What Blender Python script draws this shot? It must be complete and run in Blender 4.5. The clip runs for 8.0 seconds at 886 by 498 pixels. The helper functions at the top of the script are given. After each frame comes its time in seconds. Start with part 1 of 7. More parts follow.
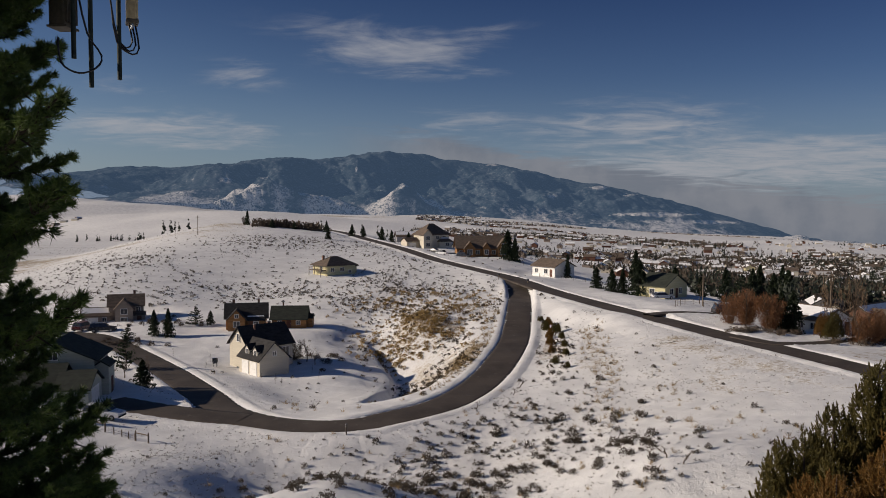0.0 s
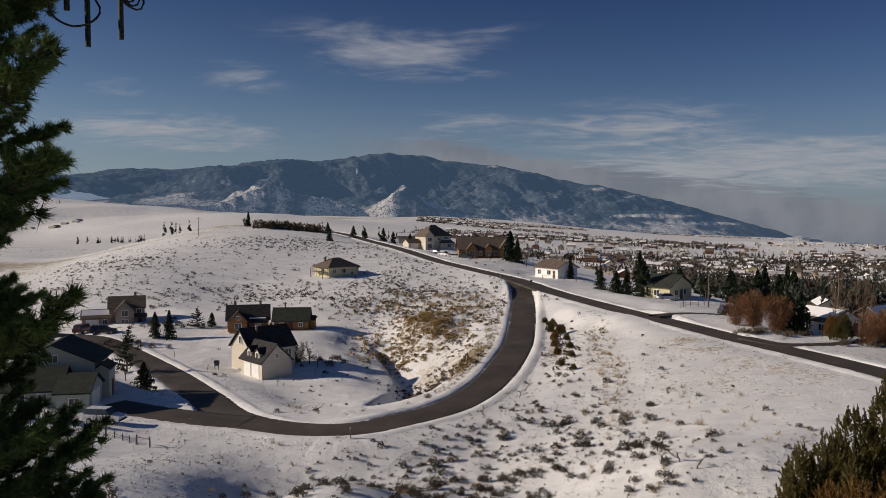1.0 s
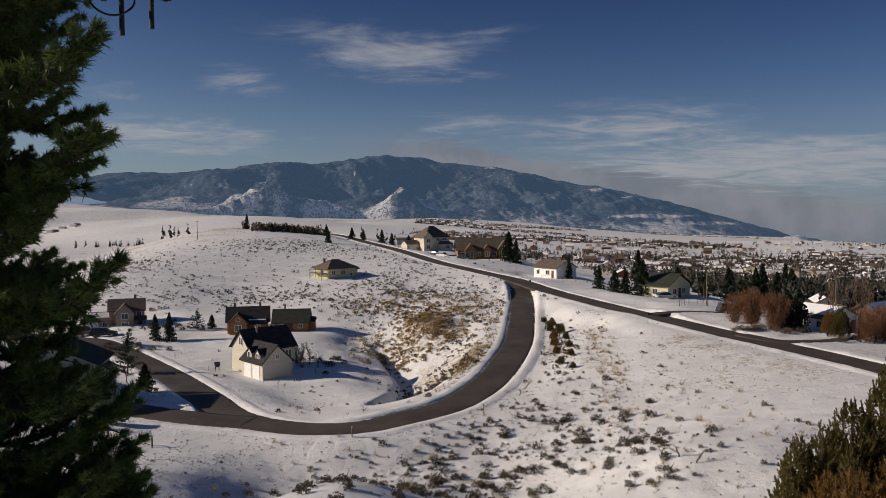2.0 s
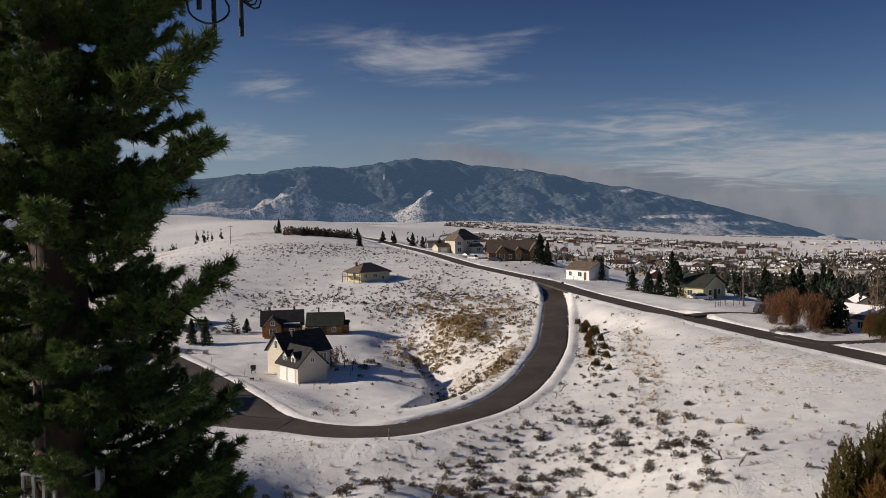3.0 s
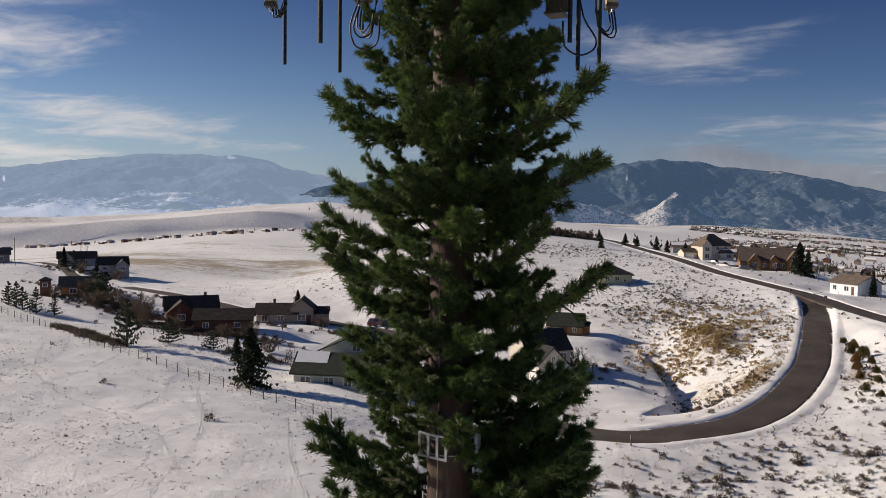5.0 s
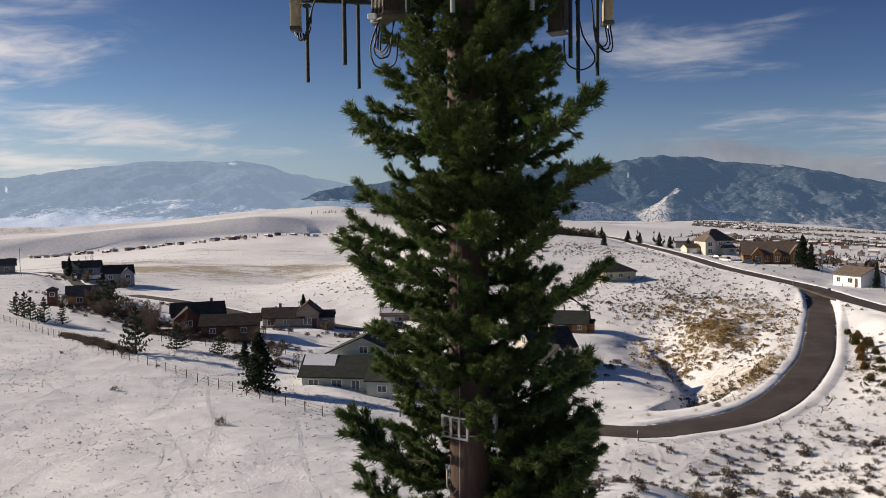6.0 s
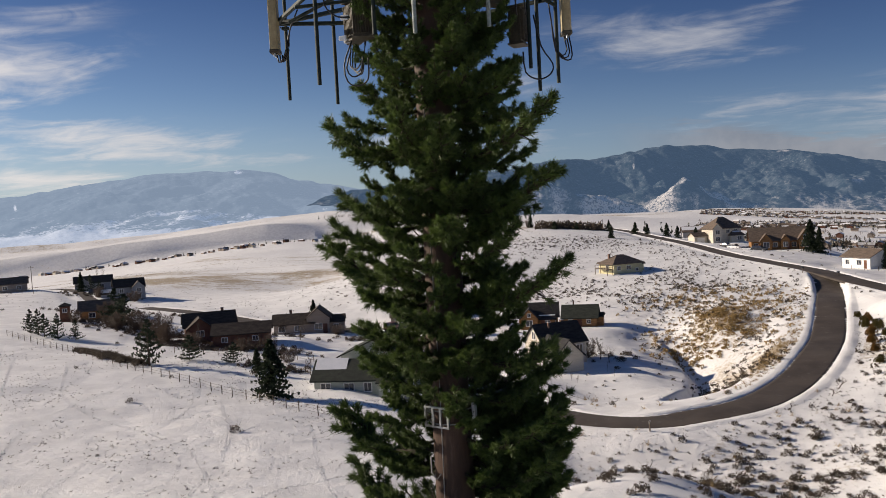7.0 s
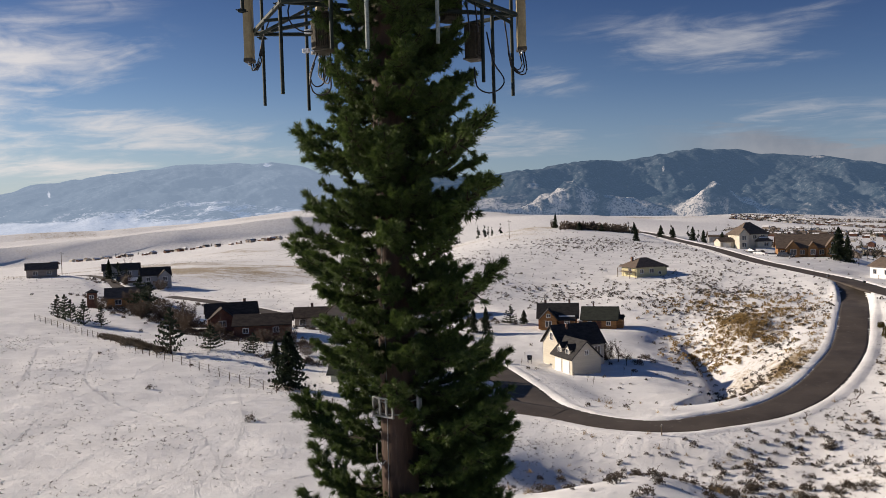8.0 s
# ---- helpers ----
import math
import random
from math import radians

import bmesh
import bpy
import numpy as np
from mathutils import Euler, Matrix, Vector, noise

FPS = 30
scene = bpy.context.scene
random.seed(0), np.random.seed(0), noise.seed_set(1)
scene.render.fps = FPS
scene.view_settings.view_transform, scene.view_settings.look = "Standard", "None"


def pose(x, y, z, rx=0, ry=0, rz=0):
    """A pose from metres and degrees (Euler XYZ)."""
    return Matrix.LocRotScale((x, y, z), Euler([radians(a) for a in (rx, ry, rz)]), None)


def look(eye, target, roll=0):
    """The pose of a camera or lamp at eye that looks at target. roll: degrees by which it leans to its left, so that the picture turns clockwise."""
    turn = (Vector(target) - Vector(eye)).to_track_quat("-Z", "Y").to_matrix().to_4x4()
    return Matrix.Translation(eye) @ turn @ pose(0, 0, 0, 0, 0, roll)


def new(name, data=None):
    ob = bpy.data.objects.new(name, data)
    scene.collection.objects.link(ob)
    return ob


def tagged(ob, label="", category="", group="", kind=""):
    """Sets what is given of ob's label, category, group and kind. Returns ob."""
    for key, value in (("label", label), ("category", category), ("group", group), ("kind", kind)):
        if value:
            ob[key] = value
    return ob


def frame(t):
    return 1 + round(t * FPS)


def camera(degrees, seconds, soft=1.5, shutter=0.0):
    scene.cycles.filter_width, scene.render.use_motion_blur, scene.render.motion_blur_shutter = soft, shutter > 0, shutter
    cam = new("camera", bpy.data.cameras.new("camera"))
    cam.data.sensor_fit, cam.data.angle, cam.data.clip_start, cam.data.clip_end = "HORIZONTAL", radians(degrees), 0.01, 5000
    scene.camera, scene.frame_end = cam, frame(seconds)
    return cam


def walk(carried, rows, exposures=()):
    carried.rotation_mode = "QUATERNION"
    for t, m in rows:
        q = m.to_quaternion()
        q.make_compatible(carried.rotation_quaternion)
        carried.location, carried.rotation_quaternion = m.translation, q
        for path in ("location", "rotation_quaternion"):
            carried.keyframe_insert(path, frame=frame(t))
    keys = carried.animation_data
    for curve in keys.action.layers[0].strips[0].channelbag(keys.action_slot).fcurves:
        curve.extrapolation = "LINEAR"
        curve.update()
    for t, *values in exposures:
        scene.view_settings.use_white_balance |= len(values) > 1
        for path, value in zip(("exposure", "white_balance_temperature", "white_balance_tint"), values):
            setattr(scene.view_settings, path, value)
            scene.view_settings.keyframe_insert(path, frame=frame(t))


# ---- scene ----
cam = camera(58, 8.0, soft=0.5)
# seconds, x, y, z, turn to the left, tilt up, lean to the left
FLIGHT = [
    (0, 4.30, -6.79, 18.45, -0.32, -2.93, 0.10),
    (0.5, 4.06, -6.17, 18.38, -0.31, -2.89, 0.12),
    (1, 3.82, -5.61, 18.28, -0.28, -2.81, 0.02),
    (2.5, 3.52, -6.23, 18.01, -0.19, -2.60, -0.75),
    (3, 3.16, -6.08, 18.06, 1.71, -2.47, -0.98),
    (3.5, 2.89, -6.21, 18.08, 8.47, -2.27, -0.56),
    (4, 2.57, -6.12, 18.17, 17.16, -2.48, 1.40),
    (4.5, 2.37, -6.55, 18.15, 18.54, -2.47, 1.30),
    (5, 2.29, -7.04, 18.15, 18.68, -2.41, 0.67),
    (6.5, 2.59, -8.07, 18.19, 19.18, -2.33, -1.88),
    (7, 2.93, -8.25, 18.21, 19.50, -2.33, -3.15),
    (7.5, 3.41, -8.39, 18.23, 19.39, -2.36, -2.77),
    (8, 3.94, -8.49, 18.25, 21.36, -2.44, -1.61),
]


def aimed(x, y, z, yaw, pitch, roll):
    a, p = radians(yaw), radians(pitch)
    way = Vector((-math.sin(a) * math.cos(p), math.cos(a) * math.cos(p), math.sin(p)))
    return look(Vector((x, y, z)), Vector((x, y, z)) + way * 10, roll)


walk(cam, [(t, aimed(*row)) for t, *row in FLIGHT], exposures=[(0, -0.07, 6800, 13), (2.5, 0.0, 6820, 13), (3.5, 0.17, 6850, 13), (4.5, 0.26, 6800, 13), (5.0, 0.34, 6780, 13), (6.3, 0.48, 6900, 13), (8, 0.45, 6880, 13)])

# ---- sky and sun ----
SUN_AZIMUTH, SUN_HEIGHT = 90, 22     # degrees to the left of +y, degrees up
world = bpy.data.worlds.new("winter_sky")
scene.world = world
world.use_nodes = True
wt = world.node_tree
wt.nodes.clear()


class Nodes:
    """Short hand for wiring nodes."""

    def __init__(self, tree):
        self.tree = tree

    def add(self, kind):
        return self.tree.nodes.new("ShaderNode" + kind)

    def put(self, socket, value):
        if hasattr(value, "is_linked"):
            self.tree.links.new(value, socket)
        elif value is not None:
            socket.default_value = value

    def math(self, op, a, b=None, c=None, clamp=False):
        n = self.add("Math")
        n.operation, n.use_clamp = op, clamp
        for i, v in enumerate((a, b, c)):
            if v is not None:
                self.put(n.inputs[i], v)
        return n.outputs[0]

    def noise(self, vector, scale, detail=4.0, rough=0.55, distortion=0.0):
        n = self.add("TexNoise")
        self.put(n.inputs["Vector"], vector)
        for k, v in (("Scale", scale), ("Detail", detail), ("Roughness", rough), ("Distortion", distortion)):
            self.put(n.inputs[k], v)
        return n.outputs["Fac"]

    def span(self, value, lo, hi, a=0.0, b=1.0, smooth=True):
        n = self.add("MapRange")
        n.interpolation_type = "SMOOTHSTEP" if smooth else "LINEAR"
        for i, v in enumerate((value, lo, hi, a, b)):
            self.put(n.inputs[i], v)
        return n.outputs[0]

    def mix(self, fac, a, b, blend="MIX"):
        n = self.add("Mix")
        n.data_type, n.blend_type = "RGBA", blend
        self.put(n.inputs[0], fac)
        self.put(n.inputs[6], (*a, 1) if isinstance(a, tuple) else a)
        self.put(n.inputs[7], (*b, 1) if isinstance(b, tuple) else b)
        return n.outputs[2]


w = Nodes(wt)
sky = w.add("TexSky")
sky.sky_type, sky.sun_disc = "NISHITA", False
sky.sun_elevation, sky.sun_rotation = radians(SUN_HEIGHT), radians(-SUN_AZIMUTH)
sky.altitude, sky.air_density, sky.dust_density, sky.ozone_density = 900, 1.0, 0.2, 2.0
way = w.add("TexCoord").outputs["Generated"]
sep = w.add("SeparateXYZ")
w.put(sep.inputs[0], way)
dx, dy, dz = sep.outputs
az = w.math("DEGREES", w.math("ARCTAN2", w.math("MULTIPLY", dx, -1), dy))
el = w.math("DEGREES", w.math("ARCSINE", dz))
# thin high cloud, drawn out along the wind
flat = w.add("CombineXYZ")
low = w.math("ADD", w.math("MAXIMUM", dz, 0.0), 0.10)
w.put(flat.inputs[0], w.math("DIVIDE", dx, low))
w.put(flat.inputs[1], w.math("DIVIDE", dy, low))
stretch = w.add("Mapping")
w.put(stretch.inputs["Vector"], flat.outputs[0])
stretch.inputs["Rotation"].default_value = (0, 0, radians(-12))
stretch.inputs["Scale"].default_value = (0.75, 1.05, 1)
wisp = w.noise(stretch.outputs[0], 2.6, 9, 0.56, 0.9)
fine = w.noise(stretch.outputs[0], 7.0, 7, 0.6, 0.8)
veil = w.math("ADD", w.math("MULTIPLY", wisp, 0.72), w.math("MULTIPLY", fine, 0.28))
cover = None
# azimuth, elevation, half width, half height (degrees), tilt, strength
for ca, ce, hw, hh, tilt, amount in [
        (3.4, 11.0, 7.5, 1.9, -0.10, 0.8), (-3.0, 12.0, 4.0, 0.9, 0.1, 0.5), (13.6, 9.0, 3.2, 1.2, 0.0, 0.6), (21, 8.0, 3.0, 0.9, 0, 0.45),
        (18, 5.2, 8, 1.3, -0.02, 0.8), (-2.0, 5.6, 6.0, 1.7, 0.05, 0.5), (-13.5, 5.7, 7.5, 1.7, 0.03, 0.85), (-22, 3.0, 14, 1.8, 0.02, 1.1),
        (-40, 4.0, 12, 3.0, 0.0, 0.7), (49, 10.4, 7.5, 2.4, 0.12, 1.1), (42, 6.1, 9.5, 1.7, -0.10, 0.95), (46, 3.6, 8, 1.0, -0.06, 0.9),
        (60, 6, 14, 4, 0, 0.9), (44, 14, 5, 1.0, 0.1, 0.4), (31, 4.6, 5, 0.8, 0.0, 0.5), (-60, 14, 18, 4, 0.1, 0.5), (120, 14, 30, 7, 0.1, 0.7), (-140, 12, 30, 6, 0, 0.6)]:
    u = w.math("SUBTRACT", az, ca)
    v = w.math("SUBTRACT", w.math("SUBTRACT", el, ce), w.math("MULTIPLY", u, -tilt))
    q = w.math("ADD", w.math("POWER", w.math("ABSOLUTE", w.math("DIVIDE", u, hw)), 2.0), w.math("POWER", w.math("ABSOLUTE", w.math("DIVIDE", v, hh)), 2.0))
    g = w.math("MULTIPLY", w.math("EXPONENT", w.math("MULTIPLY", q, -1.0)), amount)
    cover = g if cover is None else w.math("MAXIMUM", cover, g)
dense = w.span(w.math("ADD", veil, w.math("MULTIPLY", w.math("SUBTRACT", cover, 0.5), 0.34)), 0.38, 0.80)
dense = w.math("MULTIPLY", dense, w.math("MULTIPLY", w.span(cover, 0.02, 0.5), 0.85))
# a grey bank of cloud that hangs on the ridge
bank_u = w.math("SUBTRACT", az, -15.0)
bank_v = w.math("SUBTRACT", w.math("SUBTRACT", el, 2.25), w.math("MULTIPLY", bank_u, 0.15))
bank = w.math("MULTIPLY", w.span(w.math("ABSOLUTE", bank_u), 24, 13), w.span(w.math("ADD", bank_v, w.math("MULTIPLY", w.math("SUBTRACT", wisp, 0.5), 3.4)), 0.8, -0.3))
sunward = w.span(az, 10, 75)
cloud_color = w.mix(sunward, (5.4, 5.7, 6.3), (10.5, 10.2, 9.9))
tint = w.mix(w.span(el, 24, 55), w.mix(w.span(el, 0, 22), (0.74, 0.88, 1.10), (0.205, 0.335, 0.625)), (0.62, 0.78, 1.0))
clear = w.mix(1.0, sky.outputs[0], tint, "MULTIPLY")
clear = w.mix(1.0, clear, w.mix(w.span(az, -30, 45), (0.68, 0.70, 0.76), (1.0, 0.93, 0.86)), "MULTIPLY")
haze = w.mix(sunward, (2.75, 3.7, 4.95), (6.2, 6.7, 7.3))
clear = w.mix(w.math("MULTIPLY", w.span(el, 9.5, -1), 0.68), clear, haze)
full = w.mix(dense, clear, cloud_color)
full = w.mix(w.math("MULTIPLY", bank, 0.86), full, w.mix(w.span(w.noise(way, 11.0, 5, 0.6), 0.38, 0.62), (2.4, 2.75, 3.4), (3.3, 3.55, 4.1)))
back = w.add("Background")
w.put(back.inputs[0], full)
back.inputs[1].default_value = 0.065
w.put(w.add("OutputWorld").inputs[0], back.outputs[0])

sun = new("sun", bpy.data.lights.new("sun", "SUN"))
sun.data.energy, sun.data.angle, sun.data.color = 4.5, radians(0.5), (1, 0.90, 0.765)
a, e = radians(SUN_AZIMUTH), radians(SUN_HEIGHT)
sun.matrix_world = look((-math.sin(a) * math.cos(e) * 100, math.cos(a) * math.cos(e) * 100, math.sin(e) * 100), (0, 0, 0))


# ---- materials ----
def surface(name, dark, light, scale=2.0, rough=0.8, grain=25.0, bump=0.15, metal=0.0, third=None, vary=0.0, stretch=(1, 1, 1), spec=0.3):
    """A surface with broad patches, fine grain and a little relief; third: a colour of worn or dirty spots; vary: from piece to piece."""
    m = bpy.data.materials.new(name)
    m.use_nodes = True
    t = Nodes(m.node_tree)
    b = m.node_tree.nodes["Principled BSDF"]
    mp = t.add("Mapping")
    t.put(mp.inputs["Vector"], t.add("TexCoord").outputs["Object"])
    mp.inputs["Scale"].default_value = stretch
    broad = t.noise(mp.outputs[0], scale, 5, 0.6)
    fine_ = t.noise(mp.outputs[0], grain, 4, 0.65)
    fac = t.span(t.math("ADD", t.math("MULTIPLY", broad, 0.6), t.math("MULTIPLY", fine_, 0.4)), 0.35, 0.65)
    col = t.mix(fac, dark, light)
    if third:
        col = t.mix(t.span(t.noise(mp.outputs[0], scale * 2.7, 6, 0.7), 0.58, 0.70), col, third)
    if vary:
        rnd = t.add("ObjectInfo").outputs["Random"]
        hsv = t.add("HueSaturation")
        t.put(hsv.inputs["Value"], t.span(rnd, 0, 1, 1 - vary, 1 + vary, False))
        t.put(hsv.inputs["Color"], col)
        col = hsv.outputs[0]
    t.put(b.inputs["Base Color"], col)
    t.put(b.inputs["Roughness"], t.span(fine_, 0.3, 0.7, max(rough - 0.12, 0.05), min(rough + 0.1, 1), False))
    b.inputs["Metallic"].default_value = metal
    b.inputs["Specular IOR Level"].default_value = spec
    if bump:
        bp = t.add("Bump")
        bp.inputs["Strength"].default_value, bp.inputs["Distance"].default_value = bump, 0.02
        t.put(bp.inputs["Height"], fine_)
        t.put(b.inputs["Normal"], bp.outputs[0])
    return m


def foliage(name, dark, light, through_light=0.35):
    """Leaf or needle: matt, a little light passes through; shade differs from clump to clump."""
    m = bpy.data.materials.new(name)
    m.use_nodes = True
    t = Nodes(m.node_tree)
    b = m.node_tree.nodes["Principled BSDF"]
    isl = t.add("NewGeometry").outputs["Random Per Island"]
    big = t.noise(t.add("TexCoord").outputs["Object"], 1.3, 3, 0.6)
    fac = t.math("ADD", t.math("MULTIPLY", isl, 0.65), t.math("MULTIPLY", t.span(big, 0.35, 0.65), 0.35))
    col = t.mix(fac, dark, light)
    t.put(b.inputs["Base Color"], col)
    b.inputs["Roughness"].default_value = 0.55
    b.inputs["Specular IOR Level"].default_value = 0.35
    tr = t.add("BsdfTranslucent")
    t.put(tr.inputs[0], t.mix(0.5, col, light))
    ms = t.add("MixShader")
    ms.inputs[0].default_value = through_light
    t.put(ms.inputs[1], b.outputs[0])
    t.put(ms.inputs[2], tr.outputs[0])
    t.put(m.node_tree.nodes["Material Output"].inputs[0], ms.outputs[0])
    return m


NEEDLE = foliage("monopine_needles", (0.0057, 0.0156, 0.0057), (0.1107, 0.1681, 0.0369), 0.22)
FIR = foliage("fir_needles", (0.010, 0.018, 0.010), (0.035, 0.050, 0.022), 0.2)
FAR_FIR = foliage("distant_fir", (0.014, 0.020, 0.016), (0.040, 0.048, 0.030), 0.1)
RUSSET = foliage("russet_twigs", (0.085, 0.038, 0.018), (0.26, 0.12, 0.05), 0.3)
OCHRE = foliage("ochre_juniper", (0.085, 0.048, 0.015), (0.34, 0.19, 0.055), 0.45)
JUNIPER = foliage("olive_juniper", (0.040, 0.038, 0.014), (0.21, 0.17, 0.055), 0.5)
TAN_TWIG = foliage("tan_twigs", (0.10, 0.062, 0.038), (0.25, 0.17, 0.10), 0.3)
BROWN_TWIG = foliage("brown_twigs", (0.045, 0.030, 0.022), (0.13, 0.092, 0.066), 0.2)
SAGE = foliage("sagebrush", (0.026, 0.020, 0.015), (0.105, 0.080, 0.055), 0.2)
STRAW = foliage("dry_grass", (0.15, 0.100, 0.042), (0.42, 0.29, 0.12), 0.3)
TWIG = surface("bare_twigs", (0.07, 0.05, 0.038), (0.15, 0.115, 0.085), 3, 0.9, 40, 0)
BARK = surface("bark", (0.045, 0.032, 0.024), (0.11, 0.08, 0.06), 4, 0.95, 30, 0.5, stretch=(1, 1, 0.25))
POLE = surface("brown_pole_paint", (0.045, 0.027, 0.020), (0.085, 0.052, 0.038), 1.5, 0.75, 22, 0.5, third=(0.12, 0.08, 0.06), stretch=(1, 1, 0.2))
ROD = surface("branch_rod", (0.020, 0.016, 0.010), (0.045, 0.035, 0.022), 5, 0.85, 40, 0.2)
# green mast pipe with the sun's white highlight put into its colour
PIPE_SUNLIT = surface("sunlit_weathered_green", (0.17, 0.20, 0.185), (0.30, 0.34, 0.32), 5, 0.5, 40, 0.1, third=(0.10, 0.12, 0.11))
STEEL = surface("galvanised_steel", (0.34, 0.35, 0.35), (0.52, 0.53, 0.52), 6, 0.42, 60, 0.1, metal=0.85)
GREEN_STEEL = surface("green_painted_steel", (0.012, 0.020, 0.017), (0.026, 0.036, 0.029), 5, 0.6, 50, 0.1, third=(0.045, 0.052, 0.046), spec=0.2)
RADOME = surface("antenna_tan_paint", (0.30, 0.24, 0.13), (0.44, 0.36, 0.21), 2.5, 0.6, 30, 0.1, third=(0.20, 0.15, 0.08))
RADIO = surface("radio_box_paint", (0.045, 0.038, 0.026), (0.095, 0.080, 0.055), 4, 0.6, 30, 0.15, third=(0.06, 0.07, 0.05))
RUBBER = surface("black_cable", (0.012, 0.012, 0.013), (0.03, 0.03, 0.032), 5, 0.5, 60, 0)
CABLE_GREY = surface("grey_cable", (0.22, 0.21, 0.2), (0.36, 0.35, 0.33), 5, 0.6, 60, 0)
PALE = surface("white_fitting", (0.62, 0.64, 0.66), (0.8, 0.81, 0.82), 5, 0.5, 40, 0)
ASPHALT = surface("asphalt", (0.046, 0.037, 0.031), (0.086, 0.070, 0.058), 0.25, 0.75, 4.0, 0.25, third=(0.115, 0.10, 0.088), spec=0.25)
GLASS_DARK = surface("window_glass", (0.03, 0.035, 0.045), (0.06, 0.065, 0.08), 1, 0.08, 2, 0, spec=0.8)
CREAM = surface("cream_siding", (0.50, 0.455, 0.37), (0.60, 0.55, 0.455), 0.8, 0.75, 9, 0.2, stretch=(0.3, 0.3, 6))
WHITE = surface("white_trim", (0.70, 0.69, 0.66), (0.82, 0.81, 0.79), 1.5, 0.6, 15, 0.05)
YELLOW = surface("pale_yellow_siding", (0.52, 0.47, 0.27), (0.62, 0.57, 0.36), 0.8, 0.75, 9, 0.2, stretch=(0.3, 0.3, 6))
TAUPE = surface("taupe_siding", (0.26, 0.21, 0.175), (0.36, 0.30, 0.25), 0.8, 0.8, 9, 0.2, stretch=(0.3, 0.3, 6))
SAGE_WALL = surface("sage_green_siding", (0.36, 0.39, 0.34), (0.46, 0.48, 0.42), 0.8, 0.8, 9, 0.2, stretch=(0.3, 0.3, 6))
LOG = surface("amber_log_wall", (0.20, 0.095, 0.035), (0.36, 0.19, 0.075), 1.2, 0.7, 9, 0.4, stretch=(0.3, 0.3, 5))
BRICK_RED = surface("red_brown_wood", (0.10, 0.045, 0.030), (0.175, 0.082, 0.054), 1.2, 0.85, 12, 0.3)
GREY_WALL = surface("grey_siding", (0.24, 0.24, 0.25), (0.36, 0.36, 0.36), 0.8, 0.8, 9, 0.2, stretch=(0.3, 0.3, 6))
SHINGLE = surface("dark_shingle", (0.016, 0.015, 0.016), (0.042, 0.040, 0.040), 1.0, 0.9, 7, 0.5, stretch=(1, 1, 3))
SHINGLE_BROWN = surface("brown_shingle", (0.085, 0.064, 0.050), (0.165, 0.125, 0.098), 1.0, 0.9, 7, 0.5, stretch=(1, 1, 3))
SHINGLE_DARK = surface("dark_brown_shingle", (0.030, 0.022, 0.018), (0.070, 0.053, 0.043), 1.0, 0.9, 7, 0.5, stretch=(1, 1, 3))
SHINGLE_GREEN = surface("green_grey_shingle", (0.020, 0.024, 0.019), (0.042, 0.048, 0.037), 1.0, 0.85, 7, 0.5, stretch=(1, 1, 3))
BRICK = surface("chimney_brick", (0.16, 0.09, 0.065), (0.26, 0.16, 0.12), 3, 0.9, 20, 0.4)
WOOD = surface("weathered_wood", (0.10, 0.075, 0.055), (0.20, 0.16, 0.12), 3, 0.9, 25, 0.4, stretch=(1, 1, 0.3))
CAR_WHITE = surface("white_car_paint", (0.55, 0.56, 0.58), (0.66, 0.67, 0.69), 1, 0.3, 5, 0, spec=0.6)
CAR_DARK = surface("dark_car_paint", (0.018, 0.019, 0.022), (0.032, 0.033, 0.038), 1, 0.25, 5, 0, spec=0.7)
CAR_RED = surface("maroon_car_paint", (0.09, 0.02, 0.02), (0.13, 0.03, 0.03), 1, 0.3, 5, 0, spec=0.6)
TYRE = surface("tyre_rubber", (0.015, 0.015, 0.015), (0.03, 0.03, 0.03), 6, 0.9, 40, 0.2)
CHROME = surface("wheel_rim", (0.4, 0.4, 0.42), (0.55, 0.55, 0.56), 4, 0.35, 20, 0, metal=0.8)


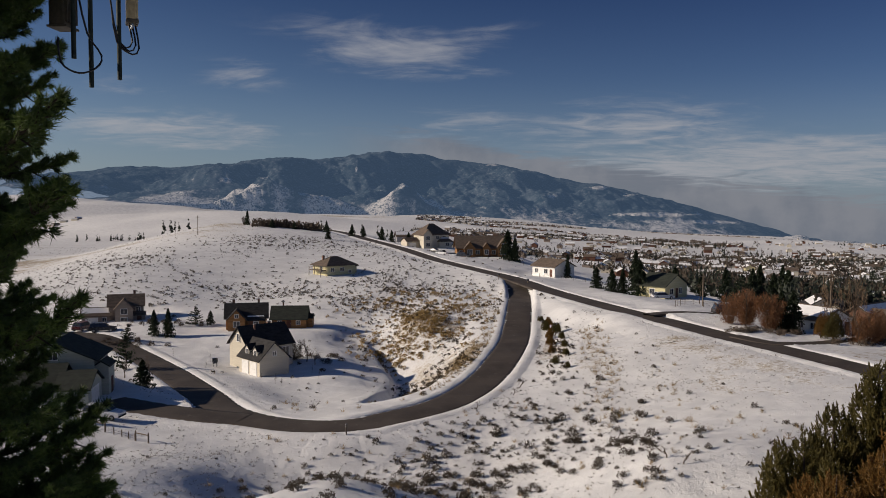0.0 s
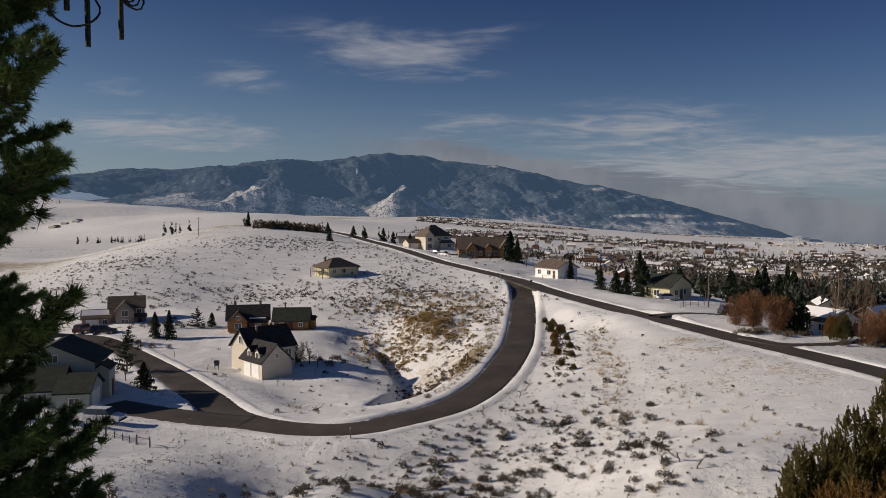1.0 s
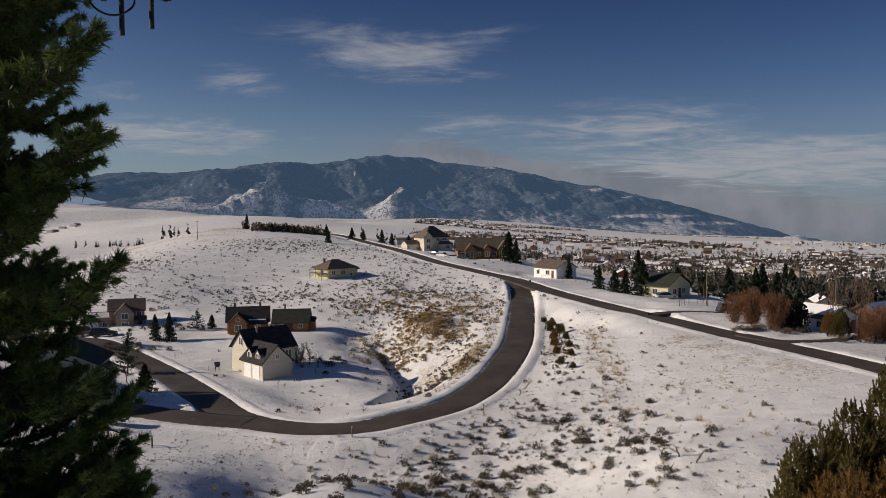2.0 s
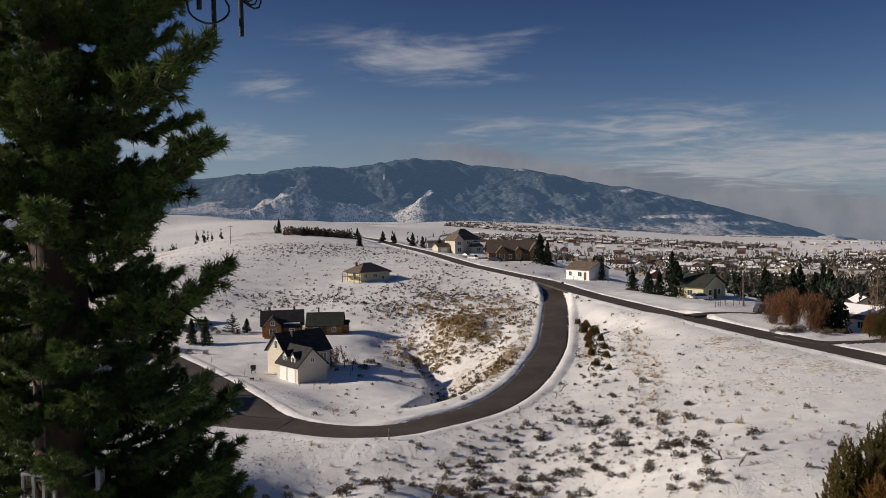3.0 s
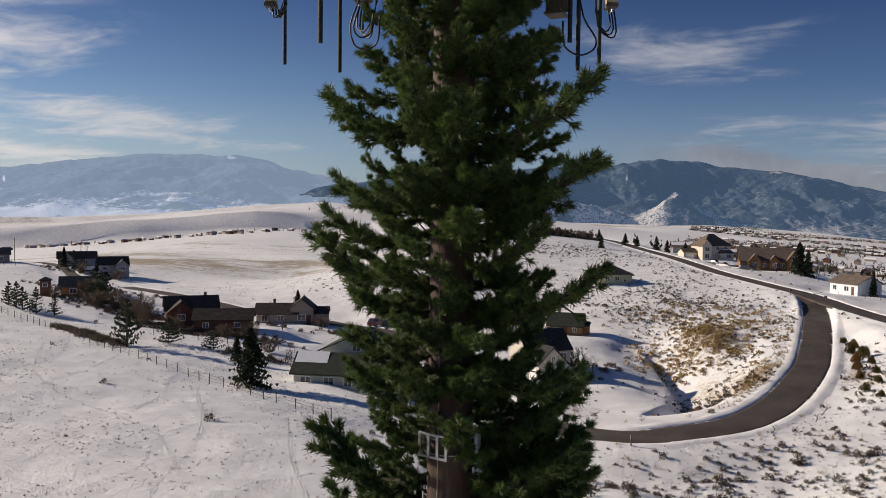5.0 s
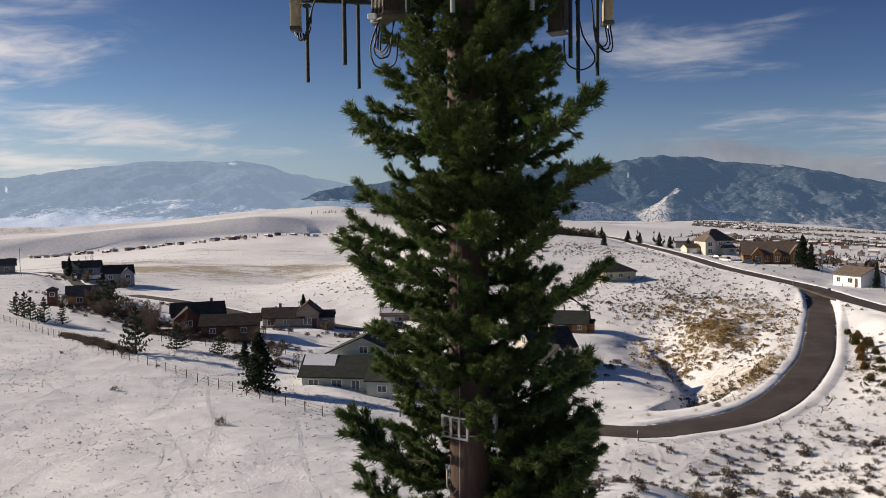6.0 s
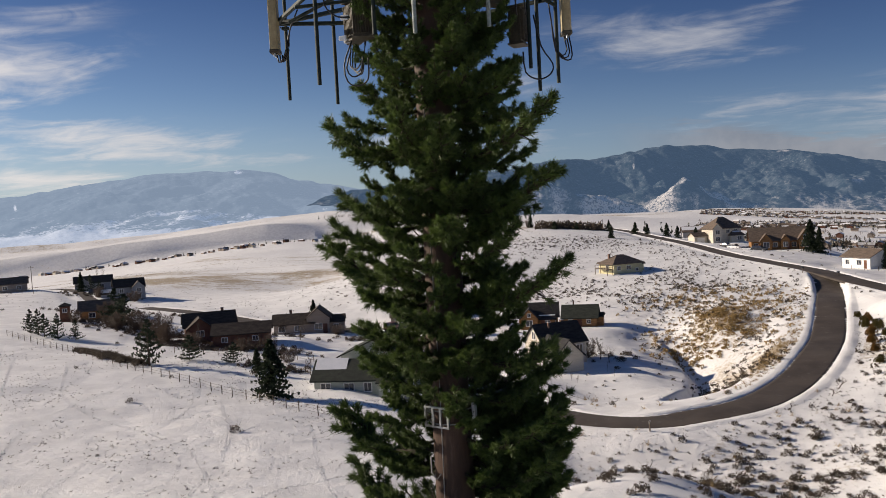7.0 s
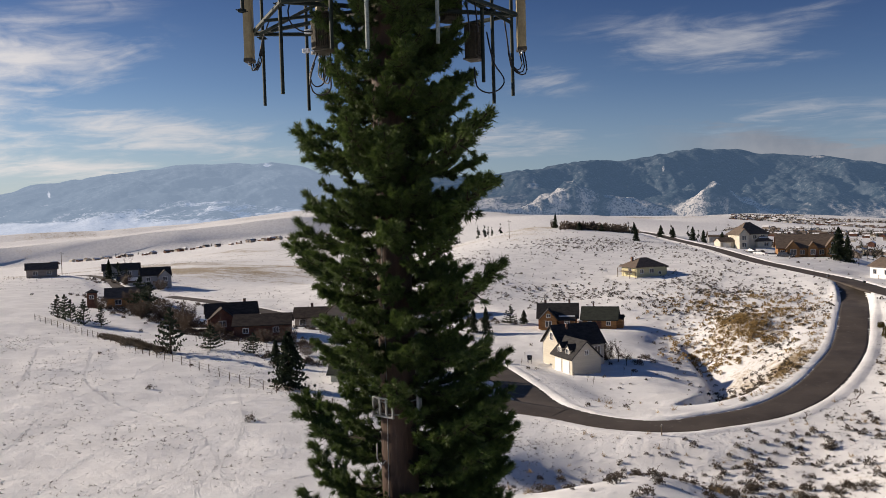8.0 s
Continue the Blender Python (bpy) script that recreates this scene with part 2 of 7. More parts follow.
def snow_material():
    m = bpy.data.materials.new("snow_and_winter_grass")
    m.use_nodes = True
    t = Nodes(m.node_tree)
    b = m.node_tree.nodes["Principled BSDF"]
    co = t.add("TexCoord").outputs["Object"]
    bare_node = t.add("Attribute")
    bare_node.attribute_name = "bare"
    bare = bare_node.outputs["Fac"]
    patch = t.noise(co, 0.22, 6, 0.62)
    tuft = t.noise(co, 1.6, 6, 0.7)
    grain = t.noise(co, 9.0, 5, 0.7)
    clump = t.noise(co, 0.055, 5, 0.65)
    mid = t.noise(co, 3.6, 4, 0.7)
    snow = t.mix(t.span(patch, 0.35, 0.65), (0.68, 0.675, 0.675), (0.80, 0.795, 0.79))
    grass = t.mix(t.span(grain, 0.35, 0.65), (0.17, 0.12, 0.062), (0.42, 0.32, 0.18))
    k = t.math("ADD", t.math("ADD", t.math("MULTIPLY", patch, 0.35), t.math("MULTIPLY", clump, 0.25)), t.math("ADD", t.math("MULTIPLY", tuft, 0.35), t.math("MULTIPLY", mid, 0.25)))
    show = t.span(t.math("ADD", bare, t.math("ADD", t.math("MULTIPLY", t.math("SUBTRACT", k, 0.6), 1.5), 0.5)), 0.80, 1.02)
    t.put(b.inputs["Base Color"], t.mix(t.math("MULTIPLY", show, 0.85), snow, grass))
    b.inputs["Roughness"].default_value = 0.75
    b.inputs["Specular IOR Level"].default_value = 0.2
    bp = t.add("Bump")
    bp.inputs["Strength"].default_value, bp.inputs["Distance"].default_value = 0.7, 0.3
    t.put(bp.inputs["Height"], t.math("ADD", t.math("MULTIPLY", tuft, 0.6), t.math("ADD", t.math("MULTIPLY", mid, 0.35), t.math("MULTIPLY", grain, 0.15))))
    t.put(b.inputs["Normal"], bp.outputs[0])
    return m


SNOW_GROUND = snow_material()
OLD_SNOW = surface("thin_roof_snow", (0.34, 0.33, 0.33), (0.55, 0.55, 0.56), 0.5, 0.85, 5, 0.2)
SNOW = surface("roof_snow", (0.76, 0.765, 0.78), (0.84, 0.84, 0.85), 0.7, 0.8, 6, 0.3)


def mountain_material(name, forest_a, forest_b, haze_glow, haze, speckle=1.0, tone=(0.50, 0.47, 0.44)):
    """Forest broken by snow on far slopes; "open" says how far the trees give way. Distance haze is painted in as
    bluish colour and blue emission.
    """
    m = bpy.data.materials.new(name)
    m.use_nodes = True
    t = Nodes(m.node_tree)
    b = m.node_tree.nodes["Principled BSDF"]
    co = t.add("TexCoord").outputs["Object"]
    lie = t.add("Mapping")
    t.put(lie.inputs["Vector"], co)
    lie.inputs["Rotation"].default_value = (0, 0, 0.3)
    lie.inputs["Scale"].default_value = (1.0, 0.45, 1.6)
    big = t.noise(lie.outputs[0], 0.0042, 5, 0.6, 0.5)
    mid = t.noise(lie.outputs[0], 0.017, 7, 0.70, 0.6)
    grove = t.noise(co, 0.060, 5, 0.72)
    fine_ = t.noise(co, 0.16, 3, 0.6)
    shade = t.math("ADD", t.math("MULTIPLY", mid, 0.45), t.math("ADD", t.math("MULTIPLY", grove, 0.35), t.math("MULTIPLY", fine_, 0.2)))
    col = t.mix(t.span(shade, 0.40, 0.60), forest_a, forest_b)
    at = t.add("Attribute")
    at.attribute_name = "open"
    k = t.math("ADD", t.math("ADD", t.math("MULTIPLY", big, 0.30), t.math("MULTIPLY", mid, 0.34)), t.math("ADD", t.math("MULTIPLY", grove, 0.24), t.math("MULTIPLY", fine_, 0.12)))
    clearing = t.span(t.math("ADD", k, at.outputs["Fac"]), 0.565, 0.635)
    spots = t.math("MULTIPLY", t.span(t.math("ADD", grove, t.math("MULTIPLY", fine_, 0.25)), 0.70, 0.76), t.math("MULTIPLY", t.span(big, 0.36, 0.54), 0.62 * speckle))
    snow = t.math("MAXIMUM", clearing, spots)
    trees_ = t.span(t.math("ADD", t.math("MULTIPLY", grove, 0.5), t.math("MULTIPLY", fine_, 0.5)), 0.50, 0.54)
    snow = t.math("MULTIPLY", snow, t.math("SUBTRACT", 1.0, t.math("MULTIPLY", trees_, min(0.85, 0.8 * speckle))))
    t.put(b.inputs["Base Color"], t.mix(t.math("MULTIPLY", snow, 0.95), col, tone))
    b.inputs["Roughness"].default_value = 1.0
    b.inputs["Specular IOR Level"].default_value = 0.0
    # haze painted as a faint blue glow of the slopes themselves
    b.inputs["Emission Color"].default_value = (*haze_glow, 1)
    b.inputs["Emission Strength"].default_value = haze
    return m


# bluish forest colours and the glow together imitate the haze of distance
RIDGE = mountain_material("hazy_forested_ridge", (0.010, 0.018, 0.024), (0.060, 0.072, 0.082), (0.18, 0.32, 0.54), 0.185, 1.5)
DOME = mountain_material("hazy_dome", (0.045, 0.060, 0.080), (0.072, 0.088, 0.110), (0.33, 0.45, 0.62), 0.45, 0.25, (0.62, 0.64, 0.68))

# ---- lie of the land ----
HOME = [        # hilltop of the tower, foreground and the open field to its right (x, y, z)
    (0, 0, 0.5), (-17, 57, -2.5), (-12, 55, -4.2), (-8, 52, -3.9), (-9, 64, -4.8), (2, 48.7, -1.8), (-3, 49, -0.8), (13, 50, -2.2), (21, 44, 0.2), (8, 64, -4.6), (20, 48, 0.6),
    (30, 60, 0.4), (24, 36, 0.6), (31, 121, 0.4), (33, 95, 0.6), (40, 75, 0.9), (23, 119, -1.2), (19, 85, -2.2),
    (-22, 62, -3.0), (-30, 71, -3.2), (60, 40, 1.0), (60, -40, 0.5), (-60, -60, 2.0), (0, -60, 1.0),
]
LANE_LAND = [   # the lane's bend, the gully and the knoll behind it
    (-67, 141, -5.0), (-49, 126, -5.0), (-36, 109, -5.0), (-25, 91, -4.5), (-18, 79, -4.0), (-5, 73, -3.5), (5, 81, -3.2), (12, 99, -2.7),
    (17, 123, -2.0), (22, 164, -0.5), (22, 177, 1.0), (-25, 112, -5.5), (-16, 116, -6.0), (-11, 95, -6.0), (-8, 102, -6.0), (-9, 112, -6.2), (-12, 126, -6.0), (-16, 138, -5.2), (-22, 152, -3.0), (0.4, 104, -7.0), (0.2, 113, -7.4), (-1.6, 122, -7.6), (-4.5, 133, -6.5), (-8, 146, -4.4),
    (5, 104, -5.0), (4.5, 114, -5.6), (-1, 135, -3.6), (7, 136, -1.9), (3, 165, -0.8), (3, 189, 0.6), (-32, 140, -4.4), (-55, 135, -4.0), (-17, 163, -1.6),
]
KNOLL = [
    (-24, 199, 1.0), (-98, 378, 10.6), (-64, 345, 10.2), (-38, 262, 5.2), (-79, 240, 5.7), (-81, 197, 2.6), (-42, 178, -1.6), (-62, 172, -0.6), (-8, 204, 1.7),
    (-25, 322, 5.6), (-12, 283, 4.4), (5, 229, 3.3), (-64, 470, 5.0), (-140, 360, 1.5), (-120, 240, -1.0), (-132, 425, -0.5), (-176, 392, -6.0),
]
EAST = [
    (37, 119, 1.6), (43, 98, 1.5), (50, 77, 1.2), (29, 152, 1.5), (0, 294, 3.6), (27, 255, 1.4), (34, 207, 0.2), (51, 159, 0.0), (59, 106, 0.8),
    (80, 90, 0.0), (75, 150, -2.5), (130, 160, -7), (100, 260, -10), (60, 330, -8), (180, 380, -18), (320, 600, -26), (90, 520, -18), (60, 900, -22),
]
WEST = [
    (-67, 77, -0.6), (-40, 66, -1.6), (-94, 88, 0.0), (-49, 42, -0.2), (-33, 52, -0.8), (-74, 88, -0.8), (-45, 78, -2.6), (-96, 119, -2.0),
    (-126, 130, 0.0), (-110, 101, 0.5), (-177, 194, -3.0), (-205, 209, -1.0), (-220, 193, 0.5), (-84, 133, -3.0), (-93, 143, -4.2), (-160, 90, 3.0),
    (-275, 346, -4), (-198, 361, -3.5), (-330, 250, -6), (-150, 270, -7),
]
VALLEY = [
    (-505, 735, -9), (-800, 700, -34), (-650, 560, -26), (-862, 1090, -30), (-1040, 930, -46), (-380, 1500, 12), (-309, 838, -10), (-600, 1180, -16), (-180, 620, -9), (-100, 760, -12),
    (0, 1500, -22), (900, 1500, -54), (0, 3500, -12), (-1500, 3300, -60), (1500, 3300, -108), (2500, 2200, -150), (2300, 4200, -175), (1200, 4500, -95), (-905, 1775, 15), (-680, 1870, 20), (-507, 1825, 17), (-1060, 1690, -10), (-2500, 2600, -80), (-3300, 1500, -80),
    (-3500, 0, -20), (0, -2500, 0), (2500, -500, -60), (-2500, -2000, 0), (700, 500, -36),
]


def squash(x, y):
    r = np.hypot(x, y) + 1e-6
    k = 120 * np.arcsinh(r / 120) / r
    return x * k, y * k


SP = np.array(HOME + LANE_LAND + KNOLL + EAST + WEST + VALLEY, float)
SX, SY = squash(SP[:, 0], SP[:, 1])


def bowl(d2):
    return np.sqrt(d2 + 36.0)


SW = np.linalg.solve(bowl((SX[:, None] - SX) ** 2 + (SY[:, None] - SY) ** 2) + np.eye(len(SX)) * 0.02, SP[:, 2])


def lattice(ix, iy, seed):
    h = (ix.astype(np.int64) * 374761393 + iy.astype(np.int64) * 668265263 + seed * 974634777) & 0x7FFFFFFF
    h = ((h ^ (h >> 13)) * 1274126177) & 0x7FFFFFFF
    return ((h ^ (h >> 16)) & 0xFFFF) / 65535.0


def bumps(x, y, size, seed=0, octaves=3):
    """Smooth noise about 0, features of that size in metres."""
    out, amp, total = 0.0, 1.0, 0.0
    for o in range(octaves):
        u, v = x / size * 2 ** o + 17.3 * o, y / size * 2 ** o - 9.1 * o
        iu, iv = np.floor(u), np.floor(v)
        fu, fv = u - iu, v - iv
        fu, fv = fu * fu * (3 - 2 * fu), fv * fv * (3 - 2 * fv)
        n00, n10 = lattice(iu, iv, seed + o), lattice(iu + 1, iv, seed + o)
        n01, n11 = lattice(iu, iv + 1, seed + o), lattice(iu + 1, iv + 1, seed + o)
        out = out + amp * ((n00 * (1 - fu) + n10 * fu) * (1 - fv) + (n01 * (1 - fu) + n11 * fu) * fv - 0.5)
        total += amp
        amp *= 0.5
    return out / total


def rough_height(x, y):
    x, y = np.asarray(x, float), np.asarray(y, float)
    u, v = squash(x, y)
    z = np.zeros_like(u)
    for sx, sy, k in zip(SX, SY, SW):
        z += k * bowl((u - sx) ** 2 + (v - sy) ** 2)
    r = np.hypot(x, y)
    far = np.clip((r - 350) / 900, 0, 1)
    for px_, py_, tall in ((-880, 1150, 33), (-1150, 1550, 10), (-1400, 2000, 16), (-1900, 2600, 22)):
        u = (x - px_) * 0.60 - (y - py_) * 0.80 + 60 * bumps(x, y, 520, 14, 3)
        k = np.clip(0.5 - u / 48, 0, 1)
        z = z + tall * k * k * (3 - 2 * k) * np.clip((np.degrees(np.arctan2(-x, y)) - 15) / 17, 0, 1) * np.clip((r - 600) / 200, 0, 1)
    z = z + np.clip((r - 220) / 120, 0, 1) * np.clip((-60 - x) / 60, 0, 1) * np.clip((1100 - r) / 300, 0, 1) * 6 * bumps(x * 0.8 + 0.3 * y, y * 0.9, 130, 61, 4)
    return z + far * (26 * bumps(x, y, 420, 5, 4) + np.clip((60 - x) / 160, 0, 1) * (9 * bumps(x, y, 210, 8, 4)))


def spline(pts, step=1.5):
    p = np.array(pts, float)
    p = np.vstack([2 * p[0] - p[1], p, 2 * p[-1] - p[-2]])
    out = []
    for i in range(1, len(p) - 2):
        n = max(2, int(np.linalg.norm((p[i + 1] - p[i])[:2]) / step))
        for k in range(n):
            t = k / n
            out.append(0.5 * (2 * p[i] + (p[i + 1] - p[i - 1]) * t + (2 * p[i - 1] - 5 * p[i] + 4 * p[i + 1] - p[i + 2]) * t * t
                              + (3 * p[i] - p[i - 1] - 3 * p[i + 1] + p[i + 2]) * t ** 3))
    out.append(p[-2])
    return np.array(out)


class Way:
    """A road or track along a line in plan, levelled across."""

    def __init__(self, name, pts, width, smooth=9):
        self.name, self.width = name, width
        self.c = spline(pts)
        z = rough_height(self.c[:, 0], self.c[:, 1])
        k = np.ones(smooth) / smooth
        self.z = np.convolve(np.pad(z, smooth // 2, mode="edge"), k, "valid")


LANE = Way("lane", [(-150, 172), (-120, 160), (-93, 149), (-67.4, 141.5), (-48.7, 126.5), (-36.1, 109.4), (-24.6, 90.6), (-18.6, 80.0), (-11.5, 74.3), (-5.2, 73.0),
                    (-1.4, 75.0), (5.6, 82.0), (12.2, 99.2), (17.0, 123.0), (21.7, 164.2), (22.3, 186)], 5.1)
STREET = Way("street", [(-75, 460), (-45, 380), (-25.3, 322.5), (-11.6, 283.4), (4.7, 228.8), (21.2, 189.1), (29.2, 152.3), (37.4, 119.1), (43.1, 98.4), (47, 87.3), (50, 77.3), (58, 50), (70, 10), (76, -40)], 5.0, 61)
DRIVE = Way("driveway", [(-16.5, 77.2), (-21, 78.4), (-26, 80.4), (-30, 82.2), (-33.6, 84.2)], 5.0, 5)
SPUR = Way("side_drive", [(37.6, 118.8), (41.5, 120.6), (46.5, 121.2), (52.5, 121.6)], 2.6, 5)
YARD = Way("yard_apron", [(44, 99), (47, 94), (53, 95), (58, 98)], 2.6, 5)
FAR_LANE = Way("far_drive", [(-128, 137), (-150, 158), (-176, 182), (-205, 205), (-235, 222)], 4.0, 5)
WAYS = [LANE, STREET, DRIVE, SPUR, YARD, FAR_LANE]

SITES = []      # (x, y, radius, z): levelled plots, filled in by the plan of houses below


def near_way(x, y, way):
    """Distance to the way's middle line, and its level there."""
    best, lev = np.full(x.shape, 1e9), np.zeros(x.shape)
    lo, hi = way.c.min(0) - 14, way.c.max(0) + 14
    sel = (x > lo[0]) & (x < hi[0]) & (y > lo[1]) & (y < hi[1])
    xs, ys = x[sel], y[sel]
    b, l = np.full(xs.shape, 1e9), np.zeros(xs.shape)
    for (cx, cy), cz in zip(way.c, way.z):
        d = (xs - cx) ** 2 + (ys - cy) ** 2
        m = d < b
        b[m], l[m] = d[m], cz
    best[sel], lev[sel] = np.sqrt(b), l
    return best, lev


BANK = spline([(-5.6, 87), (-3.8, 95), (-2.6, 104), (-2.8, 112), (-4.2, 120), (-6.5, 130), (-9.2, 140)], 0.7)     # lip of the terrace above the gully


def ground_parts(x, y):
    """Height of the snow, and how far the winter grass shows; on the far benches its streaks are painted for shading.
    """
    x, y = np.asarray(x, float), np.asarray(y, float)
    shape = x.shape
    x, y = x.ravel(), y.ravel()
    z = rough_height(x, y)
    r = np.hypot(x, y)
    z = z + (0.5 * bumps(x, y, 9, 2, 3) + (0.16 + 0.55 * np.exp(-((x - 3) / 17) ** 4 - ((y - 152) / 36) ** 4) + 0.2 * np.exp(-((x - 9) / 16) ** 4 - ((y - 60) / 16) ** 4)) * bumps(x, y, 2.2, 3, 3)) * np.clip((260 - r) / 120, 0, 1)
    bare = np.zeros_like(x)

    def blot(cx, cy, rx, ry, amount, turn=0.0):
        c, s = math.cos(radians(turn)), math.sin(radians(turn))
        u, v = (x - cx) * c + (y - cy) * s, -(x - cx) * s + (y - cy) * c
        return amount * np.exp(-(u / rx) ** 2 - (v / ry) ** 2)

    bare += (blot(0, 138, 8, 10, 0.26, 20) + blot(3, 150, 14, 22, 0.10, 10)) * (0.9 + 1.5 * bumps(x, y, 5, 33, 3)) + blot(9, 108, 3.0, 16, 0.30, -14) + blot(4, 112, 6, 14, 0.30) + blot(25, 100, 2.5, 26, 0.14, -8)
    bare += blot(-60, 290, 34, 14, 0.12) + blot(10, 62, 14, 14, 0.16) + blot(20, 112, 4, 14, 0.3, -8)
    bare += np.clip((r - 230) / 120, 0, 1) * (0.14 + 0.8 * bumps(x + 0.6 * y, y * 2.2, 70, 35, 5)) * (x < -60) * np.clip((950 - r) / 250, 0, 1) + blot(-230, 320, 150, 90, 0.12)
    # far benches: grass-coloured streaks painted in place of their shading
    bare += np.clip((r - 900) / 300, 0, 1) * (x < -100) * (0.12 + 0.75 * bumps(x * 0.6 + 0.4 * y, y * 1.4, 230, 37, 4))
    bare += blot(46, 84, 24, 46, 0.24, 8) + blot(-55, 55, 34, 30, 0.08)
    bare += 0.10 + 0.16 * bumps(x, y, 28, 31, 3)
    sel = np.where((x > -30) & (x < 12) & (y > 80) & (y < 165))[0]
    if len(sel):
        dd = np.hypot(x[sel][:, None] - BANK[:, 0], y[sel][:, None] - BANK[:, 1])
        k, d = dd.argmin(1), dd.min(1)
        t = np.gradient(BANK, axis=0)[k]
        side = np.sign(t[:, 0] * (y[sel] - BANK[k, 1]) - t[:, 1] * (x[sel] - BANK[k, 0]))
        ends = np.clip(np.minimum(k, len(BANK) - 1 - k) / 10, 0, 1)
        u = np.clip((0.9 - d * side + 0.8 * bumps(x[sel], y[sel], 3.5, 21, 2)) / 2.4, 0, 1)
        z[sel] += ends * (-1.2 * u * u * (3 - 2 * u) * np.exp(-(d / 6.5) ** 2) * (side < 0.5) + 0.5 * np.exp(-(d / 5) ** 2) * (1 - u))
    for cx, cy, rad, cz in SITES:
        k = np.clip((rad * 1.9 - np.hypot(x - cx, y - cy)) / (rad * 1.1), 0, 1)
        k = k * k * (3 - 2 * k)
        z = z * (1 - k) + cz * k
    cuts = []
    for way in WAYS:
        d, lev = near_way(x, y, way)
        h = way.width / 2
        k = np.clip((h + 8.0 - d) / 7.4, 0, 1)
        k = k * k * (3 - 2 * k)
        z = np.where(k > 0, z * (1 - k) + (lev - 0.02) * k, z)
        berm = 0.20 * np.exp(-((d - h - 0.75) / 0.42) ** 2) * (0.7 + 0.9 * bumps(x, y, 1.7, 12, 2))
        z += np.where(d > h + 0.05, berm, 0)
        bare = np.where(d < h + 2.2, bare * 0.3, bare)
        cuts.append((d, lev, h))
    for d, lev, h in cuts:
        z = np.where(d < h + 0.25, np.minimum(z, lev - 0.11 + 0.14 * np.clip((d - h + 0.55) / 0.6, 0, 1)), z)
    return z.reshape(shape), bare.reshape(shape)


def height(x, y):
    return float(ground_parts(np.array([float(x)]), np.array([float(y)]))[0][0])


def heights(x, y):
    return ground_parts(np.asarray(x, float), np.asarray(y, float))[0]


def grid_mesh(name, px, py, pz, mat):
    """A sheet from three arrays of the same two-dimensional shape."""
    n, m = px.shape
    me = bpy.data.meshes.new(name)
    idx = np.arange(n * m).reshape(n, m)
    quads = np.stack([idx[:-1, :-1], idx[1:, :-1], idx[1:, 1:], idx[:-1, 1:]], -1).reshape(-1, 4)
    me.vertices.add(n * m)
    me.vertices.foreach_set("co", np.stack([px, py, pz], -1).reshape(-1).astype(np.float32))
    me.loops.add(quads.size)
    me.loops.foreach_set("vertex_index", quads.reshape(-1).astype(np.int32))
    me.polygons.add(len(quads))
    me.polygons.foreach_set("loop_start", np.arange(0, quads.size, 4, dtype=np.int32))
    me.polygons.foreach_set("use_smooth", np.ones(len(quads), bool))
    me.update(calc_edges=True)
    me.materials.append(mat)
    return me


def attribute(me, name, values):
    me.attributes.new(name, "FLOAT", "POINT").data.foreach_set("value", np.asarray(values, np.float32).ravel())


# plan of the houses: name, x, y, turn, half size of the plot
PLOTS = {
    "mid": (-21.5, 114.5, 7), "cabin": (-31.5, 142.5, 7), "barn": (-22.5, 143.5, 6), "taupe": (-60.5, 150, 8), "near": (-38.5, 84, 9), "hill": (-22.6, 201.5, 5),
    "tall": (1, 297, 9), "lodge": (19, 263, 11), "white": (35, 210, 7), "yellow": (53, 163, 8), "right": (60.6, 111, 7), "right2": (69.5, 112.5, 6),
    "brown": (-90, 119, 9), "longbarn": (-78, 113.5, 8), "west": (-78, 137, 9), "orange": (-128, 133, 7), "far_a": (-178, 198, 9), "far_b": (-206, 213, 9), "far_c": (-224, 197, 8),
    "ridge": (-12, 330, 7),
}
for plot, (px_, py_, rad_) in PLOTS.items():
    SITES.append((px_, py_, rad_, float(rough_height(px_, py_)) + (1.0 if plot == "near" else 0.0)))

rings = np.concatenate([np.linspace(0.2, 30, 15)[:-1], np.geomspace(30, 400, 480)[:-1], np.geomspace(400, 4950, 120)])
inside, outside = np.linspace(-38, 62, 680), np.linspace(62, 322, 60)[1:]
turns = np.radians(np.concatenate([inside, outside]))
RR, TT = np.meshgrid(rings, turns, indexing="ij")
gx, gy = -RR * np.sin(TT) + 2 * np.exp(-RR / 30), RR * np.cos(TT) - 4 * np.exp(-RR / 30)
gz, gbare = ground_parts(gx, gy)
ground_mesh = grid_mesh("ground", gx, gy, gz, SNOW_GROUND)
attribute(ground_mesh, "bare", gbare)
ground = tagged(new("ground", ground_mesh), "snow-covered hillside with dry grass showing through", "ground", kind="structure")


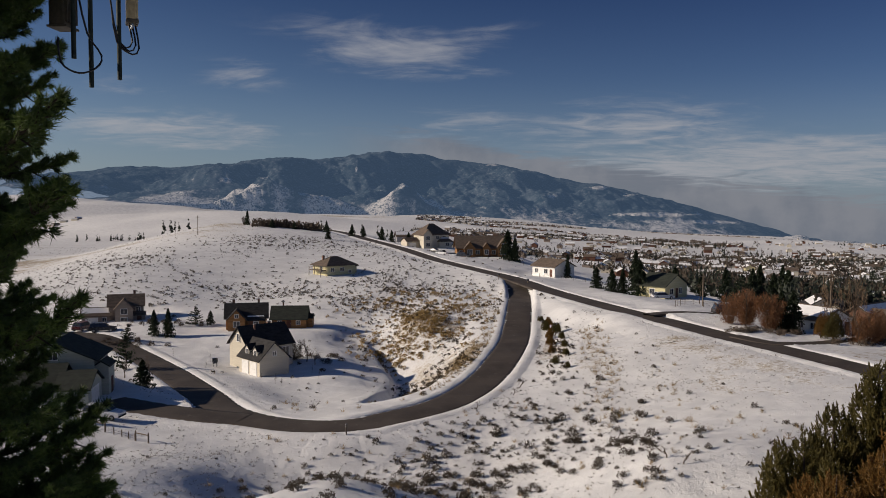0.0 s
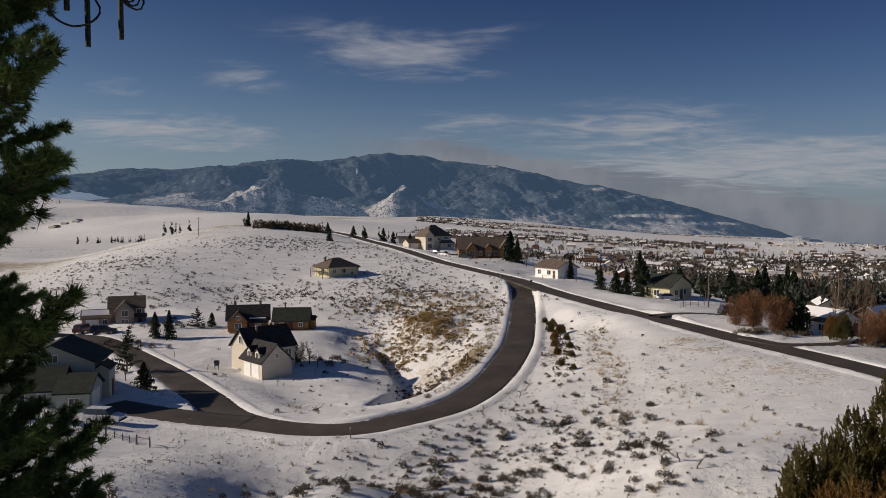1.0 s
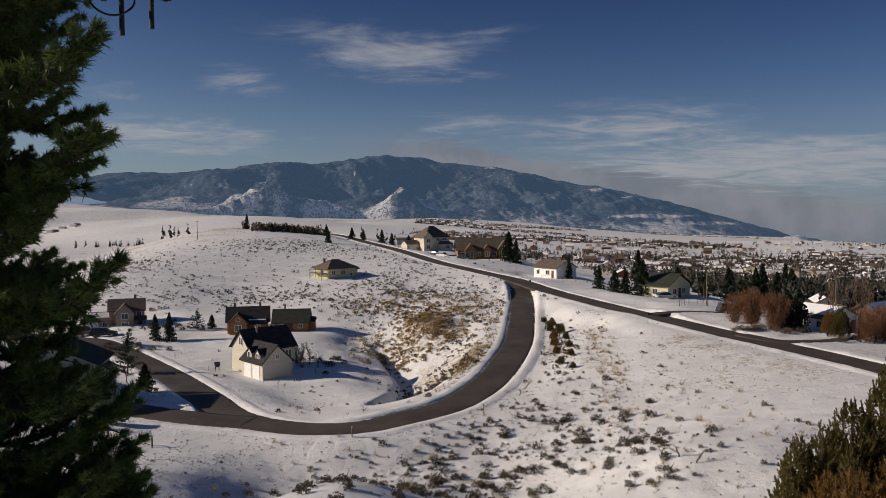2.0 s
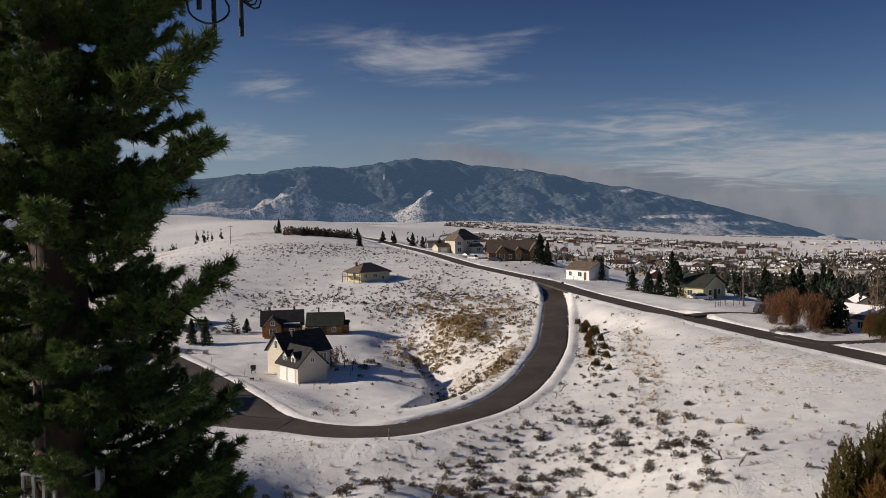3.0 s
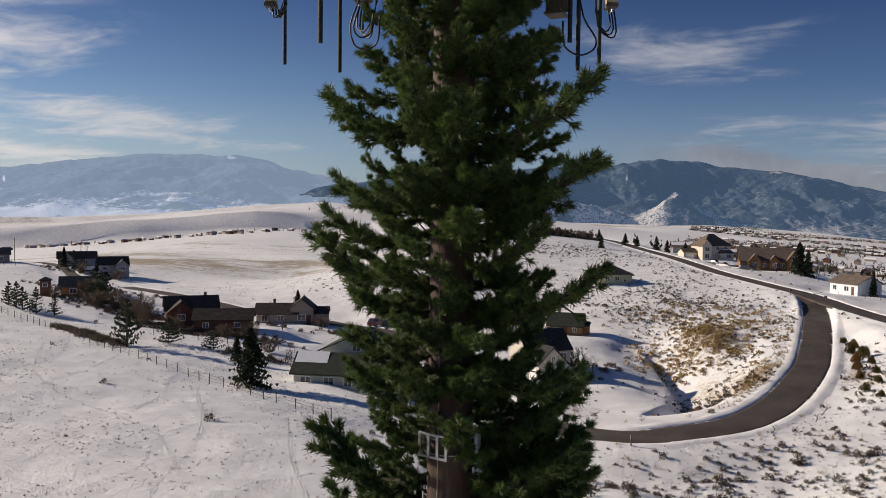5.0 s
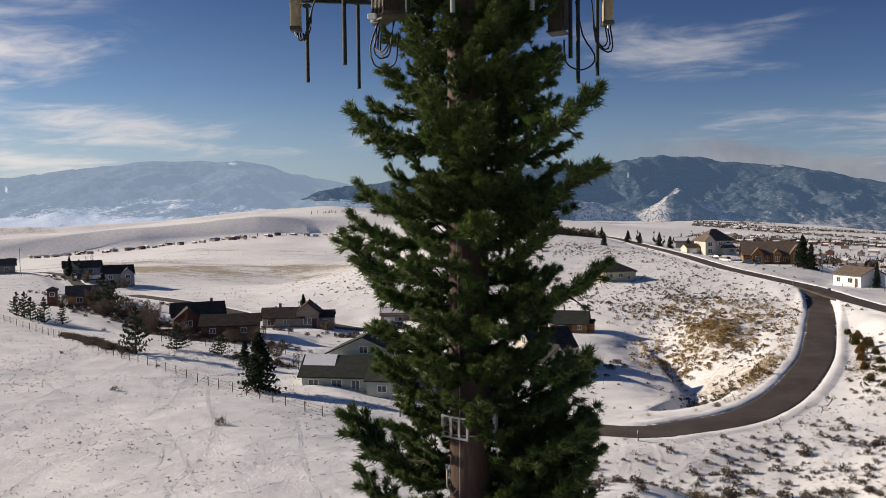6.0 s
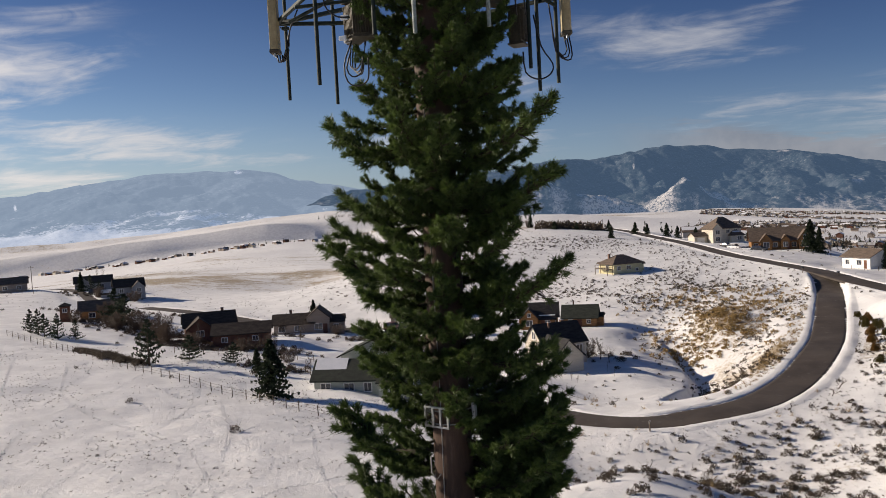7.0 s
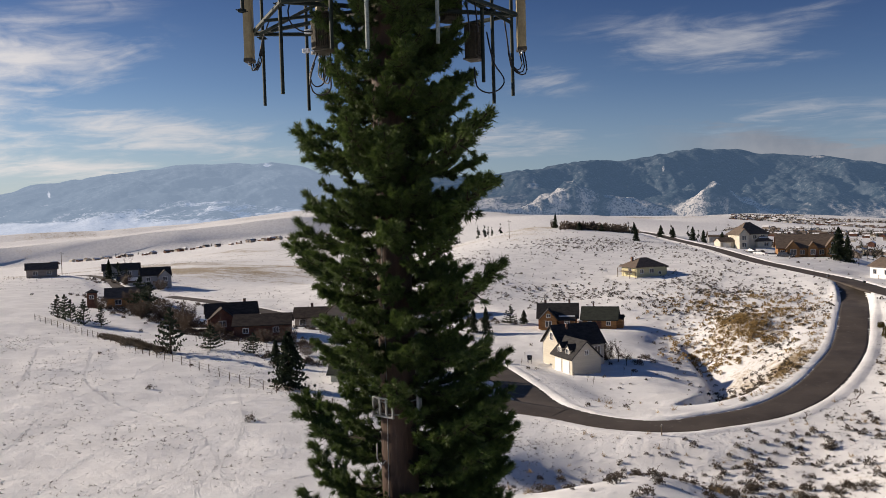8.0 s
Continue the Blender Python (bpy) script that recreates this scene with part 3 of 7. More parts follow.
def lay_way(way, name, label, mat, thick=0.05):
    c = way.c
    d = np.gradient(c, axis=0)
    d /= np.linalg.norm(d, axis=1)[:, None]
    nrm = np.stack([-d[:, 1], d[:, 0]], 1)
    edge = way.width / 2
    off = np.linspace(-edge, edge, 9)[None, :] + np.zeros((len(c), 1))
    wob = 0.22 * bumps(np.arange(len(c)) * 1.5, np.zeros(len(c)), 4, len(name), 2)
    off[:, 0] += wob
    off[:, -1] -= wob[::-1]
    px = c[:, 0][:, None] + nrm[:, 0][:, None] * off
    py = c[:, 1][:, None] + nrm[:, 1][:, None] * off
    crown = 0.06 * (1 - (off / edge) ** 2)
    pz = way.z[:, None] - 0.04 + crown
    px = np.hstack([px[:, :1], px, px[:, -1:]])
    py = np.hstack([py[:, :1], py, py[:, -1:]])
    pz = np.hstack([pz[:, :1] - 0.3, pz, pz[:, -1:] - 0.3])
    return tagged(new(name, grid_mesh(name, px, py, pz, mat)), label, "road", kind="structure")


lay_way(LANE, "road_lane", "ploughed dark asphalt lane with snow banks along it", ASPHALT)
STREET.z += 0.012
lay_way(STREET, "road_street", "straight ploughed asphalt street with snowy verges", ASPHALT)
DRIVE.z += 0.006
lay_way(DRIVE, "driveway", "shaded black asphalt driveway off the lane", ASPHALT)
SPUR.z += 0.006
lay_way(SPUR, "side_drive", "narrow cleared drive off the street", ASPHALT)
YARD.z += 0.008
lay_way(YARD, "yard_apron", "partly cleared grey yard entrance", ASPHALT)
lay_way(FAR_LANE, "far_drive", "narrow dark lane up to distant houses", ASPHALT)


def snow_bank(way, name, label, seed):
    """Ploughed snow along both edges of a way, broken where another way joins."""
    n = len(way.c) * 2
    s = np.linspace(0, len(way.c) - 1, n)
    i = np.arange(len(way.c))
    cx, cy, cz = np.interp(s, i, way.c[:, 0]), np.interp(s, i, way.c[:, 1]), np.interp(s, i, way.z)
    dx_, dy_ = np.gradient(cx), np.gradient(cy)
    k = np.hypot(dx_, dy_)
    nx, ny = -dy_ / k, dx_ / k
    h = way.width / 2
    verts, faces = [], []
    for side in (-1, 1):
        wob = 0.16 * bumps(s * 1.5, np.zeros(n), 5, seed + side, 3)
        tall = 0.05 + 0.13 * bumps(s * 1.5, np.zeros(n), 3.2, seed + 4 + side, 3)
        offs = [h - 0.28 + wob, h - 0.10 + wob, h + 0.18 + wob, h + 0.55 + wob, h + 0.95, h + 1.7]
        up = [-0.09 + 0 * tall, 0.03 + 0.3 * tall, 0.8 * tall + 0.05, tall + 0.03, 0.5 * tall, -0.06 + 0 * tall]
        cols = []
        for j, (o, u) in enumerate(zip(offs, up)):
            px, py = cx + nx * o * side, cy + ny * o * side
            z = heights(px, py)
            base = cz if j < 2 else np.maximum(z, cz - 0.3)
            cols.append(np.stack([px, py, base + u + 0.07 * bumps(px, py, 0.9, seed + 9, 2) if j < 5 else z - 0.06], 1))
        free = np.ones(n, bool)
        for other in WAYS:
            if other is not way:
                for q in (cols[0], cols[5]):
                    d, _ = near_way(q[:, 0], q[:, 1], other)
                    free &= d > other.width / 2 + 0.25
        base_i = sum(len(v) for v in verts)
        strip = np.stack(cols, 1)
        verts.append(strip.reshape(-1, 3))
        for a in range(n - 1):
            if free[a] and free[a + 1]:
                for b in range(5):
                    p = base_i + a * 6 + b
                    quad = (p, p + 6, p + 7, p + 1)
                    faces.append(quad if side < 0 else quad[::-1])
    me = bpy.data.meshes.new(name)
    me.from_pydata(np.vstack(verts).tolist(), [], faces)
    me.polygons.foreach_set("use_smooth", np.ones(len(faces), bool))
    me.materials.append(SNOW_GROUND)
    return tagged(new(name, me), label, "snow bank", kind="structure")


snow_bank(LANE, "snow_bank_lane", "low ploughed snow banks along the curved lane", 210)
snow_bank(STREET, "snow_bank_street", "low ploughed snow banks along the straight street", 230)

# ---- mountains ----


def mountain(name, label, peaks, az0, az1, r0, r1, foot, mat, seed, knobs=(), clearings=(), benches=0.0, fade=3.0, relief=1.35, cols=1000):
    """A range seen along its ridge: peaks are (azimuth, elevation of the crest, half width) in degrees, knobs are (azimuth, elevation, half width, distance),
    clearings are (azimuth, elevation, half width, half height, amount)."""
    azs = np.linspace(az0, az1, cols)
    ks = np.linspace(0, 1, 110)
    K, A = np.meshgrid(ks, azs, indexing="ij")
    crest = np.full(len(azs), -3.0)
    for pa, pe, pw in peaks:
        crest = np.logaddexp(crest * 3, (pe - (np.abs(azs - pa) / pw) ** 1.6) * 3) / 3
    crest += 0.26 * bumps(azs * 10, azs * 0, 22, seed, 5)
    edge = np.clip(np.minimum(azs - az0, az1 - azs) / fade, 0, 1)
    R = r0 + (r1 - r0) * K
    top = 18 + r1 * np.tan(np.radians(crest))[None, :]
    rise = np.clip(K / 0.93, 0, 1) ** 0.85
    mx, my = A * 78.0, R * 1.0
    spur = bumps(mx + 0.5 * my, my * 0.7, 520, seed + 3, 6) + 0.35 * bumps(mx - 0.4 * my, my * 0.5, 170, seed + 6, 5)
    base = np.interp(azs, [-60, -27, -9, 3, 24, 45, 70], foot)[None, :]
    z = base + (top - base) * rise * edge[None, :] + spur * (top - base) * relief * np.sin(np.pi * np.clip(K / 0.97, 0, 1)) - (K > 0.95) * (K - 0.95) * 900
    crest = crest + 0.16 * bumps(azs * 10, azs * 0, 7, seed + 2, 4)
    line = 18 + R * np.tan(np.radians(crest))[None, :] + 40 * bumps(mx, my, 90, seed + 8, 3)
    z = np.where(z > line - 25, line - 25 + 25 * np.tanh((z - line + 25) / 25), z)
    open_ = np.zeros_like(z) - 0.075 * np.clip((K - 0.1) * 4, 0, 1) + 0.05 * spur
    for ka, ke, kw, kd in knobs:
        ga, gr = A + 0.9 * kw * bumps(mx, my, 190, seed + 9, 5), R + 150 * bumps(mx, my, 130, seed + 10, 5)
        q = np.sqrt(((ga - ka) / kw) ** 2 + ((gr - kd) / 240) ** 2)
        h = (18 + kd * math.tan(radians(ke)) - base) * np.exp(-(0.8 * q) ** 1.7)
        hill = base + h * (1 + 0.55 * bumps(mx, my, 75, seed + 11, 5))
        open_ += np.where(hill > z, 0.075 + 0.40 * bumps(mx + 0.6 * my, my, 110, seed + 13, 5), 0)
        z = np.maximum(z, hill)
    el_ = np.degrees(np.arctan2(z - 18, R))
    for ca, ce, cw, ch, amount in clearings:
        open_ += amount * np.exp(-((A - ca) / cw) ** 2 - ((el_ - ce) / ch) ** 2)
    # open snowy benches along the foot
    streak = bumps(mx * 0.35 + 0.9 * my, my * 1.5 - 0.25 * mx, 210, seed + 12, 4)
    low = np.clip(1 - (z - base) / 260, 0, 1)
    open_ += (0.07 + benches * (0.22 + 1.1 * streak)) * low
    z[0, :] -= 170
    me = grid_mesh(name, -R * np.sin(np.radians(A)), R * np.cos(np.radians(A)), z, mat)
    attribute(me, "open", open_)
    return tagged(new(name, me), label, "mountain", kind="structure")


FOOT = [-200, -165, -62, -20, 45, -10, -30]
mountain("mountain_range", "forested mountain range tinted blue for haze, with open snowy slopes",
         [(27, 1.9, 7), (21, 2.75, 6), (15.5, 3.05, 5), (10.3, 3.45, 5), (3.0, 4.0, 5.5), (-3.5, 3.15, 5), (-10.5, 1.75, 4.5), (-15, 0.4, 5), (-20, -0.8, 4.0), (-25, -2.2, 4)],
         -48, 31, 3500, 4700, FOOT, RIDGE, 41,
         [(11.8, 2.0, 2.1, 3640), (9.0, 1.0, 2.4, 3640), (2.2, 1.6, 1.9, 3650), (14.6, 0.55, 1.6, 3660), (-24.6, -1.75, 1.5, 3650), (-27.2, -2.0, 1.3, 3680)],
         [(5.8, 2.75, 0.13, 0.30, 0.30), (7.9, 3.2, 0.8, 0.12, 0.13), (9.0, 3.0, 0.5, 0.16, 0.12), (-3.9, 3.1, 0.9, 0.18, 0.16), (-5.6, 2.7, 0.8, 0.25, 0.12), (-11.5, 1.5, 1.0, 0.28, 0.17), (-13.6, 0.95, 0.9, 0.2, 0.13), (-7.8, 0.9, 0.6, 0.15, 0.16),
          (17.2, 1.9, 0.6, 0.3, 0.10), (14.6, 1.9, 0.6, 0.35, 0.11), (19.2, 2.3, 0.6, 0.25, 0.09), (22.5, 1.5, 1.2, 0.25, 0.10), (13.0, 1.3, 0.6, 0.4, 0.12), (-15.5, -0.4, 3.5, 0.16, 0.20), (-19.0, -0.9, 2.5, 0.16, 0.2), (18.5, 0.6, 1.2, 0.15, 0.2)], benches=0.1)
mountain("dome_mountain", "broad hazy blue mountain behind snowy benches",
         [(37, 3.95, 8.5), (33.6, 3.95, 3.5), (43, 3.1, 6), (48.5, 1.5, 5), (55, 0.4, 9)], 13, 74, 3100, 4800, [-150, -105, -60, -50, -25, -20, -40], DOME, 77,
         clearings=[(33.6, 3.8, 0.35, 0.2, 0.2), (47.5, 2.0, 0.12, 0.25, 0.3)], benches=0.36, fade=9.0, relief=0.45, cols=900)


# ---- building helpers ----
def mesh_of(name, bm, mat, smooth=False):
    me = bpy.data.meshes.new(name)
    bm.normal_update()
    bm.to_mesh(me)
    bm.free()
    me.materials.append(mat)
    if smooth:
        me.polygons.foreach_set("use_smooth", np.ones(len(me.polygons), bool))
    return me


def part(name, bm, mat, parent, label="", smooth=False, at=None):
    ob = new(name, mesh_of(name, bm, mat, smooth))
    ob.parent = parent
    if at is not None:
        ob.matrix_basis = at
    return tagged(ob, label)


def share(name, me, parent, at, label=""):
    ob = new(name, me)
    ob.parent = parent
    ob.matrix_basis = at
    return tagged(ob, label)


def thing(name, label, category, x=0, y=0, z=0, rz=0, group="", kind=""):
    ob = new(name)
    ob.empty_display_size = 0.2
    ob.matrix_basis = pose(x, y, z, 0, 0, rz)
    return tagged(ob, label, category, group, kind)


def box(bm, x0, x1, y0, y1, z0, z1, bevel=0.0):
    r = bmesh.ops.create_cube(bm, size=1, matrix=Matrix.Translation(((x0 + x1) / 2, (y0 + y1) / 2, (z0 + z1) / 2)) @ Matrix.Diagonal((x1 - x0, y1 - y0, z1 - z0, 1)))
    if bevel:
        es = list({e for v in r["verts"] for e in v.link_edges})
        bmesh.ops.bevel(bm, geom=es, offset=bevel, segments=2, affect="EDGES", profile=0.6)
    return bm


def a_box(*dims, bevel=0.0):
    return box(bmesh.new(), *dims, bevel=bevel)


def tube(bm, pts, radii, sides=8, cap=True):
    """A round bar along points, with a radius at each."""
    pts = [Vector(p) for p in pts]
    rings_ = []
    for i, p in enumerate(pts):
        d = (pts[min(i + 1, len(pts) - 1)] - pts[max(i - 1, 0)]).normalized()
        ref = Vector((0, 0, 1)) if abs(d.z) < 0.9 else Vector((1, 0, 0))
        u = d.cross(ref).normalized()
        v = d.cross(u)
        r = radii[i] if hasattr(radii, "__len__") else radii
        rings_.append([bm.verts.new(p + (u * math.cos(2 * math.pi * k / sides) + v * math.sin(2 * math.pi * k / sides)) * r) for k in range(sides)])
    for a_, b_ in zip(rings_, rings_[1:]):
        for k in range(sides):
            bm.faces.new((a_[k], a_[(k + 1) % sides], b_[(k + 1) % sides], b_[k]))
    if cap:
        bm.faces.new(rings_[0][::-1])
        bm.faces.new(rings_[-1])
    return bm


def raw_mesh(name, verts, faces, mat):
    """Triangles or quads from arrays, fast."""
    me = bpy.data.meshes.new(name)
    verts, faces = np.asarray(verts, np.float32), np.asarray(faces, np.int32)
    n = faces.shape[1]
    me.vertices.add(len(verts))
    me.vertices.foreach_set("co", verts.ravel())
    me.loops.add(faces.size)
    me.loops.foreach_set("vertex_index", faces.ravel())
    me.polygons.add(len(faces))
    me.polygons.foreach_set("loop_start", np.arange(0, faces.size, n, dtype=np.int32))
    me.update(calc_edges=True)
    me.materials.append(mat)
    return me


def blades(starts, ways, lengths, widths, rng):
    """Thin tapered leaves: one kite of two triangles each; returns verts and faces."""
    n = len(starts)
    side = np.cross(ways, rng.normal(size=(n, 3)))
    side /= np.linalg.norm(side, axis=1)[:, None] + 1e-9
    mid = starts + ways * (lengths * 0.45)[:, None]
    v = np.stack([starts, mid + side * (widths / 2)[:, None], starts + ways * lengths[:, None], mid - side * (widths / 2)[:, None]], 1).reshape(-1, 3)
    f = np.arange(n * 4).reshape(n, 4)
    return v, f


def spikes(starts, ways, lengths, widths, rng):
    """Needles: one triangle each; returns verts and faces."""
    n = len(starts)
    side = np.cross(ways, rng.normal(size=(n, 3)))
    side /= np.linalg.norm(side, axis=1)[:, None] + 1e-9
    v = np.stack([starts + side * (widths / 2)[:, None], starts + ways * lengths[:, None], starts - side * (widths / 2)[:, None]], 1).reshape(-1, 3)
    return v, np.arange(n * 3).reshape(n, 3)


def scatter(protos, places, scales, turns_):
    """Joins turned and scaled copies of small meshes (verts, faces) into one pair of arrays."""
    vs, fs, base = [], [], 0
    rng = np.random.default_rng(len(places))
    pick = rng.integers(0, len(protos), len(places))
    for k, (pv, pf) in enumerate(protos):
        sel = np.where(pick == k)[0]
        if not len(sel):
            continue
        c, s = np.cos(turns_[sel])[:, None], np.sin(turns_[sel])[:, None]
        sc = scales[sel]
        if sc.ndim == 1:
            sc = np.stack([sc, sc, sc], 1)
        x = (pv[:, 0] * c - pv[:, 1] * s) * sc[:, 0:1] + places[sel, 0:1]
        y = (pv[:, 0] * s + pv[:, 1] * c) * sc[:, 1:2] + places[sel, 1:2]
        z = pv[:, 2] * sc[:, 2:3] + places[sel, 2:3]
        vs.append(np.stack([x, y, z], -1).reshape(-1, 3))
        fs.append((pf[None] + (np.arange(len(sel)) * len(pv))[:, None, None]).reshape(-1, pf.shape[1]) + base)
        base += len(sel) * len(pv)
    return np.vstack(vs), np.vstack(fs)



# ---- the tower in the shape of a pine ----
tower = thing("cell_tower", "brown cell tower disguised as a green pine with antennas", "cell tower", 0, 0, height(0, 0))
TZ = height(0, 0)
rng = np.random.default_rng(7)


def pole_radius(z):
    return 0.23 - 0.0045 * (z - 12)


bm = bmesh.new()
tube(bm, [(0, 0, z) for z in np.linspace(-0.5, 22.6, 40)], [pole_radius(z + TZ) for z in np.linspace(-0.5, 22.6, 40)], 28)
part("pole", bm, POLE, tower, "dark brown painted steel pole", smooth=True)
# joint collars up the pole
for z in (13.2, 16.9, 19.05):
    bm = bmesh.new()
    r = pole_radius(z)
    tube(bm, [(0, 0, z - 0.035 - TZ), (0, 0, z - 0.02 - TZ), (0, 0, z + 0.02 - TZ), (0, 0, z + 0.035 - TZ)], [r + 0.004, r + 0.022, r + 0.022, r + 0.004], 28)
    part("collar", bm, POLE, tower, smooth=True)

SIDE = Vector((0.952, 0.305, 0))        # across, as seen from the camera's side
AHEAD = Vector((-0.305, 0.952, 0))


def branch_mesh(name, length, rise, seed):
    """One branch along +x: a bent rod with side twigs, all bristling with long needles."""
    r = np.random.default_rng(seed)
    n = 15
    s = np.linspace(0, 1, n)
    bend = r.uniform(-0.12, 0.12)
    curve = np.stack([s * length, bend * np.sin(s * 2.6) * length, rise * (s ** 1.6) - 0.16 * length * np.sin(np.pi * s) * r.uniform(0.4, 1.0)], 1)
    starts, ways, lens = [], [], []

    def tuft(p, d, count, size, spread):
        d = d / (np.linalg.norm(d) + 1e-9)
        w_ = d + r.normal(size=(count, 3)) * spread
        w_ /= np.linalg.norm(w_, axis=1)[:, None]
        starts.append(p + r.normal(size=(count, 3)) * 0.012)
        ways.append(w_)
        lens.append(0.88 * size * r.uniform(0.65, 1.15, count))

    twigs = []
    for i in range(1, n):
        d = curve[i] - curve[i - 1]
        d /= np.linalg.norm(d)
        tuft(curve[i], d, 40, 0.082, 0.7)
        for side in (-1, 1):
            if r.random() < 0.9 and 1 < i < n - 2:
                out = length * (0.07 + 0.15 * math.sin(math.pi * s[i] ** 0.8)) * r.uniform(0.45, 1.35)
                t_ = d * 0.85 + np.array([-d[1], d[0], 0]) * side * r.uniform(0.5, 1.0) + np.array([0, 0, r.uniform(-0.5, 0.5)])
                t_ /= np.linalg.norm(t_)
                e_ = curve[i] + t_ * out + np.array([0, 0, 0.18 * out])
                twigs.append((curve[i], curve[i] + t_ * out * 0.55, e_))
                for q in (0.4, 0.6, 0.8):
                    tuft(curve[i] * (1 - q) + e_ * q, t_, 34, 0.078, 0.7)
                tuft(e_, t_ + np.array([0, 0, 0.1]), 80, 0.088, 0.62)
        if r.random() < 0.55 and i < n - 2:
            up = np.array([d[0] * 0.7, d[1] * 0.7, r.uniform(-0.6, 1.0)])
            up /= np.linalg.norm(up)
            e_ = curve[i] + up * r.uniform(0.06, 0.17)
            twigs.append((curve[i], (curve[i] + e_) / 2, e_))
            tuft(e_, up, 60, 0.085, 0.62)
    tuft(curve[-1], curve[-1] - curve[-2], 110, 0.09, 0.6)
    v, f = spikes(np.vstack(starts), np.vstack(ways), np.concatenate(lens), r.uniform(0.0065, 0.0115, sum(map(len, starts))), r)
    bm_ = bmesh.new()
    tube(bm_, curve[::2], np.linspace(0.028, 0.007, len(curve[::2])), 5)
    for t_ in twigs:
        tube(bm_, t_, [0.009, 0.007, 0.004], 3, False)
    rod = mesh_of(name + "_rod", bm_, ROD)
    return rod, raw_mesh(name, v, f, NEEDLE)


KINDS = [branch_mesh("branch", 1.0, rise, 100 + k) for k, rise in enumerate((0.30, 0.22, 0.36, 0.15, 0.28, 0.05, -0.08, 0.4))]


def put_branch(turn, z, reach, kind, tip=0.0):
    """turn: radians round the pole; z: the height where it leaves the pole; reach: from the pole's axis to its end."""
    r0 = pole_radius(z) - 0.03
    rod, needles = KINDS[kind % len(KINDS)]
    k = reach - r0
    m = Matrix.Translation((math.cos(turn) * r0, math.sin(turn) * r0, z - TZ)) @ Matrix.Rotation(turn, 4, "Z") @ Matrix.Rotation(-tip, 4, "Y") @ Matrix.Diagonal((k, 0.35 + 0.65 * k, 0.35 + 0.65 * k, 1))
    b = share("branch", rod, tower, m)
    share("needles", needles, b, Matrix.Identity(4))


right_turn = math.atan2(SIDE.y, SIDE.x)
LONG_WAY = 0.70        # the crown is oval: its long way lies this far round
# the long ones that make the outline: reach across, height of the tip
for reach, z in [(-1.27, 19.36), (-1.32, 18.82), (-1.20, 18.38), (-1.32, 17.95), (-1.30, 17.50), (-1.05, 17.0), (-1.08, 16.6), (-1.44, 16.07), (-1.40, 15.45), (-1.0, 19.85), (-1.45, 14.8), (-1.38, 15.78),
                 (1.40, 19.29), (1.41, 18.70), (1.02, 18.41), (1.40, 17.71), (1.31, 17.17), (0.95, 16.6), (1.41, 16.20), (1.28, 15.69), (1.46, 15.15), (1.05, 19.75), (1.05, 18.05), (1.5, 14.6)]:
    turn = right_turn - LONG_WAY + (math.pi if reach < 0 else 0) + rng.uniform(-0.15, 0.15)
    k = int(rng.integers(0, 6))
    put_branch(turn, z - 0.30 * abs(reach), abs(reach) * ((0.84 if z > 16.3 else 0.78) if reach > 0 else 0.98) / math.cos(LONG_WAY), k, rng.uniform(-0.02, 0.08))
# whorls all round
z = 12.9
while z < 21.6:
    lim = 1.30 if z < 19.3 else 1.30 - (z - 19.3) * 0.18
    lim *= 1 - 0.16 * math.exp(-((z - 16.7) / 0.35) ** 2)
    count = 9
    start = rng.uniform(0, 2 * math.pi)
    for i in range(count):
        turn = start + (i + rng.uniform(-0.35, 0.35)) * 2 * math.pi / count
        front = -math.sin(turn - right_turn)
        c_, s__ = math.cos(turn - right_turn + LONG_WAY), math.sin(turn - right_turn + LONG_WAY)
        reach = lim / math.sqrt((c_ / (0.98 if c_ > 0 else 1.2)) ** 2 + (s__ / 0.84) ** 2) * (rng.uniform(0.50, 0.95) if abs(c_) < 0.8 else rng.uniform(0.42, 0.78))
        if 0.12 < (turn - right_turn) % (2 * math.pi) < 0.8:
            reach *= 1.1
        if front > 0.6 and 15.5 < z < 16.4 and math.cos(turn - right_turn) < 0.35:
            continue
        put_branch(turn, z + rng.uniform(-0.12, 0.12) - 0.22, reach, int(rng.integers(0, 8)), rng.uniform(-0.08, 0.10))
    z += 0.30

# shorter growth that hides the pole
for _ in range(80):
    zf = rng.uniform(13.2, 21.2)
    turn = math.atan2(-AHEAD.y, -AHEAD.x) + rng.uniform(-1.0, 1.0)
    if not 15.0 < zf < 16.6:
        put_branch(turn, zf - 0.15, rng.uniform(0.48, 0.86), int(rng.integers(0, 6)), rng.uniform(-0.06, 0.12))
# long low boughs on the sheltered side
for k in range(8):
    put_branch(rng.uniform(0.35, 0.85), 14.5 + 0.16 * k, rng.uniform(1.2, 1.42), int(rng.integers(0, 6)), rng.uniform(-0.02, 0.12))
# boughs below the bracket plates
for _ in range(16):
    put_branch(math.atan2(-AHEAD.y, -AHEAD.x) + rng.uniform(-0.9, 1.1), rng.uniform(13.4, 15.2), rng.uniform(0.7, 1.15), int(rng.integers(0, 8)), rng.uniform(-0.05, 0.15))
# fuller growth on the sheltered side
for _ in range(40):
    put_branch(right_turn + rng.uniform(0.12, 0.85), rng.uniform(12.4, 20.6), rng.uniform(0.84, 1.12), int(rng.integers(0, 6)), rng.uniform(-0.08, 0.10))

for _ in range(16):
    put_branch(right_turn + rng.uniform(0.05, 0.95), rng.uniform(19.4, 21.8), rng.uniform(0.85, 1.16), int(rng.integers(0, 6)), rng.uniform(-0.08, 0.10))
# heavy boughs low on the sheltered side
heavy = np.random.default_rng(77)
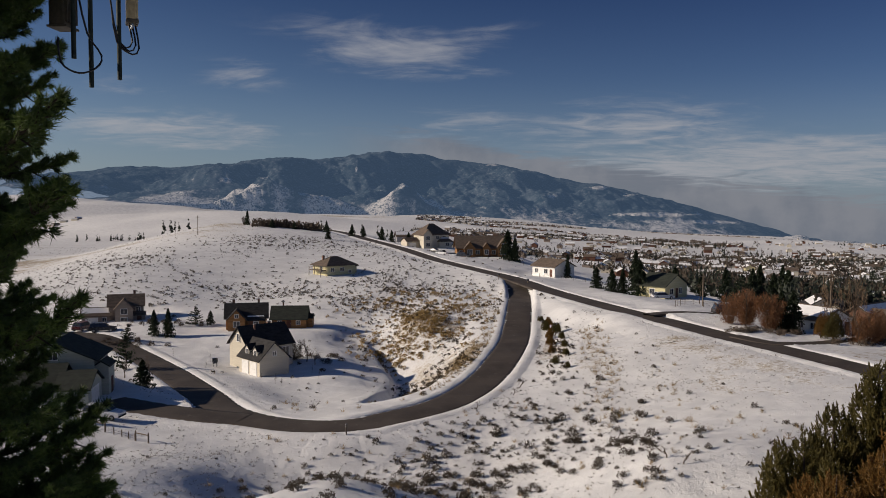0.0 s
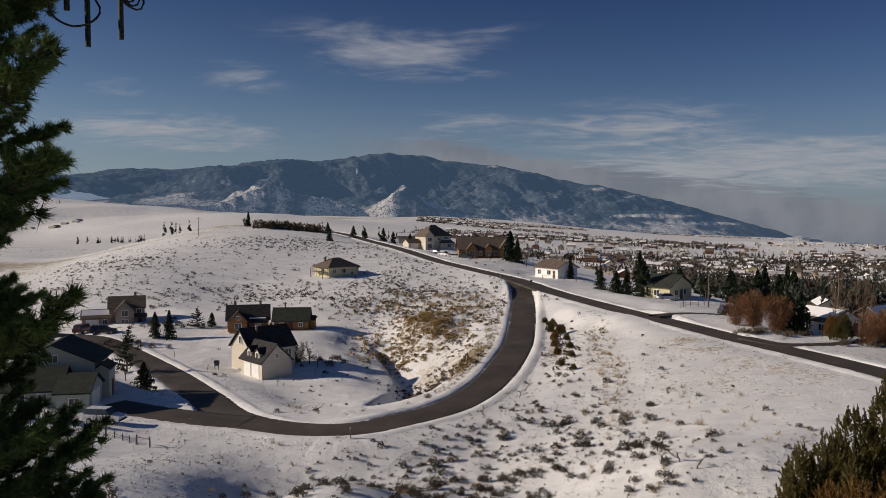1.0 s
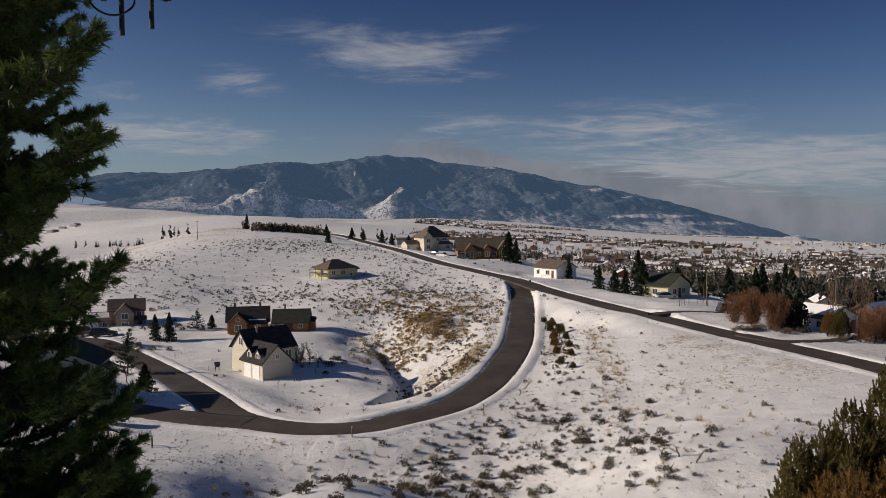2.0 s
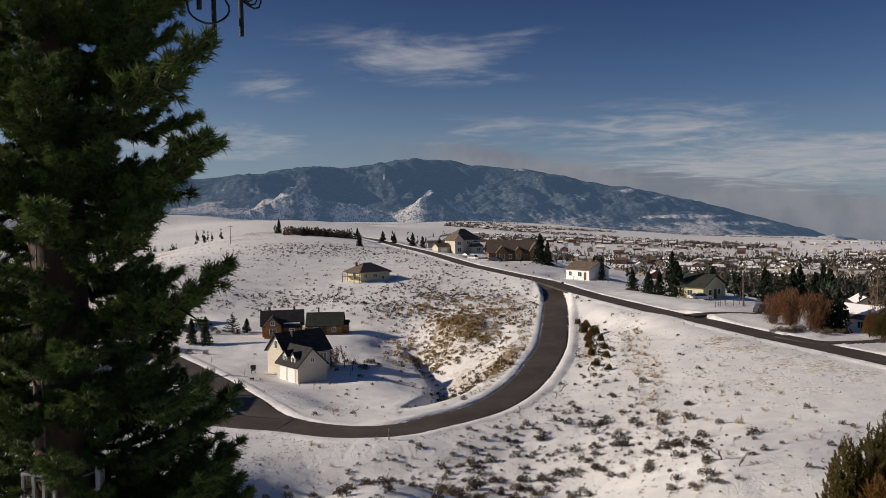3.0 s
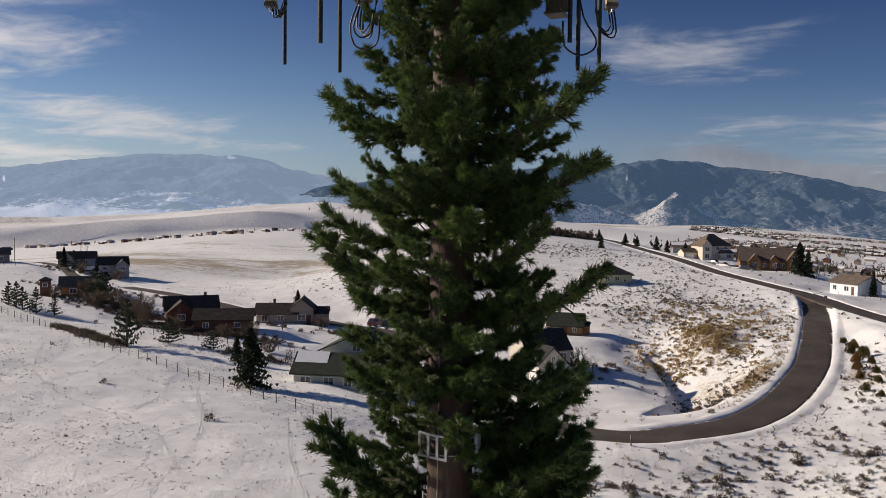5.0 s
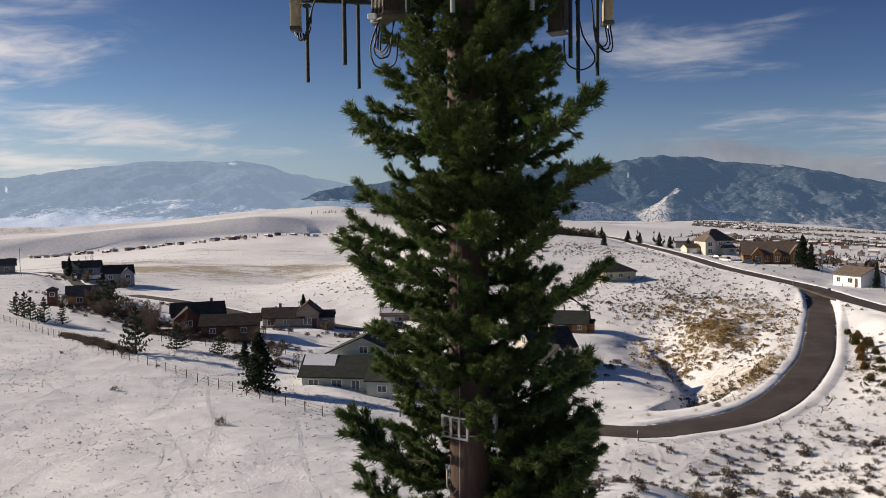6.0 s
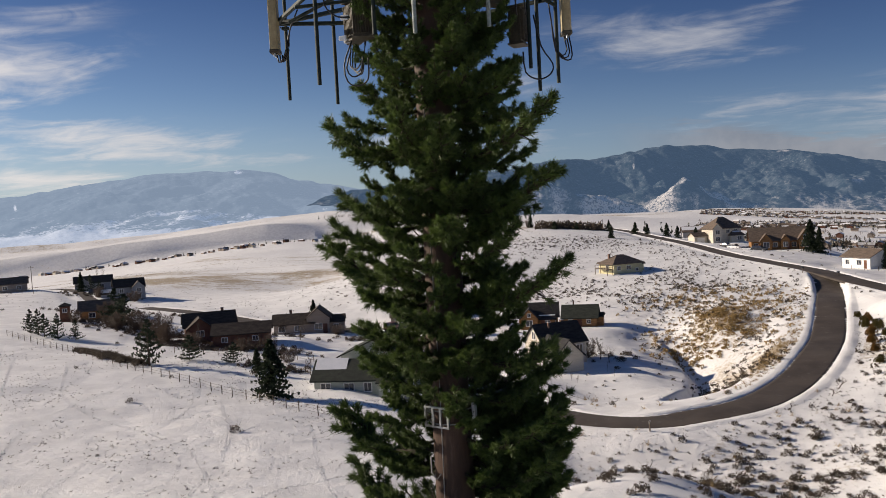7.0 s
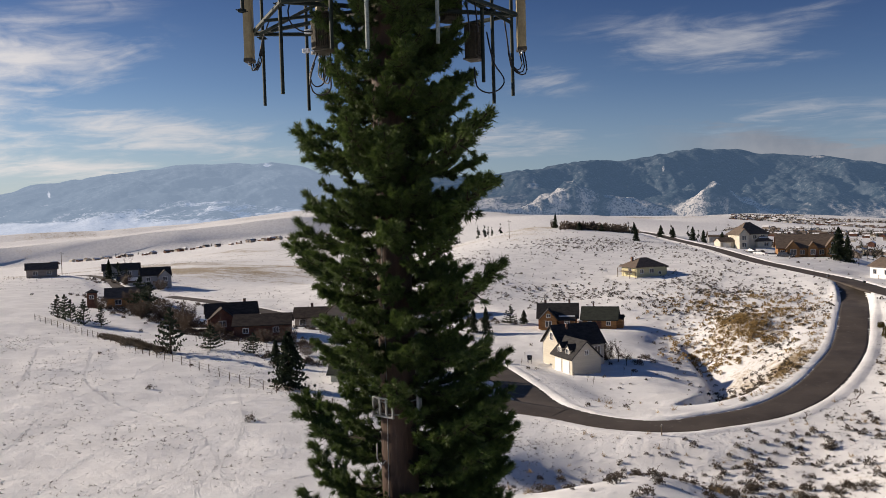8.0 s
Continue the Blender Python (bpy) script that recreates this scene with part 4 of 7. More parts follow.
for k in range(12):
    zf = 15.0 + 0.115 * k
    put_branch(heavy.uniform(0.40, 0.80), zf, heavy.uniform(1.26, 1.46) - 0.16 * max(0.0, zf - 15.7), int(heavy.integers(0, 6)), heavy.uniform(-0.06, 0.10))

# climbing cable and straps with bracket plates
bm = bmesh.new()
cr = pole_radius(16) + 0.015
cpos = (-SIDE * 0.11 - AHEAD * math.sqrt(cr * cr - 0.0121))
tube(bm, [(cpos.x + 0.006 * math.sin(z * 2), cpos.y, z - TZ) for z in np.linspace(TZ + 0.5, 19.6, 50)], 0.006, 5)
part("safety_cable", bm, CABLE_GREY, tower, "thin grey climbing cable", smooth=True)
for zz in (16.09, 15.95):
    bm = bmesh.new()
    n = 30
    rr_ = pole_radius(16) + 0.03
    tube(bm, [(math.cos(2 * math.pi * k / n) * rr_, math.sin(2 * math.pi * k / n) * rr_, zz - TZ + 0.02) for k in range(n + 1)], 0.009, 5, False)
    part("strap", bm, STEEL, tower, "thin steel strap", smooth=True)


def bracket(turn, w_, h_, bars):
    """A ladder-like plate of galvanised steel, clamped to the pole."""
    r = pole_radius(16) + 0.05
    m = Matrix.Translation((math.cos(turn) * r, math.sin(turn) * r, 16.05 - TZ)) @ Matrix.Rotation(turn, 4, "Z")
    rail = part("bracket", a_box(-0.012, 0.012, -w_ / 2, w_ / 2, h_ / 2 - 0.022, h_ / 2, bevel=0.004), STEEL, tower, "galvanised ladder-shaped bracket", at=m)
    part("lower_rail", a_box(-0.012, 0.012, -w_ / 2, w_ / 2, -h_ / 2, -h_ / 2 + 0.022, bevel=0.004), STEEL, rail)
    for k in range(bars):
        y = -w_ / 2 + 0.014 + (w_ - 0.028) * k / (bars - 1)
        part("bar", a_box(-0.011, 0.011, y - 0.014, y + 0.014, -h_ / 2 + 0.02, h_ / 2 - 0.02, bevel=0.003), STEEL, rail)
    return rail


toward = math.atan2(-AHEAD.y, -AHEAD.x)
bracket(toward - 0.62, 0.33, 0.23, 4)
bracket(toward - 1.75, 0.2, 0.20, 3)
bm = a_box(-0.02, 0.02, -0.045, 0.045, -0.16, 0.16, bevel=0.012)
part("junction_box", bm, PALE, tower, "pale grey plastic box", at=Matrix.Translation((math.cos(toward + 1.25) * 0.27, math.sin(toward + 1.25) * 0.27, 16.02 - TZ)) @ Matrix.Rotation(toward + 1.25, 4, "Z"))
bm = bmesh.new()
tube(bm, [(cpos.x - 0.13, cpos.y - 0.02, 15.62 - TZ), (cpos.x - 0.12, cpos.y - 0.05, 15.45 - TZ), (cpos.x - 0.06, cpos.y - 0.06, 15.38 - TZ), (cpos.x - 0.01, cpos.y - 0.05, 15.44 - TZ)], 0.008, 6)
part("cable_end", bm, CABLE_GREY, tower, smooth=True)


# ---- antenna head ----
def local(s, a_, z):
    """Across, ahead, height over the world's zero, to the tower's own space."""
    p = SIDE * s + AHEAD * a_
    return Vector((p.x, p.y, z - TZ))


def pipe(s, a_, z0, z1, mat, r=0.022):
    bm_ = bmesh.new()
    tube(bm_, [local(s, a_, z0), local(s, a_, z1)], r, 12)
    ob = part("mast_pipe", bm_, mat, tower, "dark green steel mast pipe" if mat is GREEN_STEEL else "weathered green mast pipe with its sunlit highlight painted pale", smooth=False)
    return ob


def arm(p, q, w_=0.035):
    bm_ = bmesh.new()
    d = (q - p)
    m = Matrix.Translation((p + q) / 2) @ d.to_track_quat("X", "Z").to_matrix().to_4x4()
    bmesh.ops.create_cube(bm_, size=1, matrix=m @ Matrix.Diagonal((d.length, w_, w_, 1)))
    bmesh.ops.bevel(bm_, geom=list(bm_.edges), offset=0.006, segments=1, affect="EDGES")
    return part("support_arm", bm_, GREEN_STEEL, tower)


def clamp(s, a_, z):
    bm_ = bmesh.new()
    c = local(s, a_, z)
    box(bm_, c.x - 0.04, c.x + 0.04, c.y - 0.035, c.y + 0.035, c.z - 0.02, c.z + 0.02, 0.008)
    for k in (-0.03, 0.03):
        tube(bm_, [c + Vector((k, -0.075, 0)), c + Vector((k, 0.075, 0))], 0.007, 6)
    return part("clamp", bm_, GREEN_STEEL, tower)


def hose(pts, r=0.009, mat=RUBBER):
    c = spline([tuple(p) for p in pts], 0.03)
    bm_ = bmesh.new()
    tube(bm_, c, r, 6)
    return part("cable", bm_, mat, tower, smooth=True)


def panel(s, a_, z0, h_, w_, d_, turn):
    """A tall panel antenna with rounded edges, end caps and connectors below."""
    c = local(s, a_, z0)
    bm_ = bmesh.new()
    box(bm_, -d_ / 2, d_ / 2, -w_ / 2, w_ / 2, 0, h_, 0.03)
    ob = part("panel_antenna", bm_, RADOME, tower, "weathered tan panel antenna", at=Matrix.Translation(c) @ Matrix.Rotation(turn, 4, "Z"))
    cap = bmesh.new()
    box(cap, -d_ / 2 - 0.004, d_ / 2 + 0.004, -w_ / 2 - 0.004, w_ / 2 + 0.004, -0.012, 0.035, 0.012)
    part("end_cap", cap, RADIO, ob)
    for k in (-0.3, 0.0, 0.3):
        cn = bmesh.new()
        tube(cn, [(0, k * w_, -0.05), (0, k * w_, 0.0)], 0.013, 8)
        part("connector", cn, STEEL, ob)
    return ob


def radio(s, a_, z0, w_, d_, h_, turn):
    """A finned radio box with a lid and lugs."""
    bm_ = bmesh.new()
    box(bm_, -d_ / 2, d_ / 2, -w_ / 2, w_ / 2, 0, h_, 0.015)
    ob = part("radio_unit", bm_, RADIO, tower, "dull brown finned radio box", at=Matrix.Translation(local(s, a_, z0)) @ Matrix.Rotation(turn, 4, "Z"))
    for k in range(9):
        fin = bmesh.new()
        y = -w_ / 2 + w_ * (k + 0.5) / 9
        box(fin, d_ / 2, d_ / 2 + 0.03, y - 0.004, y + 0.004, 0.03, h_ - 0.03)
        part("fin", fin, RADIO, ob)
    lid, foot = bmesh.new(), bmesh.new()
    box(lid, -d_ / 2 - 0.015, d_ / 2 + 0.04, -w_ / 2 - 0.015, w_ / 2 + 0.015, h_, h_ + 0.015, 0.004)
    box(foot, -d_ / 2 - 0.01, d_ / 2 + 0.03, -w_ / 2 - 0.02, w_ / 2 + 0.02, -0.02, 0.0, 0.004)
    part("cover_plate", lid, RADIO, ob)
    part("base_plate", foot, RADIO, ob)
    return ob


TOPZ = 22.3
# mast pipes: across, ahead, foot, 1 where the sun's highlight is painted on
PIPES = [(-1.90, 1.55, 19.81, 0), (-1.22, -0.10, 19.70, 0), (-1.27, 1.45, 19.71, 0), (-0.56, -0.45, 20.12, 0), (-0.13, -0.66, 20.06, 1),
         (0.62, -0.50, 20.12, 1), (1.10, 0.35, 19.82, 0), (1.22, 0.62, 19.60, 0), (1.46, 0.80, 19.71, 0), (-1.72, 0.10, 20.7, 0), (0.2, 1.5, 20.0, 0), (-0.4, 1.5, 20.0, 0)]
for s_, a_, z0, sunlit in PIPES:
    pipe(s_, a_, z0, TOPZ, PIPE_SUNLIT if sunlit else GREEN_STEEL)
    for zc in (20.72, 21.45):
        clamp(s_, a_ - 0.02, zc)
for za in (20.70, 21.46):
    left, lfront, rfront, right, back1, back2 = (local(*p, za) for p in ((-1.95, 1.2), (-1.15, -0.3), (0.7, -0.52), (1.52, 0.75), (0.4, 1.45), (-0.6, 1.45)))
    hub = local(0, 0, za - 0.05)
    for p, q in ((left, lfront), (lfront, rfront), (rfront, right), (right, back1), (back1, back2), (back2, left), (hub, left), (hub, lfront), (hub, rfront), (hub, right), (hub, back1), (hub, back2)):
        arm(p, q, 0.045)
arm(local(-1.66, 0.6, 20.56), local(-0.2, 0.1, 21.05))
arm(local(1.46, 0.75, 20.60), local(0.2, 0.1, 21.15))
arm(local(-1.50, 0.2, 20.62), local(-0.3, 0.1, 20.66))
for s_, a_, z0, t_ in ((-1.92, 0.98, 20.30, math.pi), (1.58, 0.85, 20.28, 0.1), (-0.96, 1.0, 20.36, 2.0), (0.9, -0.72, 20.72, 5.3), (-0.1, 1.7, 20.1, 1.6)):
    panel(s_, a_, z0, 1.85, 0.16, 0.11, right_turn + t_)
radio(-0.72, 0.05, 20.22, 0.24, 0.15, 0.40, toward)
radio(-0.86, 0.55, 20.3, 0.24, 0.16, 0.42, toward - 0.9)
radio(0.98, 0.55, 20.14, 0.2, 0.15, 0.40, toward + 1.2)
radio(0.72, 0.5, 20.6, 0.22, 0.16, 0.36, toward + 0.5)
hose([local(1.0, 0.1, 19.96), local(1.02, 0.12, 19.74), local(1.16, 0.15, 19.66), local(1.30, 0.2, 19.72), local(1.34, 0.3, 19.85), local(1.22, 0.3, 20.05), local(1.15, 0.3, 20.4)])
for k_ in (0.0, 0.03, 0.06):
    hose([local(1.55 + k_, 0.85, 20.26), local(1.58 + k_, 0.85, 20.10 - k_), local(1.52 + k_, 0.82, 20.03 - k_), local(1.44, 0.78, 20.14 - k_), local(1.40, 0.74, 20.4), local(1.36, 0.70, 20.72)])
    hose([local(-1.90 + k_, 0.98, 20.27), local(-1.88 + k_, 0.95, 20.18), local(-1.80 + k_, 0.9, 20.24 + k_), local(-1.70, 0.8, 20.5), local(-1.55, 0.6, 20.7)])
    hose([local(-1.0 + k_, 1.0, 20.34), local(-1.02 + k_, 0.95, 20.1 - k_), local(-0.92 + k_, 0.8, 20.02 - k_), local(-0.80, 0.6, 20.15), local(-0.74, 0.5, 20.5)])
hose([local(-0.92, 0.5, 20.3), local(-1.02, 0.45, 20.0), local(-0.98, 0.4, 19.80), local(-0.86, 0.35, 19.74), local(-0.74, 0.3, 19.8), local(-0.7, 0.1, 20.0)])
hose([local(-0.9, 0.2, 20.1), local(-0.96, 0.2, 19.92), local(-0.90, 0.2, 19.82), local(-0.8, 0.2, 19.86), local(-0.76, 0.1, 20.02)])
hose([local(-0.95, -0.1, 20.9), local(-1.1, -0.1, 20.75), local(-1.12, -0.1, 20.55), local(-1.0, -0.1, 20.42), local(-0.85, -0.1, 20.4)])
hose([local(1.05, 0.1, 20.36), local(1.03, 0.1, 20.6), local(0.98, 0.1, 20.8), local(0.7, 0.05, 20.9)])
hose([local(0.95, 0.1, 20.36), local(0.93, 0.1, 20.65), local(0.85, 0.1, 20.9), local(0.5, 0.05, 21.0)])
for s_, a_, z_ in ((-0.92, -0.02, 20.42), (-0.95, -0.02, 20.2), (-0.86, -0.5, 20.78), (-0.98, 0.58, 20.3)):
    bm = bmesh.new()
    c_ = local(s_, a_, z_)
    box(bm, c_.x - 0.045, c_.x + 0.045, c_.y - 0.02, c_.y + 0.02, c_.z - 0.025, c_.z + 0.025, 0.01)
    part("cable_tie_block", bm, PALE, tower, "white plastic cable block")


# ---- houses ----
PANES = {}


def window_meshes(w_, h_):
    key = (round(w_, 2), round(h_, 2))
    if key not in PANES:
        bm_ = bmesh.new()
        t = 0.09
        box(bm_, -w_ / 2 - t, w_ / 2 + t, -0.07, 0.03, h_ / 2, h_ / 2 + t)
        box(bm_, -w_ / 2 - t, w_ / 2 + t, -0.10, 0.03, -h_ / 2 - t, -h_ / 2)
        box(bm_, -w_ / 2 - t, -w_ / 2, -0.07, 0.03, -h_ / 2, h_ / 2)
        box(bm_, w_ / 2, w_ / 2 + t, -0.07, 0.03, -h_ / 2, h_ / 2)
        box(bm_, -0.03, 0.03, -0.05, 0.02, -h_ / 2, h_ / 2)
        PANES[key] = (mesh_of("window", bm_, WHITE), mesh_of("pane", a_box(-w_ / 2, w_ / 2, -0.02, 0.01, -h_ / 2, h_ / 2), GLASS_DARK))
    return PANES[key]


def face_pose(vol, face, u, zc):
    """Where a window or door sits: on the f(ront), b(ack), l(eft) or r(ight) wall of a block, u along it, zc up."""
    cx, cy, w_, d_ = vol[:4]
    if face == "f":
        return pose(cx + u, cy - d_ / 2, zc)
    if face == "b":
        return pose(cx - u, cy + d_ / 2, zc, 0, 0, 180)
    if face == "l":
        return pose(cx - w_ / 2, cy - u, zc, 0, 0, -90)
    return pose(cx + w_ / 2, cy + u, zc, 0, 0, 90)


def block_wall(vol):
    """A storey block with its gables: centre x, y, width, depth, wall height, roof rise, ridge along x or y, gable or hip, overhang."""
    cx, cy, w_, d_, h_, rise, ridge, style, over = vol
    bm_ = bmesh.new()
    box(bm_, cx - w_ / 2, cx + w_ / 2, cy - d_ / 2, cy + d_ / 2, -0.9, h_)
    if style == "gable":
        t = 0.02
        if ridge == "x":
            tri = [(-d_ / 2 + t, h_), (d_ / 2 - t, h_), (0, h_ + rise - 0.05)]
            ends = ((cx - w_ / 2, cx - w_ / 2 + 0.2), (cx + w_ / 2 - 0.2, cx + w_ / 2))
            for e0, e1 in ends:
                va = [bm_.verts.new((e0, cy + p, q)) for p, q in tri]
                vb = [bm_.verts.new((e1, cy + p, q)) for p, q in tri]
                bm_.faces.new(va), bm_.faces.new(vb[::-1])
                for k in range(3):
                    bm_.faces.new((va[k], va[(k + 1) % 3], vb[(k + 1) % 3], vb[k]))
        else:
            tri = [(-w_ / 2 + t, h_), (w_ / 2 - t, h_), (0, h_ + rise - 0.05)]
            for e0, e1 in ((cy - d_ / 2, cy - d_ / 2 + 0.2), (cy + d_ / 2 - 0.2, cy + d_ / 2)):
                va = [bm_.verts.new((cx + p, e0, q)) for p, q in tri]
                vb = [bm_.verts.new((cx + p, e1, q)) for p, q in tri]
                bm_.faces.new(va), bm_.faces.new(vb[::-1])
                for k in range(3):
                    bm_.faces.new((va[k], va[(k + 1) % 3], vb[(k + 1) % 3], vb[k]))
        bmesh.ops.recalc_face_normals(bm_, faces=list(bm_.faces))
    return bm_


def block_roof(vol, lift=0.0, shrink=0.0):
    cx, cy, w_, d_, h_, rise, ridge, style, over = vol
    th = 0.16
    bm_ = bmesh.new()
    hw, hd = w_ / 2 + over - shrink, d_ / 2 + over - shrink
    half = d_ / 2 if ridge == "x" else w_ / 2
    drop = over * rise / half

    def roofed(z_off):
        z0, z1 = h_ - drop + z_off, h_ + rise + z_off
        if ridge == "x":
            in_ = hd if style == "hip" else 0
            r0, r1 = (-hw + in_, 0), (hw - in_, 0)
        else:
            in_ = hw if style == "hip" else 0
            r0, r1 = (0, -hd + in_), (0, hd - in_)
        lo = [bm_.verts.new((cx + px, cy + py, z0)) for px, py in ((-hw, -hd), (hw, -hd), (hw, hd), (-hw, hd))]
        hi = [bm_.verts.new((cx + px, cy + py, z1)) for px, py in (r0, r1)]
        return lo, hi

    lo1, hi1 = roofed(lift + th)
    lo0, hi0 = roofed(lift)

    def sheets(lo, hi):
        if ridge == "x":
            f = [(lo[0], lo[1], hi[1], hi[0]), (lo[2], lo[3], hi[0], hi[1])]
            g = [(lo[1], lo[2], hi[1]), (lo[3], lo[0], hi[0])]
        else:
            f = [(lo[1], lo[2], hi[1], hi[0]), (lo[3], lo[0], hi[0], hi[1])]
            g = [(lo[0], lo[1], hi[0]), (lo[2], lo[3], hi[1])]
        return f + (g if style == "hip" else [])

    for f in sheets(lo1, hi1):
        bm_.faces.new(f)
    for f in sheets(lo0, hi0):
        bm_.faces.new(f[::-1])
    for k in range(4):
        a_, b_ = k, (k + 1) % 4
        gable_side = style == "gable" and ((ridge == "x" and k in (1, 3)) or (ridge == "y" and k in (0, 2)))
        if gable_side:
            i = (1 if k == 1 else 0) if ridge == "x" else (0 if k == 0 else 1)
            bm_.faces.new((lo0[a_], hi0[i], hi1[i], lo1[a_]))
            bm_.faces.new((hi0[i], lo0[b_], lo1[b_], hi1[i]))
        else:
            bm_.faces.new((lo0[a_], lo0[b_], lo1[b_], lo1[a_]))
    bmesh.ops.recalc_face_normals(bm_, faces=list(bm_.faces))
    return bm_


def house(name, label, x, y, rz, wall, roof, vols, windows=(), doors=(), garages=(), chimneys=(), decks=(), snow=(), category="house", zoff=0.0, size=1.0, group=""):
    z = min(height(x + dx_, y + dy_) for dx_, dy_ in ((0, 0), (3, 0), (-3, 0), (0, 3), (0, -3)))
    h = thing(name, label, category, x, y, z + zoff, rz, group)
    h.scale = (size, size, size)
    for i, v in enumerate(vols):
        part("wall", block_wall(v), wall[i % len(wall)] if isinstance(wall, tuple) else wall, h)
        part("roof", block_roof(v), roof, h)
    for i, sides in snow:
        # snow left lying on one slope of a block's roof
        cx, cy, w_, d_, h_, rise, ridge, style, over = vols[i]
        bm_ = block_roof((cx, cy, w_, d_, h_, rise, ridge, style, over), 0.10, 0.25)
        cut = Vector((0, -1, 0)) if sides == "f" else Vector((0, 1, 0)) if sides == "b" else Vector((-1, 0, 0)) if sides == "l" else Vector((1, 0, 0))
        bmesh.ops.bisect_plane(bm_, geom=list(bm_.verts) + list(bm_.edges) + list(bm_.faces), plane_co=Vector((cx, cy, 0)) + cut * 0.35, plane_no=-cut, clear_outer=True)
        part("roof_snow", bm_, SNOW, h, "thin snow left on the roof")
    for i, face, u, zc, w_, h_ in windows:
        fm, pm = window_meshes(w_, h_)
        o = share("window", fm, h, face_pose(vols[i], face, u, zc))
        share("pane", pm, o, Matrix.Identity(4))
    for i, face, u, w_, h_ in doors:
        o = part("door", a_box(-w_ / 2, w_ / 2, -0.05, 0.02, 0.0, h_, bevel=0.01), BRICK_RED, h, at=face_pose(vols[i], face, u, 0.1))
        part("handle", a_box(w_ / 2 - 0.14, w_ / 2 - 0.08, -0.11, -0.04, 0.95, 1.05, bevel=0.01), STEEL, o)
    for i, face, u, w_, h_ in garages:
        o = part("garage_door", a_box(-w_ / 2, w_ / 2, -0.04, 0.02, 0.0, h_), WHITE, h, at=face_pose(vols[i], face, u, 0.02))
        for k in range(4):
            part("door_panel", a_box(-w_ / 2 + 0.06, w_ / 2 - 0.06, -0.065, -0.035, h_ * (k + 0.08) / 4, h_ * (k + 0.92) / 4, bevel=0.01), WHITE, o)
    for cx, cy, z0, z1, s in chimneys:
        o = part("chimney", a_box(cx - s / 2, cx + s / 2, cy - s / 2, cy + s / 2, z0, z1), BRICK, h)
        part("chimney_cap", a_box(cx - s / 2 - 0.06, cx + s / 2 + 0.06, cy - s / 2 - 0.06, cy + s / 2 + 0.06, z1, z1 + 0.08), GREY_WALL, o)
    for x0, x1, y0, y1, zt in decks:
        o = part("deck", a_box(x0, x1, y0, y1, zt - 0.18, zt), WOOD, h)
        for px, py in ((x0, y0), (x1, y0), (x0, y1), (x1, y1)):
            part("deck_post", a_box(px - 0.08, px + 0.08, py - 0.08, py + 0.08, -0.9, zt + 0.95), WOOD, o)
        for k in (0.45, 0.92):
            part("deck_rail", a_box(x0, x1, y0 - 0.03, y0 + 0.03, zt + k - 0.04, zt + k + 0.04), WOOD, o)
            part("deck_rail", a_box(x0 - 0.03, x0 + 0.03, y0, y1, zt + k - 0.04, zt + k + 0.04), WOOD, o)
    return h


G, H = "gable", "hip"
house("house", "cream two-storey house with black roof and attached garage", -22.5, 114.0, 42, CREAM, SHINGLE,
      [(0.9, 1.9, 7.6, 5.8, 3.6, 2.6, "x", G, 0.35), (-1.7, -3.5, 4.8, 6.0, 2.5, 2.3, "y", G, 0.3), (-3.1, -2.3, 1.4, 1.3, 3.6, 0.6, "x", G, 0.12), (-3.1, -4.7, 1.4, 1.3, 3.6, 0.6, "x", G, 0.12)],
      [(0, "f", 2.6, 2.3, 1.0, 1.2), (0, "r", -1.0, 2.2, 0.9, 1.2), (0, "r", 1.2, 2.2, 0.9, 1.2), (0, "l", 0, 4.6, 0.9, 1.1), (1, "f", 0, 3.2, 0.5, 0.6), (2, "l", 0, 3.2, 0.7, 0.8), (3, "l", 0, 3.2, 0.7, 0.8), (0, "l", 1.5, 2.0, 0.9, 1.1)],
      doors=[(0, "f", 2.0, 0.95, 2.0)], garages=[(1, "l", 1.2, 2.0, 2.0), (1, "l", -1.2, 2.0, 2.0)], chimneys=[(2.6, 2.6, 4.5, 6.5, 0.5), (-0.6, 1.2, 5.0, 6.5, 0.25)])
house("cabin", "amber log cabin with dark roof and green dormer", -31.8, 143.0, 12, LOG, SHINGLE,
      [(0, 1, 8.6, 6.0, 2.7, 2.6, "x", G, 0.45), (-2.0, -2.6, 3.6, 3.2, 2.6, 1.9, "y", G, 0.35), (2.0, -1.9, 3.4, 2.2, 2.2, 0.9, "x", G, 0.3)],
      [(0, "f", 3.2, 1.5, 0.9, 1.1), (1, "f", 0, 1.4, 1.3, 1.2), (1, "f", 0, 3.2, 0.7, 0.7), (2, "f", 0, 1.3, 1.0, 1.0), (0, "l", 0.5, 1.6, 0.9, 1.1)], doors=[(2, "f", -1.1, 0.9, 2.0)],
      chimneys=[(-2.8, 2.0, 4.0, 6.1, 0.5), (2.6, 1.6, 4.2, 6.2, 0.45)], snow=[(2, "f")], size=0.86)
house("outbuilding", "brown outbuilding with green-black roof", -23.8, 144.0, 4, LOG, SHINGLE_GREEN,
      [(0, 0, 7.4, 5.2, 2.2, 2.3, "x", G, 0.45), (4.2, 0.3, 1.6, 3.6, 2.0, 0.7, "x", G, 0.2)],
      [(0, "f", -2, 1.2, 0.8, 0.8), (0, "f", 2, 1.2, 0.8, 0.8)], doors=[(0, "f", 0, 1.0, 1.9)], chimneys=[(-1.6, 1.2, 3.4, 5.4, 0.3)], category="outbuilding", size=0.86)
